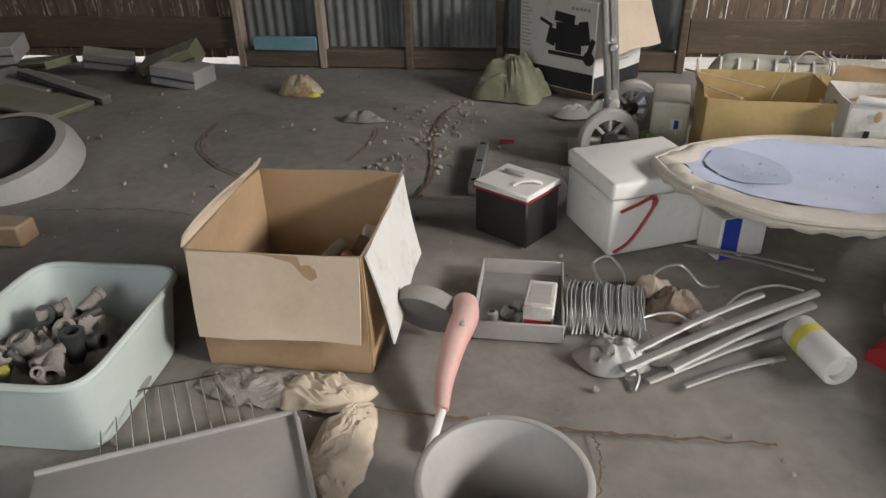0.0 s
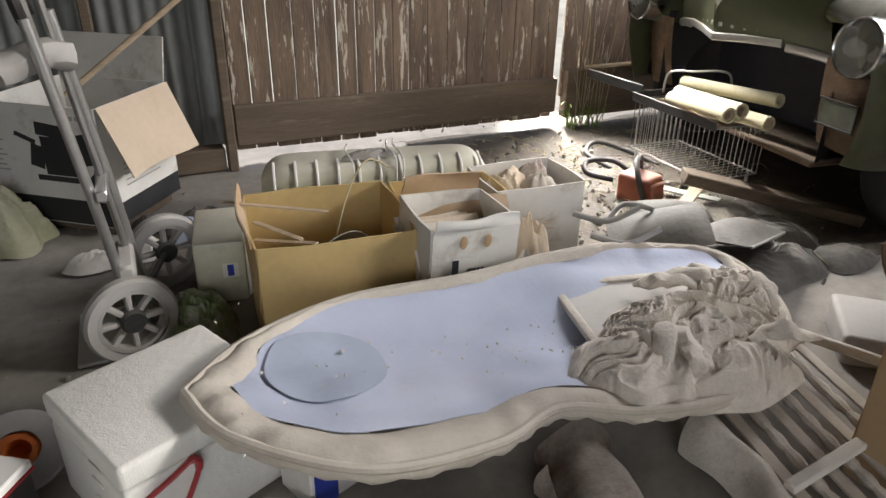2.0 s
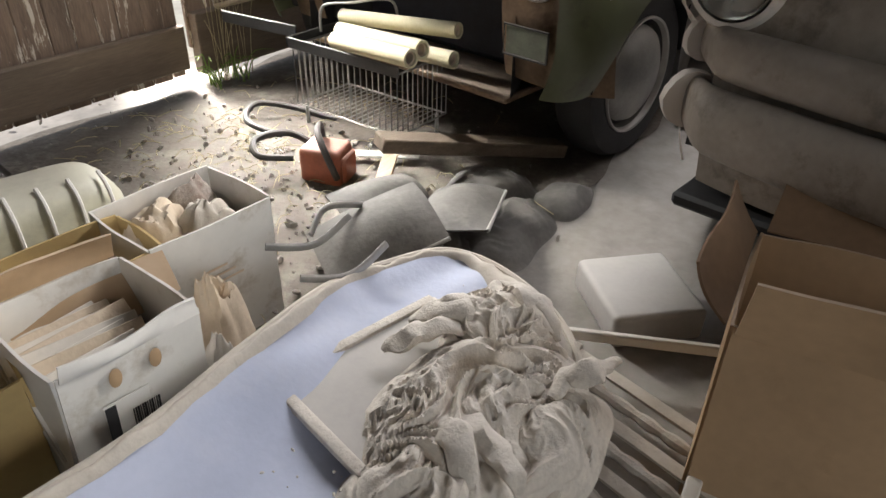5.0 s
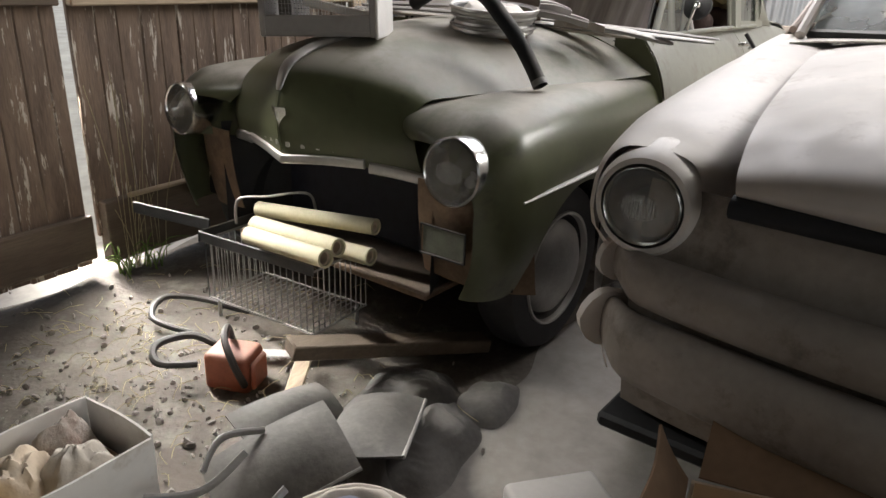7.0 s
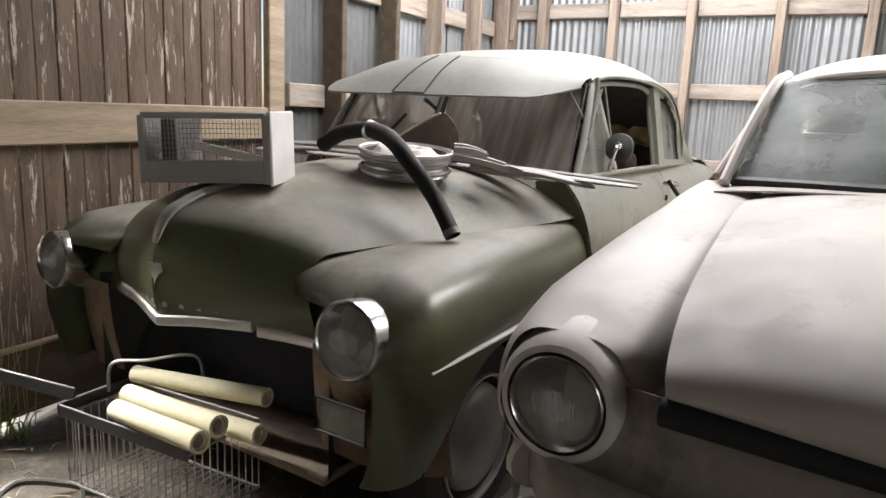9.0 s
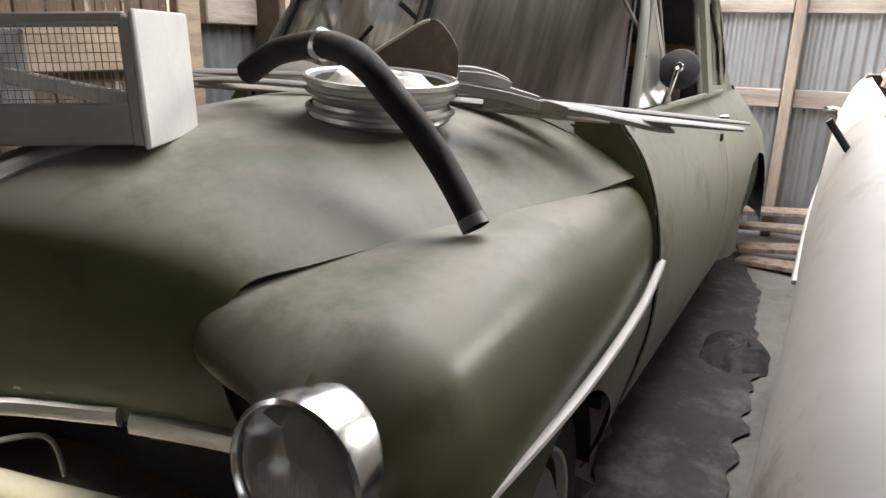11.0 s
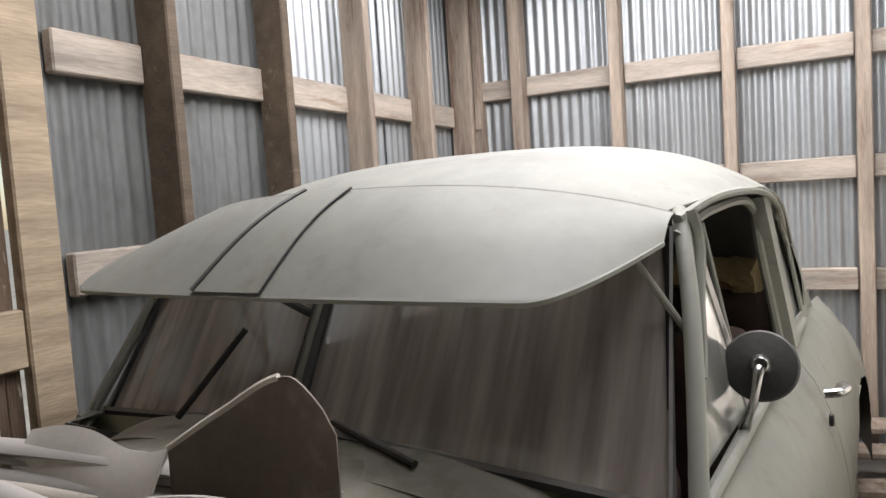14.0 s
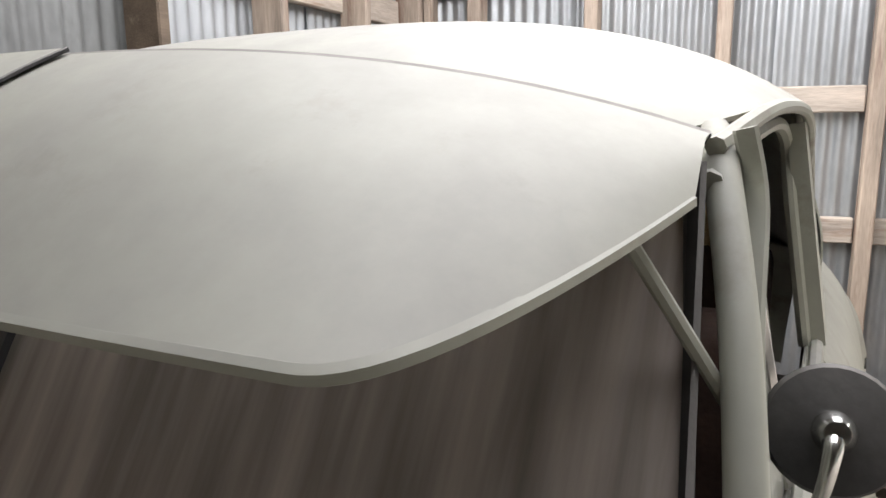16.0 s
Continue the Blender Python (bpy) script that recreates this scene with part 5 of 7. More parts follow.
for k, (a, b, r) in enumerate((((1.30, 2.55, 0.03), (1.86, 2.91, 0.07), 0.016), ((1.36, 2.52, 0.02), (1.80, 2.80, 0.03), 0.012), ((1.42, 2.56, 0.035), (1.84, 2.86, 0.06), 0.014), ((1.33, 2.60, 0.05), (1.70, 2.86, 0.085), 0.011), ((1.45, 2.52, 0.015), (1.72, 2.66, 0.02), 0.010), ((1.60, 3.22, 0.02), (1.88, 2.93, 0.1), 0.008), ((1.55, 3.25, 0.02), (1.86, 2.97, 0.11), 0.006))):
    tagged(part("folded_umbrella_rib" if k > 4 else "metal_rod", tube([a, ((a[0] + b[0]) / 2, (a[1] + b[1]) / 2 + 0.006, (a[2] + b[2]) / 2 + 0.004), b], r, 14, 8, flat=0.6), TOOLSTEEL), "dusty grey metal rod in a loose bundle", "rod", "loose rods")
ur = thing("paper_roll", pose(1.80, 2.67, 0.048, 0, 90, -72), "short white roll with yellow band", "roll")
part("roll", lathe([(0.0, -0.09), (0.044, -0.09), (0.047, -0.085), (0.047, 0.085), (0.044, 0.09), (0.03, 0.09), (0.03, 0.07), (0.0, 0.07)], None, 28), WHITEPLASTIC, ur)
part("band", lathe([(0.0476, -0.05), (0.0482, -0.048), (0.0482, -0.02), (0.0476, -0.018)], None, 28), YELLOWPLASTIC, ur)

# rolled rotten carpet
rollc = thing("carpet_roll", pose(2.13, 2.70, 0.0, 0, 0, 0), "rolled up rotten dusty carpet", "carpet roll")
bm = tube([(-0.10, -0.34, 0.085), (-0.04, -0.1, 0.088), (0.03, 0.12, 0.088), (0.10, 0.36, 0.085)], lambda t: 0.082 + 0.006 * math.sin(t * 20), 60, 28, cap=False)
part("roll", rough(bm, 0.018, 11), BARK, rollc, thick=0.01)
part("inner_layer", rough(tube([(-0.097, -0.33, 0.085), (-0.03, -0.05, 0.088), (0.10, 0.36, 0.085)], 0.055, 30, 20, cap=False), 0.008, 12), CARDDARK, rollc, thick=0.006)
part("torn_edge", rough(sheet(lambda u, v: Vector((-0.16 + 0.2 * u + 0.05 * v - 0.06, -0.28 + 0.62 * u, 0.02 + 0.16 * v - 0.10 * v * v)), 30, 8), 0.022, 14, 3), BARK, rollc, thick=0.004)
tagged(part("red_canister", lathe([(0.0, 0.0), (0.055, 0.0), (0.06, 0.01), (0.06, 0.10), (0.045, 0.12), (0.0, 0.125)], pose(1.97, 2.66, 0.01, 0, 80, 40), 28), RED), "dark red can lying by a carpet roll", "can")

# oval cloth frame over the boxes
OV = [(1.43, 3.33, 0.29), (1.50, 3.16, 0.285), (1.72, 3.00, 0.265), (1.98, 2.99, 0.245), (2.17, 3.055, 0.225), (2.36, 3.00, 0.20), (2.62, 2.985, 0.18), (2.86, 3.07, 0.18), (3.02, 3.22, 0.18), (3.09, 3.42, 0.19), (3.06, 3.57, 0.20), (2.90, 3.64, 0.215), (2.72, 3.66, 0.24), (2.45, 3.61, 0.275), (2.18, 3.57, 0.285), (1.85, 3.57, 0.29), (1.58, 3.47, 0.292)]
ring = spline(OV + [OV[0]], 161)[:-1]
mid = sum(ring, Vector()) / len(ring)
axis = [Vector((1.66 + 1.2 * k / 160, 3.30 + 0.05 * math.sin(k / 160 * 3.1), 0)) for k in range(161)]


def inward(p, t):
    """A point t of the way from the rim in towards the long axis."""
    ax = min(max(p.x, 1.72), 2.80)
    c = Vector((ax, 3.29 + 0.03 * (ax - 1.7), max(0.20, 0.285 - 0.14 * (ax - 1.72))))
    q = p.lerp(c, t)
    q.z = p.z + (c.z - p.z) * min(1, t * 1.6) - 0.012 * math.sin(min(1, t) * math.pi * 0.5)
    return q


oval = thing("cloth_frame", pose(0, 0, 0), "oval hoop frame covered in pale blue cloth with beige elastic border", "cloth frame")
part("hoop", tube(ring + [ring[0], ring[1]], 0.011, 0, 8), BEIGECLOTH, oval)


def rimwide(p):
    return 0.34 - 0.24 * max(0.0, min(1.0, (p.y - 3.42) / 0.12))


def border(u, v):
    p = ring[int(round(v * 160)) % 160]
    q = inward(p, rimwide(p) * u)
    q.z += 0.016 * math.sin(u * math.pi) + 0.004 * math.sin(v * 260) * (1 - u) + 0.010 * noise.noise(q * 14)
    return q


part("border", sheet(border, 10, 160, closed_v=True), BEIGECLOTH, oval, "gathered beige cloth border", thick=0.003)


def skirt(u, v):
    p = ring[int(round(v * 160)) % 160]
    o = (p - mid).normalized()
    return p + Vector((o.x, o.y, 0)) * (0.012 * math.sin(u * 3)) + Vector((0, 0, -0.03 * u + 0.006 * math.sin(v * 300) * u))


part("hem", sheet(skirt, 4, 160, closed_v=True), BEIGECLOTH, oval, "gathered hem", thick=0.002)


def inner(u, v):
    p = ring[int(round(v * 160)) % 160]
    k = rimwide(p) - 0.02
    q = inward(p, k + (1 - k) * u)
    q.z += 0.003 - 0.012 * u + 0.007 * noise.noise(q * 9) + 0.006 * math.sin(q.y * 42 + q.x * 9) * (1 - u)
    return q


cloth = part("cloth", sheet(inner, 16, 160, closed_v=True), BLUECLOTH, oval, "dusty pale blue cloth", thick=0.002)
under = BVHTree.FromPolygons([v.co for v in cloth.data.vertices], [p.vertices for p in cloth.data.polygons])


def on_cloth(x, y, up):
    hit = under.ray_cast(Vector((x, y, 1.0)), Vector((0, 0, -1)))[0]
    return Vector((x, y, (hit.z if hit else 0.25) + up))


part("pocket", sheet(lambda u, v: on_cloth(1.73 + (0.003 + 0.132 * u) * math.cos(v * math.tau), 3.335 + (0.003 + 0.125 * u) * math.sin(v * math.tau), 0.004), 8, 40, closed_v=True), BLUEDARK, oval, "darker blue oval pocket", thick=0.002)

pic = thing("picture_frame", pose(2.457, 3.546, 0.208, 0, 0, -11), "empty pale wooden picture frame lying flat", "picture frame")
for c, s in (((0.205, 0, 0), (0.43, 0.026, 0.018)), ((0.205, -0.30, 0), (0.43, 0.026, 0.018)), ((0, -0.15, 0), (0.026, 0.3, 0.018)), ((0.41, -0.15, 0), (0.026, 0.3, 0.018))):
    part("moulding", boxm(c, s, bevel=0.005, segs=2), RAG, pic)
part("backing", boxm((0.205, -0.15, -0.003), (0.4, 0.29, 0.006)), GREYPLASTIC, pic)

# heap of clothes
def cloth_heap(x, y, rx, ry, h, seed, z):
    bm = crumple(x, y, z, rx, ry, h, seed, 72, 5.0, True)
    return tagged(part("clothing", bm, RAG), "dust-caked crumpled beige clothing in a heap", "clothing", "heap of clothes")


for k, (x, y, rx, ry, h, z) in enumerate(((2.64, 3.19, 0.31, 0.20, 0.12, 0.175), (2.85, 3.26, 0.16, 0.15, 0.12, 0.18), (2.43, 3.13, 0.17, 0.15, 0.09, 0.18), (2.66, 3.06, 0.20, 0.12, 0.10, 0.15))):
    cloth_heap(x, y, rx, ry, h, 20.3 + 3 * k, z)
rnd = random.Random(11)
for k in range(9):
    a = rnd.uniform(0, math.tau)
    x, y = 2.72 + 0.16 * math.cos(a), 3.19 + 0.11 * math.sin(a)
    pts = [(x + 0.05 * i * math.cos(a + 1.3) + rnd.uniform(-0.015, 0.015), y + 0.05 * i * math.sin(a + 1.3) + rnd.uniform(-0.015, 0.015), 0.235 + 0.03 * math.sin(i * 0.8) + rnd.uniform(0, 0.02)) for i in range(5)]
    tagged(part("sleeve", rough(tube(pts, lambda t: 0.03 * math.sin(0.3 + 2.6 * t), 30, 12, flat=0.6), 0.012, 26, k), RAG), "dust-caked crumpled sleeve in a clothes heap", "clothing", "heap of clothes")
tagged(part("blanket", rough(sheet(lambda u, v: Vector((2.50 + 0.12 * u + 0.10 * v - 0.28 * u * u, 3.02 - 0.62 * u, 0.015 + 0.12 * math.sin(v * math.pi) * (1 - 0.6 * u))), 40, 16), 0.02, 9), RAG, thick=0.004), "dusty beige blanket trailing on the floor", "blanket")

crib = thing("crib_rail", pose(3.05, 3.17, 0.10, 0, 0, 0), "dusty wooden cot side with turned spindles lying flat", "cot side")
dv, rv = Vector((-0.16, -0.985, -0.06)), Vector((-1.0, -0.16, 0))
part("side_rail", boxm((0, -0.13, 0), (0.018, 0.42, 0.03), pose(0.05, 0, 0, 0, 0, 27)), PAPER, crib)
part("top_rail", bar(Vector(), rv * 0.42, 0.014, 8), BEIGECLOTH, crib)
part("bottom_rail", boxm((0, 0, 0), (0.42, 0.03, 0.022), pose(-0.27, -0.37, 0.0, 0, 0, 8)), PAPER, crib)
for k in range(7):
    a = rv * (0.02 + 0.062 * k)
    if k % 2:
        part("spindle", tube([a, a + dv * 0.2, a + dv * 0.4, a + dv * 0.54], lambda t: 0.010 + 0.005 * abs(math.sin(t * 30)), 60, 8), RAG, crib, "turned spindle")
    else:
        part("slat", tube([a, a + dv * 0.56], 0.018, 2, 6, flat=0.4), BEIGECLOTH, crib)

slab = thing("cushion", pose(3.383, 3.157, 0, 0, 0, -43), "dusty flat foam slab lying on the floor", "foam slab")
part("pad", rough(boxm((0, 0, 0.05), (0.255, 0.285, 0.1), bevel=0.018, segs=3), 0.004, 9), GREYPLASTIC, slab)

cR = carton("torn brown cardboard carton beside the pale car", (3.05, 2.55), 8, 0.34, 0.60, 0.47, CARD, (("l", 28, 0.16, CARD), ("b", 35, 0.12, CARDDARK), ("r", 60, 0.14, CARDDARK)), seed=6)
tl = thing("booklet", pose(3.06, 2.42, 0.25, 20, -30, 30), "teal printed booklet in a torn carton", "booklet")
part("cover", boxm((0, 0, 0.12), (0.2, 0.012, 0.28)), TEAL, tl)
text_bars(tl, WHITEPLASTIC, pose(-0.08, -0.0065, 0.03, 90, 0, 0), [(0.0, 0.03 * k, 0.12 - 0.02 * (k % 3), 0.010) for k in range(7)])

# cartons in a row
cB = carton("open brown cardboard carton holding paper and scraps", (1.905, 3.975), -5, 0.44, 0.40, 0.36, CARDYELLOW, (("l", 28, 0.05, CARD),), seed=2, bow=0.014)
text_bars(cB, CARDPALE, pose(-0.02, -0.227, 0.06, 90, 0, 0), [(0.0, 0, 0.045, 0.009), (0.05, 0, 0.05, 0.009)])
tagged(part("paper_sheet", rough(sheet(lambda u, v: Vector((1.80 + 0.22 * u, 3.88 + 0.10 * v + 0.05 * u, 0.14 + 0.17 * math.sin(u * 2.2) * (1 - 0.6 * v))), 20, 14), 0.018, 9), PAPER, thick=0.002), "large crumpled brown paper sheet in a carton", "paper")
for k, (a, b) in enumerate((((1.62, 4.10, 0.385), (1.93, 4.04, 0.33)), ((1.70, 4.02, 0.34), (1.80, 3.84, 0.345)), ((1.69, 3.98, 0.30), (1.84, 3.83, 0.33)))):
    tagged(part("wood_strip", tube([a, b], 0.010, 2, 6, flat=0.4), RAIL), "thin wooden strip in a carton", "wood strip", "wood strips in the carton")
tagged(part("wire_stalk", tube([(1.90, 3.95, 0.18), (2.0, 4.05, 0.38), (2.08, 4.10, 0.46), (2.16, 4.12, 0.42)], 0.003, 24, 5), STRAW), "dry curved twig sticking out of a carton", "twig")
for k in range(5):
    th = thing("magazine", pose(1.97 + 0.01 * k, 4.02 - 0.01 * k, 0.06 + 0.022 * k, 0, 0, 7 * k), "faded magazine lying in a carton", "magazine", "magazines in the carton")
    part("page_block", boxm((0, 0, 0), (0.24, 0.17, 0.018), bevel=0.003), (PAPER, CARDDARK, PAPER, DUSTYGREY, PAPER)[k], th)

cW = carton("white cardboard carton stuffed with papers", (2.245, 3.80), -2, 0.265, 0.27, 0.385, CARDWHITE, (("f", 22, 0.03, CARDWHITE), ("b", -6, 0.06, CARD)), seed=3, lean=3, inner=CARD)
lb = part("label", boxm((-0.035, -0.1545, 0.245), (0.085, 0.0015, 0.105), bevel=0), WHITEPLASTIC, cW, "white label with barcode")
bm = bmesh.new()
for k in range(12):
    box(bm, (-0.028 + 0.0045 * k, -0.1558, 0.238), (0.0016 + 0.0012 * (k % 3), 0.001, 0.05))
part("barcode", bm, INK, lb, "black barcode", smooth=False)
part("print_block", boxm((-0.066, -0.1558, 0.245), (0.02, 0.001, 0.095), bevel=0), INK, lb)
part("red_mark", boxm((0.055, -0.1555, 0.20), (0.03, 0.0012, 0.022), pose(0, 0, 0), 0), REDINK, cW)
for x in (-0.045, 0.03):
    part("stain", lathe([(0.0, 0.0006), (0.016, 0.0005), (0.017, 0.0)], Matrix.Translation((x, -0.155, 0.345)) @ Euler((radians(90), 0, 0)).to_matrix().to_4x4() @ Matrix.Diagonal((0.7, 1.2, 1, 1)), 16), CARD, cW, "brown stain")
for k in range(12):
    th = thing("envelope", pose(2.235 + rnd.uniform(-0.02, 0.02), 3.74 + 0.014 * k, 0.21 + rnd.uniform(-0.01, 0.03), 62 - 2 * k, rnd.uniform(-5, 5), -3 + rnd.uniform(-6, 6)), "old envelope standing in a white carton", "envelope", "papers in the white carton")
    part("sheet", rough(boxm((0, 0, 0.03), (0.22, 0.15 + rnd.uniform(0, 0.05), 0.006), bevel=0.001), 0.003, 12, k), PAPER if k % 3 else KRAFT, th)
carton("yellowed cardboard carton between other cartons", (2.34, 4.05), -4, 0.34, 0.19, 0.35, CARDYELLOW, (("f", 150, 0.1, CARD),), seed=4)
cD = carton("dirty white carton full of folded fabric", (2.64, 4.055), -3, 0.32, 0.25, 0.355, CARDWHITE, (), seed=5)
text_bars(cD, CARDPALE, pose(-0.05, -0.143, 0.20, 90, 0, 0), [(0.0, 0.02 * k, 0.10 - 0.02 * k, 0.006) for k in range(3)])
for k, (x, y, rx, ry, h, mt) in enumerate(((2.58, 4.08, 0.10, 0.08, 0.10, KRAFT), (2.68, 4.02, 0.09, 0.07, 0.09, BEIGECLOTH), (2.70, 4.12, 0.08, 0.05, 0.11, BARK))):
    tagged(part("folded_cloth", crumple(x, y, 0.27, rx, ry, h, 40.5 + k, 22, 7), mt), "folded faded fabric in a carton", "fabric", "fabric in the carton")
tagged(part("carton_filling", boxm((2.64, 4.055, 0.145), (0.29, 0.22, 0.26), bevel=0.01), CARDDARK), "packed cloth filling a carton", "fabric")
for k, (x, y, rx, ry, h, mt) in enumerate(((2.53, 3.82, 0.09, 0.08, 0.30, KRAFT), (2.47, 3.72, 0.06, 0.05, 0.24, PAPER))):
    tagged(part("crumpled_paper", crumple(x, y, 0.0, rx, ry, h, 51.5 + k, 22, 7), mt), "crumpled brown packing paper between cartons", "paper", "torn paper")

# long cloudy plastic container with ribs
longbin = thing("storage_container", pose(2.275, 4.60, 0, 0, 0, -10.5), "long cloudy ribbed plastic container on its side", "container")
def lb_shell(u, v):
    a = v * math.tau
    x = (u - 0.5) * 0.90
    k = 1 - 0.5 * abs(2 * u - 1) ** 14
    return Vector((x, 0.13 * k * abs(math.cos(a)) ** 0.45 * (1 if math.cos(a) > 0 else -1), 0.152 + 0.148 * k * abs(math.sin(a)) ** 0.45 * (1 if math.sin(a) > 0 else -1)))
bm = sheet(lb_shell, 40, 40, closed_v=True)
bmesh.ops.holes_fill(bm, edges=[e for e in bm.edges if e.is_boundary])
part("shell", bm, CLEARBIN, longbin)
for k in range(11):
    part("rib", tube([(-0.40 + 0.08 * k, -0.134, 0.05), (-0.40 + 0.08 * k, -0.137, 0.15), (-0.40 + 0.08 * k, -0.125, 0.27), (-0.40 + 0.08 * k, -0.06, 0.306)], 0.006, 14, 6), WHITEPLASTIC, longbin)
part("seam", tube([(-0.44, -0.133, 0.16), (0, -0.139, 0.16), (0.44, -0.133, 0.16)], 0.007, 20, 6), CLEARBIN, longbin)
tagged(part("rag", crumple(2.24, 4.58, 0.300, 0.12, 0.05, 0.025, 61.0, 18, 9), DUSTYGREY), "dark rag on a plastic container", "rag", "scraps on the floor")
for x in (2.13, 2.30, 2.33):
    tagged(part("cord", tube([(x, 4.45, 0.12), (x + 0.01, 4.46, 0.31), (x + 0.02, 4.60, 0.325), (x + 0.06, 4.72, 0.31)], 0.004, 24, 5), WHITEPLASTIC), "white cord over a plastic container", "cord", "cords")

# carton of a generator
gen = thing("generator_carton", pose(1.222, 5.146, 0.045, 0, 0, -37), "large white carton printed with a black generator", "carton")
part("pallet", boxm((0, 0, -0.022), (0.46, 0.36, 0.045)), DARKRAIL, gen)
GW, GD, GH = 0.50, 0.44, 0.47
for c, s in (((0, -GD / 2, GH / 2), (GW, 0.006, GH)), ((0, GD / 2, GH / 2), (GW, 0.006, GH)), ((-GW / 2, 0, GH / 2), (0.006, GD, GH)), ((GW / 2, 0, GH / 2), (0.006, GD, GH)), ((0, 0, 0.004), (GW, GD, 0.006))):
    part("wall", rough(boxm(c, s, bevel=0.001), 0.002, 8), CARDWHITE, gen)
part("flap", sheet(lambda u, v: Vector((GW / 2 + 0.008 + 0.11 * u, -GD / 2 + GD * v, GH - 0.25 * u + 0.01 * math.sin(v * 5) * u)), 6, 6), CARDPALE, gen, "brown cardboard flap", thick=0.005)
part("flap", boxm((0, 0, 0), (GW, 0.006, 0.18), pose(0, GD / 2, GH, -14, 0, 0) @ Matrix.Translation((0, 0, 0.09)), 0.001), CARDWHITE, gen, "white flap")
pr = part("picture", boxm((0.08, -GD / 2 - 0.0035, 0.275), (0.17, 0.0012, 0.15), bevel=0), INK, gen, "black printed picture of a generator")
for x, z, w, h, a in ((0.05, 0.375, 0.13, 0.05, 6), (0.18, 0.31, 0.06, 0.12, -12), (0.08, 0.185, 0.26, 0.022, 0), (-0.03, 0.27, 0.06, 0.09, 14), (-0.07, 0.34, 0.09, 0.018, 20), (0.22, 0.23, 0.03, 0.12, 18)):
    part("printed_shape", boxm((0, 0, 0), (w, 0.0012, h), pose(x, -GD / 2 - 0.0040, z, 0, a, 0), 0), INK, pr)
part("printed_wheel", lathe([(0.0, 0.001), (0.035, 0.001), (0.036, 0)], Matrix.Translation((0.215, -GD / 2 - 0.0035, 0.185)) @ Euler((radians(90), 0, 0)).to_matrix().to_4x4(), 20), INK, pr)
part("band", boxm((0.02, -GD / 2 - 0.0035, 0.055), (0.46, 0.0012, 0.10), bevel=0), INK, gen)
part("band", boxm((GW / 2 + 0.0035, 0, 0.045), (0.0012, GD * 0.98, 0.085), bevel=0), INK, gen)
text_bars(gen, GREYPLASTIC, pose(-0.24, -GD / 2 - 0.003, 0.2, 90, 0, 0), [(0.0, 0.02 * k, 0.07 - 0.012 * (k % 3), 0.006) for k in range(12)])
text_bars(gen, GREYPLASTIC, pose(0.09, -GD / 2 - 0.003, 0.42, 90, 0, 0), [(0.025 * k, 0, 0.018, 0.016) for k in range(5)])
text_bars(gen, GREYPLASTIC, pose(GW / 2 + 0.003, -0.12, 0.14, 90, 0, 90), [(0.0, 0.022 * k, 0.22 - 0.03 * (k % 2), 0.006) for k in range(10)])

# hand truck
dol = thing("hand_truck", pose(1.385, 4.17, 0.0, 0, 0, 0), "folding grey aluminium hand truck with two wheels", "hand truck")
for wx, wy in ((-0.06, -0.22), (0.06, 0.20)):
    m = pose(wx, wy, 0.13, 90, 0, 16)
    w = part("wheel", lathe([(0.098, -0.022), (0.122, -0.022), (0.13, -0.012), (0.13, 0.012), (0.122, 0.022), (0.098, 0.022)], m, 40), GREYPLASTIC, dol, "dusty grey tyre")
    part("rim", lathe([(0.098, -0.016), (0.098, 0.016), (0.085, 0.018), (0.085, -0.018)], m, 40), GREYPLASTIC, w)
    part("hub", lathe([(0.0, 0.026), (0.03, 0.026), (0.036, 0.018), (0.036, -0.02), (0.0, -0.02)], m, 20), DARKMETAL, w)
    for k in range(8):
        part("spoke", boxm((0.064, 0, 0), (0.066, 0.016, 0.022), m @ pose(0, 0, 0, 0, 0, 45 * k), 0.003), GREYPLASTIC, w)
part("axle", bar((-0.06, -0.21, 0.13), (0.06, 0.19, 0.13), 0.010), DARKMETAL, dol)
for o in (-0.07, 0.07):
    part("upright", tube([(o * 0.3 - 0.03, o - 0.1, 0.06), (o * 0.3 - 0.07, o - 0.11, 0.45), (o * 0.3 - 0.13, o - 0.14, 0.95)], 0.014, 12, 10), ALU, dol)
    part("inner_tube", bar((o * 0.2 - 0.05, o * 0.6 - 0.1, 0.2), (o * 0.2 - 0.14, o * 0.6 - 0.14, 1.02), 0.010), ALU, dol)
part("handle", tube([(-0.155, -0.2, 0.94), (-0.165, -0.2, 1.0), (-0.165, -0.09, 1.0), (-0.15, -0.08, 0.94)], 0.014, 16, 8), BLACKPLASTIC, dol)
part("cross_bar", boxm((-0.07, -0.11, 0.5), (0.03, 0.2, 0.03)), ALU, dol)
part("bracket", boxm((-0.05, -0.11, 0.26), (0.05, 0.2, 0.06), bevel=0.01), GREYPLASTIC, dol)
part("toe_plate", boxm((-0.12, -0.09, 0.02), (0.20, 0.30, 0.012), pose(0, 0, 0, 0, 0, 0)), ALU, dol)
part("bundle", rough(tube([(-0.24, -0.22, 0.83), (-0.15, -0.15, 0.86), (-0.08, -0.10, 0.84)], 0.035, 20, 10), 0.012, 20), GREYPLASTIC, dol, "tied grey strap")

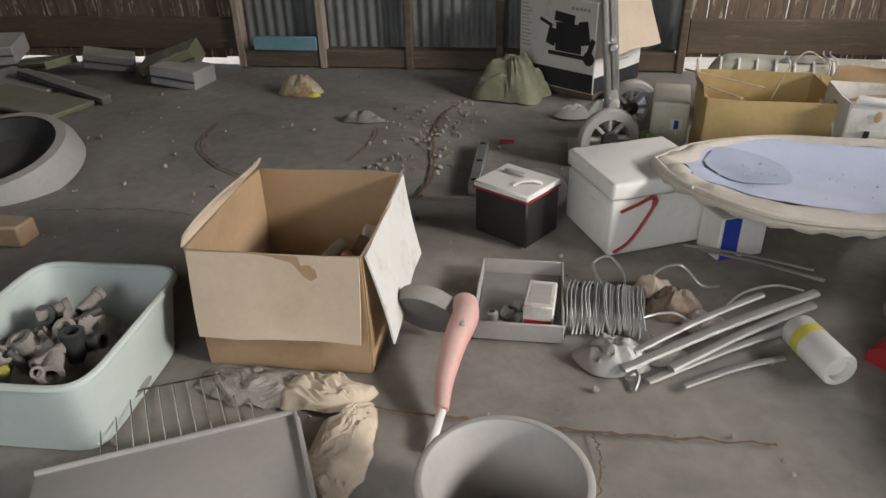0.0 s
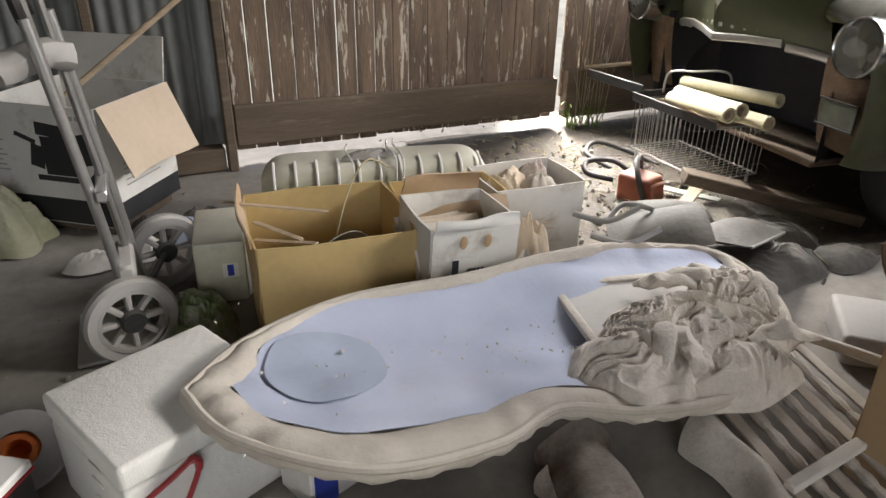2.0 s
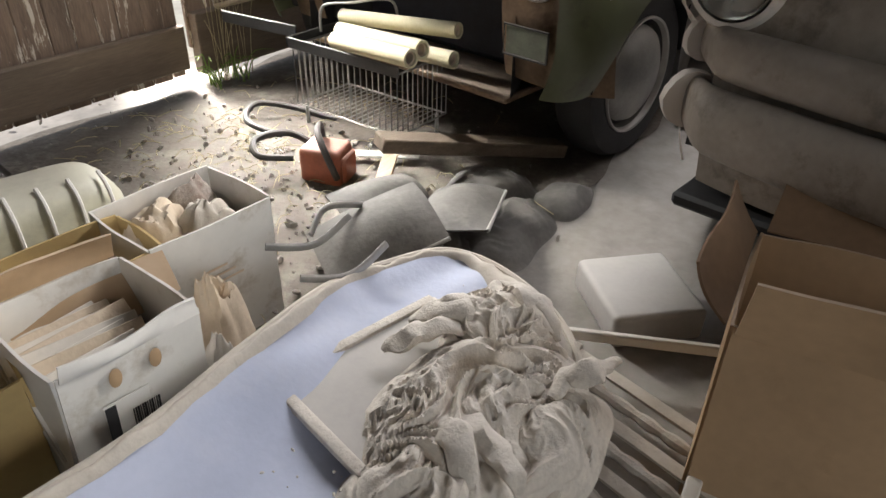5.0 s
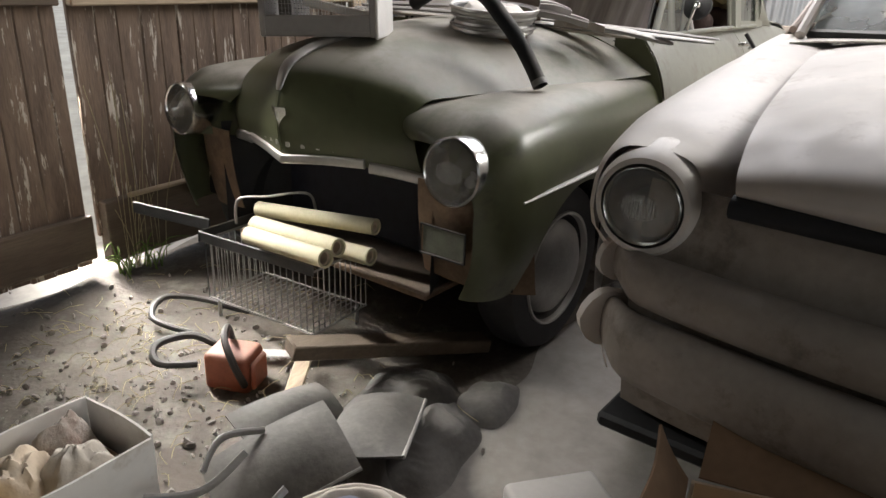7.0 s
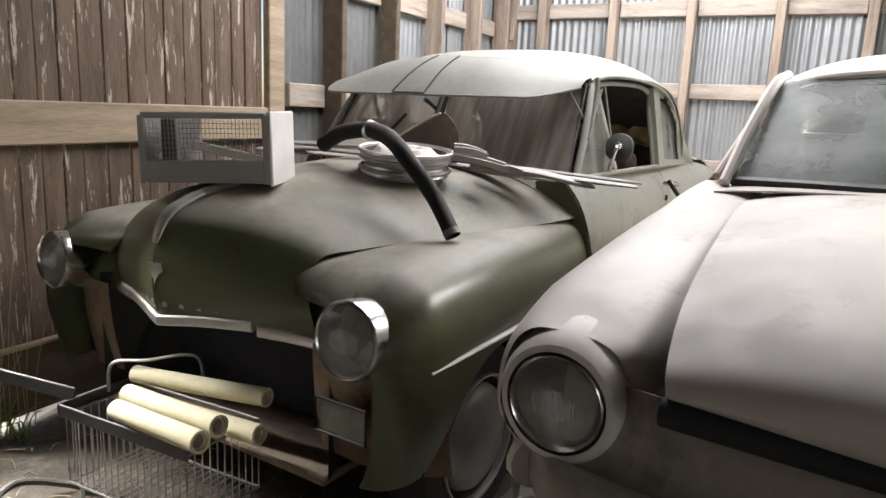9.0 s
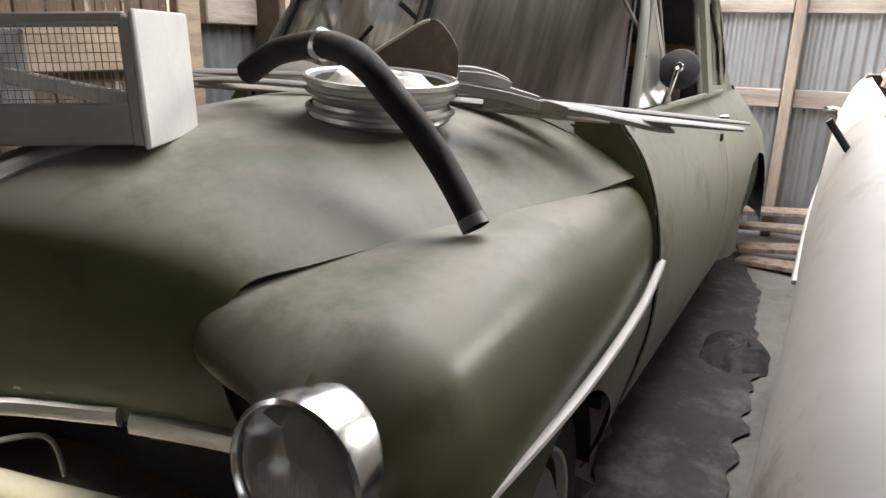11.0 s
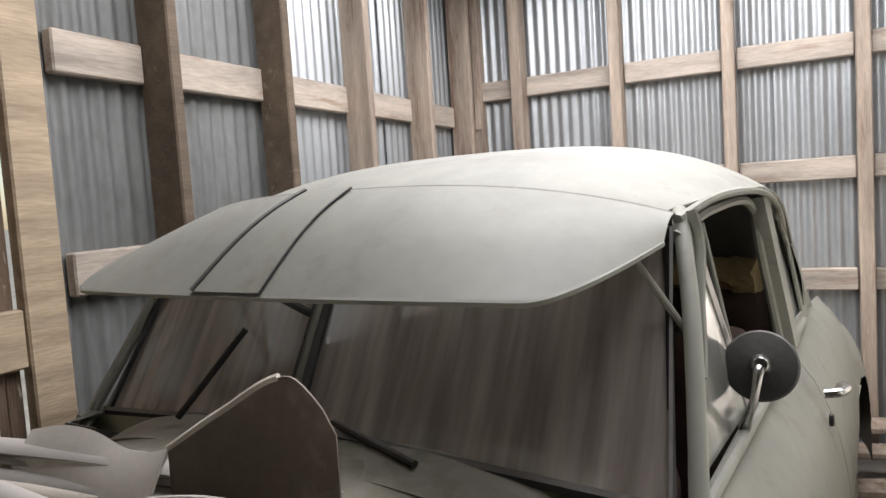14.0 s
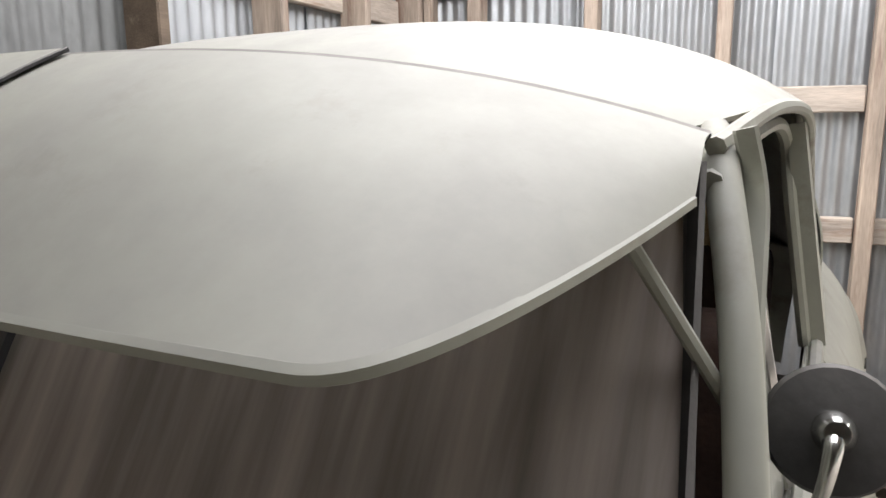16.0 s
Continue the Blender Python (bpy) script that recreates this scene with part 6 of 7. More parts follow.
# rubbish by the wall
tagged(part("stick", bar((1.20, 5.0, 0.53), (1.72, 5.08, 0.90), 0.012, 8), RAIL), "thin wooden stick leaning on a carton", "stick")
tagged(part("tarpaulin", rough(crumple(0.86, 4.93, 0.0, 0.22, 0.16, 0.21, 69.0, 44, 3.0, True), 0.012, 9), OLIVE), "olive folded tarpaulin slumped in a heap", "tarpaulin")
tagged(part("crisp_packet", crumple(-0.35, 4.90, 0, 0.12, 0.09, 0.10, 71.0, 20, 8), mat("printed_foil", (0.34, 0.17, 0.09), 0.4, 0.1, 0.4, 16, 0.2, ((0.55, 0.47, 0.30), 0.48, 0.56, 9), dust=0.3)), "crumpled red and tan food packet", "packet")
tagged(part("packet_corner", crumple(-0.27, 4.84, 0, 0.05, 0.025, 0.03, 73.0, 12, 8), YELLOWPLASTIC), "crumpled yellow wrapper on the floor", "wrapper")
tagged(part("rag", crumple(0.12, 4.46, 0, 0.12, 0.05, 0.05, 75.0, 18, 9), DUSTYGREY), "dark crumpled scrap on the floor", "rag", "scraps on the floor")
tagged(part("plastic_bag", crumple(1.50, 4.03, 0, 0.14, 0.16, 0.12, 77.0, 26, 9), mat("green_film", (0.20, 0.26, 0.13), 0.3, 0, 0.5, 9, 0.3, ((0.4, 0.4, 0.36), 0.5, 0.6, 8))), "crumpled green and clear plastic bag", "plastic bag")
for k, (x, y, rx, ry, h, mt) in enumerate(((1.35, 4.65, 0.12, 0.08, 0.07, WHITEPLASTIC), (1.62, 4.82, 0.16, 0.1, 0.08, DUSTYGREY), (1.55, 4.72, 0.08, 0.06, 0.09, BLUEDARK), (1.2, 4.6, 0.1, 0.06, 0.06, PAPER), (1.42, 4.88, 0.1, 0.06, 0.06, BLACKPLASTIC))):
    tagged(part("rag", crumple(x, y, 0, rx, ry, h, 81.0 + k, 18, 8), mt), "dusty crumpled plastic and cloth by a hand truck", "rag", "scraps on the floor")
cb2 = thing("plastic_box", pose(1.62, 4.32, 0, 0, 0, -8), "cloudy plastic box with small blue label", "box")
part("body", boxm((0, 0, 0.11), (0.16, 0.3, 0.22), bevel=0.012, segs=2), CLEARBIN, cb2)
part("label", boxm((0.03, -0.151, 0.12), (0.05, 0.002, 0.05), bevel=0), WHITEPLASTIC, cb2)
part("print", boxm((0.03, -0.1522, 0.12), (0.02, 0.001, 0.04), bevel=0), BLUE, cb2)
tub2 = thing("plank", pose(-0.62, 5.40, 0.115, 0, 0, 0), "pale blue painted board leaning on the wall", "board")
part("board", rough(boxm((0, 0.02, 0.045), (0.42, 0.02, 0.085)), 0.003, 5), mat("blue_paint", (0.16, 0.30, 0.36), 0.7, 0, 0.2, 6, 0.1), tub2)
for k, (x, y, z, sx, sy, sz, rx, ry, rz2) in enumerate(((-1.28, 5.18, 0.10, 0.36, 0.2, 0.12, 8, -18, 10), (-1.15, 5.05, 0.06, 0.30, 0.24, 0.11, 0, 6, -6), (-1.72, 5.2, 0.10, 0.30, 0.12, 0.10, 10, 14, 30), (-2.2, 5.15, 0.08, 0.5, 0.22, 0.05, 0, -8, -18), (-2.1, 4.85, 0.05, 0.6, 0.32, 0.03, 4, 3, -24), (-1.75, 4.75, 0.06, 0.75, 0.07, 0.05, 0, 6, -20), (-1.85, 4.55, 0.03, 0.7, 0.3, 0.03, 0, 3, -15), (-2.5, 5.2, 0.16, 0.3, 0.25, 0.12, 10, 0, 15), (-2.3, 4.3, 0.02, 0.6, 0.16, 0.03, 0, 0, -12))):
    th = thing("scrap_panel", pose(x, y, z, rx, ry, rz2), "dusty grey-green broken panel in a pile of scrap", "panel", "scrap panels")
    part("panel", rough(boxm((0, 0, 0), (sx, sy, sz), bevel=0.006), 0.008, 4, k), (OLIVE, GREYPLASTIC, DUSTYGREY)[k % 3], th)
    part("edge", tube([(-sx / 2, -sy / 2 - 0.003, 0), (0, -sy / 2 - 0.008, 0.004), (sx / 2, -sy / 2 - 0.003, 0)], 0.006, 8, 6), DARKMETAL, th)
hub = thing("wheel_cover", pose(-1.28, 3.62, 0.0, 0, 0, 0), "curved pale rim of a wheel cover on the floor", "wheel cover")
part("rim", lathe([(0.26, 0.12), (0.30, 0.115), (0.33, 0.06), (0.34, 0.0), (0.33, 0.0)], pose(0, 0, 0.02, 14, 0, 0), 60), GREYPLASTIC, hub)
part("disc", lathe([(0.0, 0.03), (0.2, 0.04), (0.265, 0.11)], pose(0, 0, 0.02, 14, 0, 0), 48), DARKMETAL, hub)
tagged(part("wood_block", rough(boxm((-0.83, 3.07, 0.04), (0.14, 0.1, 0.08), bevel=0.008), 0.005, 9), CARD), "brown broken block on the floor", "block")

# chainsaw, leaning board, grey panels and bent handles
saw = thing("chainsaw", pose(3.42, 4.37, 0, 0, 0, 20), "dusty orange chainsaw with black handles", "chainsaw")
part("engine", boxm((0, 0, 0.075), (0.13, 0.16, 0.14), bevel=0.022, segs=3), SAWRED, saw)
part("recoil_cover", boxm((0.0, -0.085, 0.07), (0.10, 0.02, 0.1), bevel=0.008), SAWRED, saw)
part("front_handle", tube([(-0.07, -0.07, 0.05), (-0.10, -0.05, 0.15), (-0.05, 0.0, 0.205), (0.03, 0.03, 0.2), (0.08, 0.05, 0.12), (0.075, 0.06, 0.05)], 0.012, 36, 8), BLACKPLASTIC, saw)
part("rear_handle", tube([(0.03, 0.06, 0.12), (0.02, 0.16, 0.155), (-0.06, 0.24, 0.15), (-0.12, 0.2, 0.12), (-0.06, 0.1, 0.10)], 0.013, 36, 8), BLACKPLASTIC, saw)
part("guide_bar", boxm((0.13, -0.15, 0.05), (0.05, 0.34, 0.008), pose(0, 0, 0, 0, 0, 12), 0.003), TOOLSTEEL, saw)
tagged(part("board", rough(boxm((0, 0, 0), (0.34, 0.055, 0.014), pose(3.47, 4.14, 0.07, 0, -14, 28)), 0.003, 6), RAIL), "pale wooden batten leaning on rubbish", "batten")
DARKSHEET = mat("dirty_dark_sheet", (0.085, 0.078, 0.07), 0.75, 0, 0.35, 6, 0.3, ((0.17, 0.155, 0.14), 0.52, 0.7, 5), dust=0.25, dustcol=(0.26, 0.24, 0.21))
for k, (x, y, rx, ry, h) in enumerate(((3.22, 3.80, 0.22, 0.18, 0.12), (3.48, 3.68, 0.26, 0.17, 0.08), (3.12, 3.62, 0.16, 0.10, 0.06), (3.64, 3.84, 0.24, 0.18, 0.09), (3.80, 3.62, 0.16, 0.10, 0.05))):
    tagged(part("plastic_sheet", crumple(x, y, 0, rx, ry, h, 91.0 + k * 2, 40, 2.4, True), DARKSHEET), "dust-covered dark sheet slumped over rubbish", "sheet", "dusty sheets")
for x, y, z, rx, ry, rz2, w, d in ((3.05, 3.80, 0.16, 12, -16, -30, 0.34, 0.24), (3.34, 3.72, 0.14, -8, 10, 24, 0.36, 0.22), (3.24, 3.95, 0.13, 14, 6, -12, 0.30, 0.18)):
    th = thing("car_panel", pose(x, y, z, rx, ry, rz2), "dusty grey moulded plastic panel on rubbish", "panel", "moulded panels")
    part("skin", sheet(lambda u, v: Vector(((u - 0.5) * w, (v - 0.5) * d, 0.05 * math.sin(u * 2.6) * math.sin(v * 2.8))), 14, 12), DARKSHEET, th, thick=0.006)
    part("rolled_edge", tube([((k / 12 - 0.5) * w, -d / 2, 0.003) for k in range(13)], 0.006, 0, 6), TOOLSTEEL, th, "worn bright edge")
for a, b, c in (((2.72, 3.86, 0.27), (2.82, 3.80, 0.25), (2.93, 3.78, 0.29)), ((2.69, 3.71, 0.26), (2.79, 3.65, 0.24), (2.90, 3.63, 0.28)), ((2.90, 3.90, 0.2), (2.98, 3.92, 0.24), (3.08, 3.88, 0.22))):
    tagged(part("bent_handle", tube([a, b, c], 0.007, 20, 8, flat=1.6), TOOLSTEEL), "bent dull metal handle on dusty rubbish", "handle", "bent handles")

# wire basket with paper rolls
bk = thing("wire_basket", pose(3.70, 4.27, 0.0, 0, 0, 0), "wire basket cart with bent flat steel rim", "wire basket")
bx, by = 0.30, 0.54
for z in (0.10, 0.34):
    part("hoop", tube([(0, 0, z), (bx, 0, z), (bx, by, z), (0, by, z), (0, 0, z)], 0.005, 0, 6), TOOLSTEEL, bk)
for k in range(19):
    y = by * k / 18
    part("wire", bar((0, y, 0.10), (0, y, 0.34), 0.0025, 5), TOOLSTEEL, bk)
    part("wire", bar((0, y, 0.10), (bx, y, 0.10), 0.0025, 5), TOOLSTEEL, bk)
for k in range(11):
    x = bx * k / 10
    part("wire", bar((x, 0, 0.10), (x, 0, 0.34), 0.0025, 5), TOOLSTEEL, bk)
    part("wire", bar((x, by, 0.10), (x, by, 0.34), 0.0025, 5), TOOLSTEEL, bk)
part("rim_strip", boxm((-0.012, by / 2 - 0.0, 0.355), (0.008, by + 0.04, 0.045)), DARKMETAL, bk)
part("rim_strip", boxm((0.13, by + 0.012, 0.355), (0.30, 0.008, 0.045), pose(0, 0, 0, 0, 0, 0)), DARKMETAL, bk)
part("arm", boxm((0.12, by + 0.25, 0.37), (0.012, 0.42, 0.05), pose(0, 0, 0, 0, 0, 5)), DARKMETAL, bk, "bent flat steel arm")
part("push_handle", tube([(0.16, by, 0.36), (0.17, by - 0.01, 0.46), (0.20, by - 0.14, 0.49), (0.30, by - 0.26, 0.50), (0.32, by - 0.28, 0.40)], 0.006, 30, 6), TOOLSTEEL, bk)
for x, y in ((0.02, 0.03), (0.02, by - 0.03), (bx - 0.02, 0.03), (bx - 0.02, by - 0.03)):
    part("leg", bar((x, y, 0.0), (x, y, 0.1), 0.008, 6), TOOLSTEEL, bk)
for k, (a, b, r) in enumerate((((3.73, 4.60, 0.395), (3.66, 4.17, 0.43), 0.033), ((3.82, 4.66, 0.40), (3.76, 4.20, 0.43), 0.034), ((3.90, 4.72, 0.43), (3.92, 4.16, 0.47), 0.030), ((3.86, 4.55, 0.37), (3.84, 4.12, 0.39), 0.032))):
    d = Vector(b) - Vector(a)
    m = Matrix.Translation(a) @ d.to_track_quat("Z", "Y").to_matrix().to_4x4()
    rl = thing("paper_roll", m, "yellowed rolled drawing paper in a wire basket", "roll", "paper rolls")
    part("outer", lathe([(r * 0.75, 0.02), (r * 0.75, 0.0), (r, 0.0), (r * 0.97, d.length * 0.5), (r, d.length), (r * 0.75, d.length), (r * 0.75, d.length - 0.05)], None, 22), ROLLPAPER, rl)
    part("inner", lathe([(r * 0.7, 0.01), (r * 0.6, 0.012), (r * 0.6, d.length - 0.012), (r * 0.7, d.length - 0.01)], None, 18), CARDPALE, rl)
tagged(part("fallen_beam", rough(boxm((0, 0, 0), (0.09, 0.75, 0.05), pose(3.75, 3.95, 0.14, 12, 0, 62), 0.006), 0.005, 5), DARKRAIL), "dark timber offcut lying under a car", "timber")
tagged(part("black_hose", tube([(3.55, 4.75, 0.02), (3.50, 4.90, 0.06), (3.62, 4.98, 0.08), (3.74, 4.88, 0.05), (3.80, 4.7, 0.02)], 0.012, 36, 8), BLACKPLASTIC), "looped black hose on the dirt", "hose")


# ---- things on the green car ----
def on_car(x, y, z, rx=0, ry=0, rz=0):
    return pose(3.891, 4.4725, 0, 0, 0, CAR_TURN) @ pose(x, y, z, rx, ry, rz)


cage = thing("animal_cage", on_car(0.215, 0.08, 1.092, 0, -2, -60), "small wooden wire-mesh cage on a car hood", "cage")
WX, WY, WZ = 0.40, 0.23, 0.215
for x in (-WX / 2, WX / 2):
    for y in (-WY / 2, WY / 2):
        part("post", boxm((x, y, WZ / 2), (0.022, 0.022, WZ)), GREYPLASTIC, cage)
for z in (0.012, WZ):
    for y in (-WY / 2, WY / 2):
        part("rail", boxm((0, y, z), (WX, 0.018, 0.02)), GREYPLASTIC, cage)
part("end_board", boxm((WX / 2 + 0.016, 0, WZ / 2 + 0.004), (0.012, WY + 0.03, WZ + 0.02)), WHITEPLASTIC, cage, "white painted end board")
part("end_board", boxm((-WX / 2 - 0.012, 0, WZ / 2), (0.008, WY, WZ * 0.95)), GREYPLASTIC, cage)
part("kick_board", boxm((0, -WY / 2 - 0.004, 0.045), (WX, 0.008, 0.06)), GREYPLASTIC, cage)
part("floor", boxm((0, 0, 0.006), (WX, WY, 0.01)), GREYPLASTIC, cage)
bm = bmesh.new()
for k in range(34):
    box(bm, (-WX / 2 + WX * k / 33, -WY / 2, WZ / 2 + 0.02), (0.0014, 0.0014, WZ - 0.04))
    box(bm, (-WX / 2 + WX * k / 33, 0, WZ), (0.0014, WY, 0.0014))
for k in range(11):
    box(bm, (0, -WY / 2, 0.05 + (WZ - 0.06) * k / 10), (WX, 0.0014, 0.0014))
for k in range(15):
    box(bm, (0, -WY / 2 + WY * k / 14, WZ), (WX, 0.0014, 0.0014))
tagged(part("mesh", bm, ALU, cage, "fine wire mesh", smooth=False), kind="stuff")
part("divider", boxm((-0.12, 0, WZ / 2), (0.05, WY * 0.9, WZ * 0.9)), DUSTYGREY, cage)
part("perch", boxm((0.05, -0.02, 0.10), (0.3, 0.015, 0.03), pose(0, 0, 0, 0, 12, 0)), PAPER, cage)

wh = thing("steel_wheel", on_car(0.782, -0.272, 1.108, 4, -3, 0), "dusty steel wheel rim with a paper filter inside", "wheel rim")
part("rim", lathe([(0.15, 0.0), (0.165, 0.012), (0.16, 0.025), (0.155, 0.045), (0.165, 0.06), (0.172, 0.085), (0.180, 0.09), (0.180, 0.10), (0.172, 0.102), (0.166, 0.097), (0.158, 0.06), (0.15, 0.05), (0.13, 0.035), (0.0, 0.03)], None, 56), DUSTCHROME, wh)
for z in (0.03, 0.068):
    part("rim_ridge", lathe([(0.164, z - 0.008), (0.174, z - 0.003), (0.174, z + 0.003), (0.164, z + 0.008)], None, 56), TOOLSTEEL, wh)
part("inner_ring", lathe([(0.158, 0.06), (0.164, 0.0965), (0.152, 0.092), (0.146, 0.072), (0.14, 0.05)], None, 56), DARKMETAL, wh, "dark inner ring")
part("yellow_ring", lathe([(0.138, 0.05), (0.141, 0.075), (0.134, 0.080), (0.128, 0.05)], None, 48), YELLOWPLASTIC, wh, "yellow rubber ring")
part("packing", rough(lathe([(0.118, 0.035), (0.127, 0.06), (0.122, 0.082), (0.10, 0.103), (0.07, 0.107), (0.052, 0.10), (0.044, 0.082), (0.03, 0.07), (0.0, 0.068)], None, 48), 0.016, 12), PAPER, wh, "crumpled dusty white packing")
brk = thing("bracket_plate", on_car(1.05, 0, 0), "bent pale sheet metal bracket standing on a cowl", "sheet metal")
leftedge = curve([-0.05, 0.02, 0.09, 0.17, 0.25, 0.33], [1.232, 1.212, 1.208, 1.224, 1.226, 1.212])
rightedge = curve([-0.312, -0.29, -0.245, -0.14, -0.05], [1.262, 1.305, 1.342, 1.288, 1.232])
RUSTPLATE = mat("stained_sheet_metal", (0.16, 0.125, 0.10), 0.65, 0.2, 0.3, 6, 0.1, ((0.34, 0.29, 0.24), 0.5, 0.7, 5), dust=0.2)
part("pale_half", sheet(lambda u, v: Vector((-0.09 + 0.02 * math.sin(u * 3) + 0.06 * v * v, -0.05 + 0.38 * u, 1.09 + (leftedge(-0.05 + 0.38 * u) - 1.09) * v)), 30, 10), PAPER, brk, "dusty pale painted half", thick=0.004)
part("folded_half", sheet(lambda u, v: Vector((-0.03 + 0.07 * u, -0.05 - 0.262 * u, 1.09 + (rightedge(-0.05 - 0.262 * u) - 1.09) * v)), 30, 10), RUSTPLATE, brk, "stained brown folded half", thick=0.004)
part("edge_fold", tube([(-0.03 + 0.07 * k / 20, -0.05 - 0.262 * k / 20, rightedge(-0.05 - 0.262 * k / 20)) for k in range(15)], 0.006, 0, 6), BEIGECLOTH, brk)
for y, z in ((0.30, 1.13), (0.02, 1.13)):
    part("bolt_hole", lathe([(0.0, 0.001), (0.008, 0.001), (0.009, 0.0)], pose(-0.089, y, z, 0, -70, 0), 14), INK, brk)
for k, (a, b, r, mt) in enumerate((((0.92, 0.62, 1.15), (1.22, -1.02, 1.105), 0.014, TOOLSTEEL), ((0.95, 0.60, 1.168), (1.24, -1.03, 1.118), 0.010, GREYPLASTIC), ((0.88, 0.60, 1.145), (1.20, -0.70, 1.10), 0.012, BEIGECLOTH), ((0.98, 0.55, 1.175), (1.10, -0.30, 1.17), 0.016, GREYPLASTIC), ((1.02, -0.45, 1.15), (1.21, -0.86, 1.09), 0.018, TOOLSTEEL), ((0.93, 0.68, 1.14), (0.90, 0.0, 1.165), 0.012, GREYPLASTIC))):
    a, b = on_car(*a).translation, on_car(*b).translation
    tagged(part("trim_strip", tube([a, (a + b) / 2 + Vector((0, 0, 0.012)), b], lambda t, r=r: 1.7 * r * (1 - 0.5 * max(0, t - 0.85) / 0.15), 30, 8, flat=0.45), mt), "long dusty car trim strip lying across a cowl", "trim strip", "loose trim strips")
for k, (x, y, z, ln, wd, rx, ry, rz2) in enumerate(((0.93, -0.50, 1.165, 0.21, 0.10, 6, 10, -62), (0.97, -0.56, 1.135, 0.20, 0.055, -10, 4, -70), (0.92, -0.47, 1.20, 0.13, 0.05, 14, 12, -48))):
    bkt = thing("metal_bracket", on_car(x, y, z, rx, ry, rz2), "bent dusty folded metal bracket on a car cowl", "bracket", "brackets on the cowl")
    part("channel", rough(sheet(lambda u, v: Vector(((u - 0.5) * ln, (v - 0.5) * wd * (1 - 0.25 * u), 0.022 * (abs(2 * v - 1) > 0.6) - 0.03 * (u - 0.5) ** 2)), 16, 10), 0.004, 14, k), SHADEDBUMPER if k % 2 else GREYPLASTIC, bkt, thick=0.003)
    part("bolt_hole", lathe([(0.0, 0.002), (0.006, 0.002), (0.007, 0.0)], pose(ln * 0.38, 0, 0.003, 0, 0, 0), 12), INK, bkt)
hose = [on_car(*p).translation for p in ((0.74, 0.10, 1.20), (0.715, 0.0, 1.245), (0.665, -0.11, 1.265), (0.60, -0.25, 1.276), (0.54, -0.368, 1.262), (0.505, -0.44, 1.235), (0.503, -0.484, 1.195), (0.507, -0.537, 1.142), (0.522, -0.584, 1.077), (0.517, -0.630, 1.018), (0.509, -0.670, 0.964))]
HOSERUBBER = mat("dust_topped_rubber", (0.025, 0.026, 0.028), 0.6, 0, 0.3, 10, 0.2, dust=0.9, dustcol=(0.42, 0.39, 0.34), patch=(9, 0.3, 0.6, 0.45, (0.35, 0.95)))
hs = thing("radiator_hose", Matrix(), "black rubber radiator hose lying over a hood", "hose")
part("tube", tube(hose, lambda t: 0.031 - 0.005 * t, 80, 20, cap=False), HOSERUBBER, hs, thick=0.004)
part("end_ring", tube([hose[-1] + (hose[-2] - hose[-1]) * k / 6 for k in range(3)], 0.0275, 0, 20, cap=False), TOOLSTEEL, hs, "pale worn end band", thick=0.002)
part("clamp", tube([hose[3] + Vector((0, 0.012, 0.004)), hose[3] - Vector((0, 0.012, 0.004))], 0.033, 4, 16), ALU, hs)

# loose boards at the back between the cars
for k, (x, y, z, l, w, a) in enumerate(((8.45, 2.95, 0.22, 0.8, 0.2, 88), (8.2, 2.98, 0.16, 0.8, 0.16, 84), (7.95, 2.95, 0.09, 0.7, 0.16, 96), (7.7, 3.0, 0.04, 0.6, 0.15, 70))):
    tagged(part("board", rough(boxm((0, 0, 0), (l, w, 0.03), pose(x, y, z, 0, 4, a)), 0.006, 5, k), STUD), "pale weathered board lying behind parked cars", "board", "stacked boards")
tagged(part("leather_scrap", rough(boxm((0, 0, 0), (0.25, 0.30, 0.045), on_car(0.81, -0.25, 1.088, 4, -3, 20), 0.02, 2), 0.012, 9), RUST), "brown stiff leather scrap under a steel wheel", "scrap")
OILY = mat("oily_cloth", (0.035, 0.032, 0.03), 0.75, 0, 0.4, 9, 0.5, ((0.12, 0.11, 0.10), 0.5, 0.7, 8))
tagged(part("oil_rag", crumple(6.28, 3.25, 0.002, 0.26, 0.15, 0.07, 121.0, 44, 4, True), OILY), "black oily rag heaped on the floor between cars", "rag")

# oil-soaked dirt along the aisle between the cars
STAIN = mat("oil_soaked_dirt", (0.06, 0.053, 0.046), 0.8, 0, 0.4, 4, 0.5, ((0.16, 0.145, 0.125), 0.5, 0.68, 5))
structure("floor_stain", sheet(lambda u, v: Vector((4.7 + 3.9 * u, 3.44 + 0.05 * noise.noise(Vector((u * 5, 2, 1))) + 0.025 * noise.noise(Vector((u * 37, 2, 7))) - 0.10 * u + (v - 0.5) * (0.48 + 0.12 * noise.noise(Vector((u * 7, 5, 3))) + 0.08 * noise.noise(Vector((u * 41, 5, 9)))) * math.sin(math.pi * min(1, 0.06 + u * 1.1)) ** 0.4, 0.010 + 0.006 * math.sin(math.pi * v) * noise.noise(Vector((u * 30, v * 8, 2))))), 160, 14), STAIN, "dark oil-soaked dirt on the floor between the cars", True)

# dirt floor by the doors, cracks, gravel and straw
dirt = structure("dirt_floor", sheet(lambda u, v: Vector((2.75 + 2.3 * u + 0.1 * noise.noise(Vector((v * 5, 1, 0))), 3.60 + 1.95 * v + 0.12 * noise.noise(Vector((u * 5, 3, 0))), 0.008 + 0.018 * (math.sin(u * math.pi) * math.sin(min(1, v * 1.2) * math.pi)) ** 0.5 * (0.6 + 0.8 * noise.noise(Vector((u * 14, v * 12, 4)))))), 60, 50), DIRT, "uneven dry dirt with dust and straw", True)


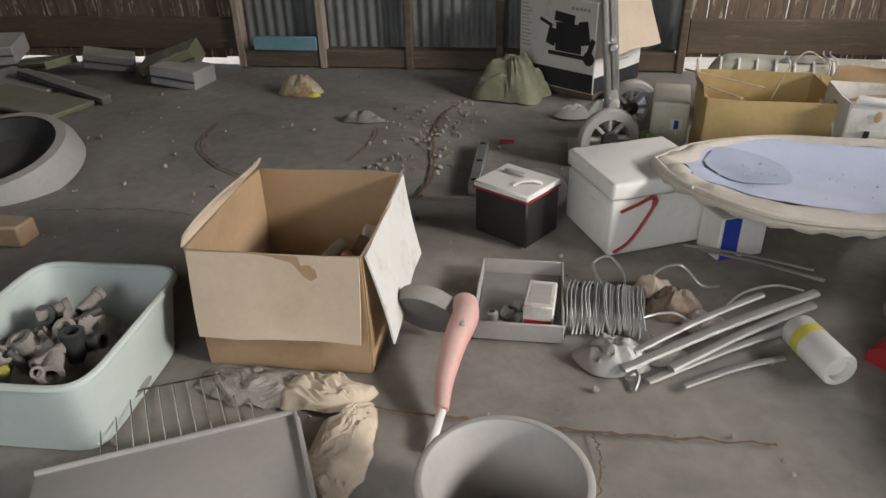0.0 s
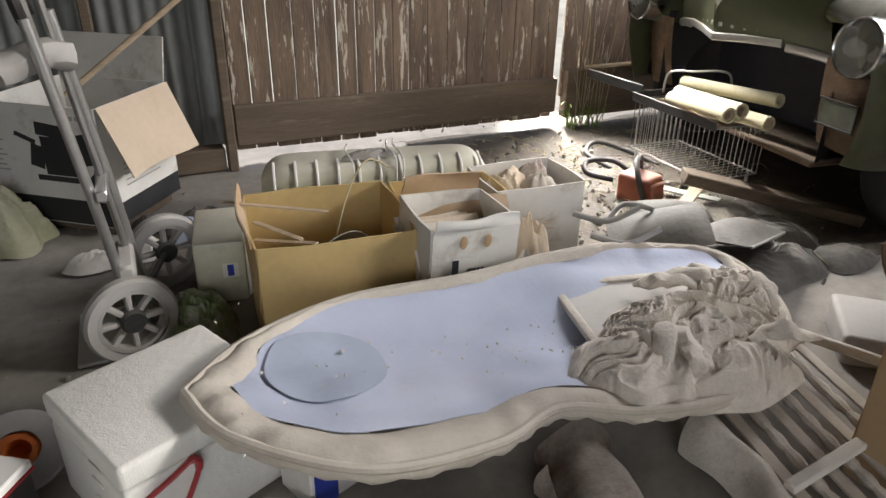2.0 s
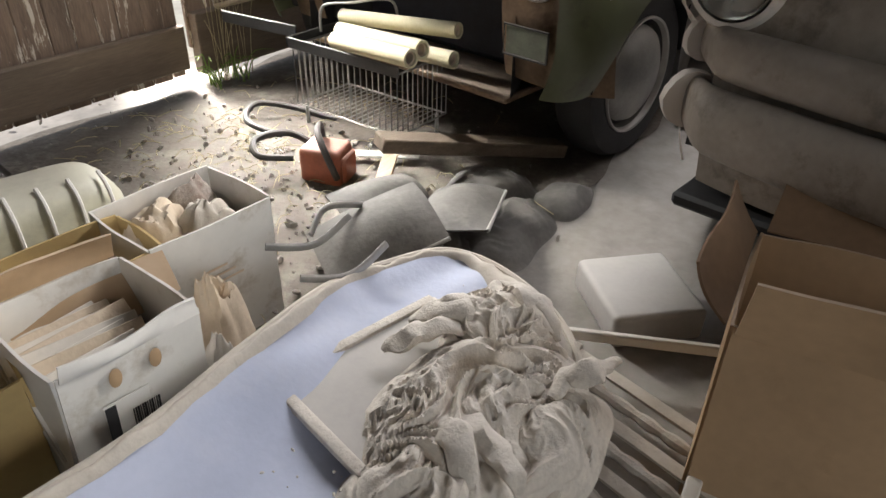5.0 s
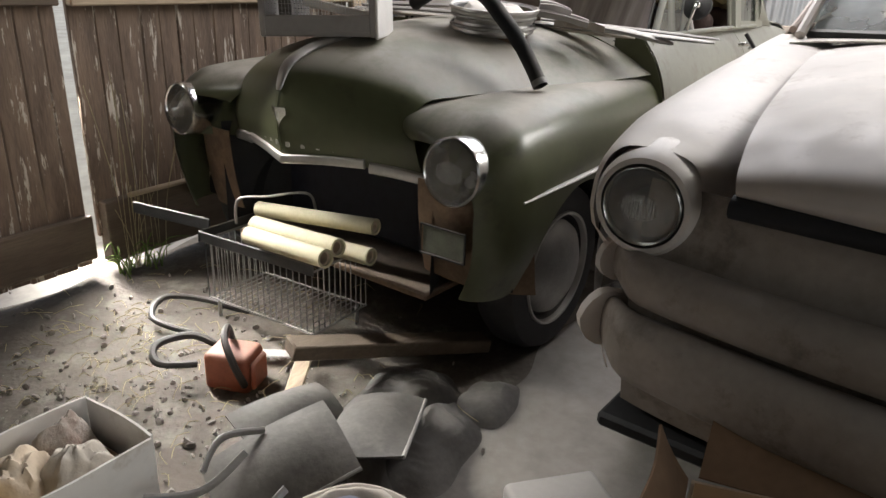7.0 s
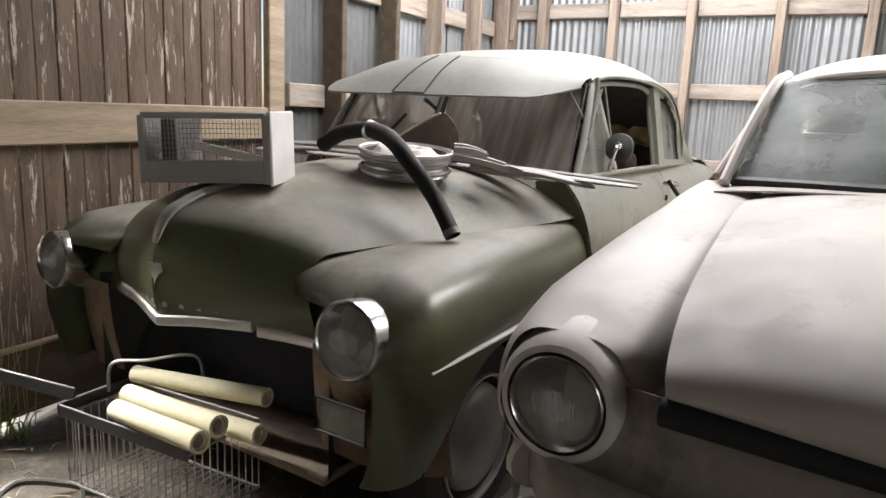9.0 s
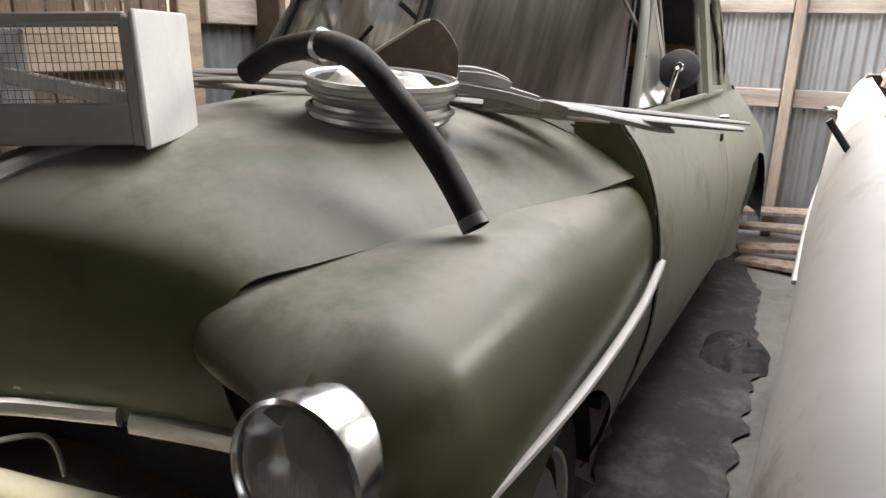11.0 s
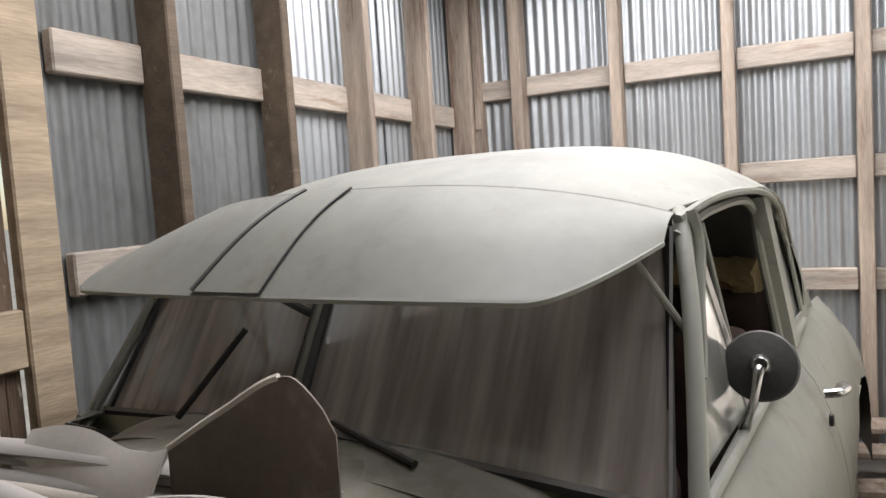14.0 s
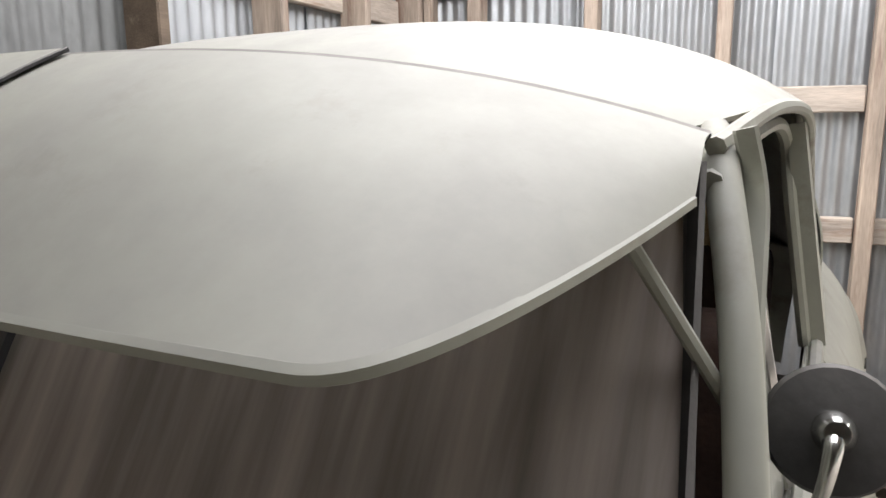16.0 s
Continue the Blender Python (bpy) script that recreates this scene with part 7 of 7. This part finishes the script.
def crack(pts, w, seed):
    bm = bmesh.new()
    line = spline([(x, y, 0) for x, y in pts], len(pts) * 16)
    l, r = [], []
    for i, p in enumerate(line):
        j = 0.012 * noise.noise(Vector((i * 0.35, seed, 0)))
        ww = w * (0.5 + abs(noise.noise(Vector((i * 0.5, seed, 7)))) * 1.5)
        d = (line[min(i + 1, len(line) - 1)] - line[max(0, i - 1)]).normalized()
        q = Vector((-d.y, d.x, 0))
        z = Vector((0, 0, 0.0075))
        l.append(bm.verts.new(p + q * (j + ww) + z))
        r.append(bm.verts.new(p + q * (j - ww) + z))
    for i in range(len(line) - 1):
        bm.faces.new((l[i], l[i + 1], r[i + 1], r[i]))
    return structure("floor_crack", bm, CARDDARK, "dirt-filled crack in the concrete floor", True)


crack(((0.60, 2.36), (0.95, 2.345), (1.25, 2.34), (1.63, 2.35)), 0.005, 1)
crack(((1.22, 2.34), (1.235, 2.25), (1.22, 2.1)), 0.003, 2)
crack(((0.56, 3.55), (0.60, 3.75), (0.56, 4.05), (0.52, 4.3), (0.54, 4.62), (0.7, 5.0)), 0.009, 3)
crack(((0.56, 3.57), (0.70, 3.56), (0.86, 3.55)), 0.005, 4)
crack(((0.1, 3.62), (-0.25, 3.72), (-0.55, 4.0), (-0.62, 4.35)), 0.006, 5)
crack(((0.2, 3.9), (0.25, 4.2), (0.22, 4.35)), 0.005, 6)
crack(((-0.9, 3.3), (-0.5, 3.35), (-0.1, 3.3)), 0.003, 7)
rnd = random.Random(21)


def pebble(bm, x, y, z, r):
    vs = bmesh.ops.create_icosphere(bm, subdivisions=1, radius=r)["verts"]
    m = pose(x, y, z, rnd.uniform(0, 180), rnd.uniform(0, 180), rnd.uniform(0, 180)) @ Matrix.Diagonal((1, rnd.uniform(0.5, 1), rnd.uniform(0.35, 0.7), 1))
    bmesh.ops.transform(bm, matrix=m, verts=vs)


bm = bmesh.new()
for k in range(420):
    x, y = rnd.uniform(-1.2, 1.7), rnd.uniform(1.7, 5.3)
    pebble(bm, x, y, 0.006, rnd.choice((0.003, 0.004, 0.005, 0.008, 0.012)))
for k in range(500):
    pebble(bm, rnd.gauss(3.2, 0.35), rnd.gauss(4.6, 0.4), 0.02, rnd.choice((0.005, 0.007, 0.010, 0.016)))
for k in range(120):
    a = rnd.uniform(4.2, 5.2)
    pebble(bm, 0.55 + rnd.gauss(0, 0.12), a - 0.4, 0.006, rnd.choice((0.006, 0.009, 0.014)))
tagged(part("gravel", bm, SOILED), "loose crumbs of concrete and dirt on the floor", "gravel", "", "stuff")
bm = bmesh.new()
for k in range(260):
    x, y = rnd.gauss(3.35, 0.4), rnd.gauss(4.75, 0.35)
    a, l = rnd.uniform(0, math.tau), rnd.uniform(0.03, 0.12)
    tube([(x, y, 0.03), (x + l / 2 * math.cos(a), y + l / 2 * math.sin(a), 0.035 + rnd.uniform(0, 0.015)), (x + l * math.cos(a + 0.3), y + l * math.sin(a + 0.3), 0.028)], 0.0013, 5, 4, bm, cap=False)
tagged(part("straw", bm, STRAW), "dry straw and stalks strewn on the dirt", "straw", "", "stuff")
bm = bmesh.new()
for k in range(26):
    x, y = 3.80 + rnd.uniform(-0.05, 0.14), 5.46 + rnd.uniform(-0.08, 0.06)
    a, l = rnd.uniform(0, math.tau), rnd.uniform(0.08, 0.24)
    tube([(x, y, 0.0), (x + 0.3 * l * math.cos(a), y + 0.3 * l * math.sin(a), l * 0.7), (x + 0.8 * l * math.cos(a), y + 0.8 * l * math.sin(a), l * 0.75)], lambda t: 0.004 * (1 - t) + 0.001, 8, 4, bm, cap=False)
weed = thing("weed", pose(0, 0, 0), "small green weed growing through the door gap", "weed")
tagged(part("foliage", bm, LEAFGREEN, weed), kind="stuff")
bm = bmesh.new()
for k in range(16):
    x = 3.84 + rnd.uniform(-0.06, 0.2)
    z = rnd.uniform(0.3, 0.9)
    a = rnd.uniform(-1, 1)
    tube([(x, 5.47, 0.0), (x + 0.03 * a, 5.46, z / 2), (x + 0.12 * a, 5.44, z)], 0.0016, 8, 4, bm, cap=False)
tagged(part("dry_growth", bm, STRAW, weed, "thin dry stalks"), kind="stuff")
bm = bmesh.new()
for k in range(150):
    a = rnd.uniform(0, 1)
    x, y = 1.5 + 1.5 * a, 3.30 + rnd.gauss(0, 0.10)
    pebble(bm, x, y, max(0.20, 0.285 - 0.14 * (x - 1.72)) - 0.004, rnd.choice((0.002, 0.003, 0.005)))
tagged(part("plaster_crumbs", bm, PAPER), "white crumbs scattered on the cloth", "crumbs", "", "stuff")
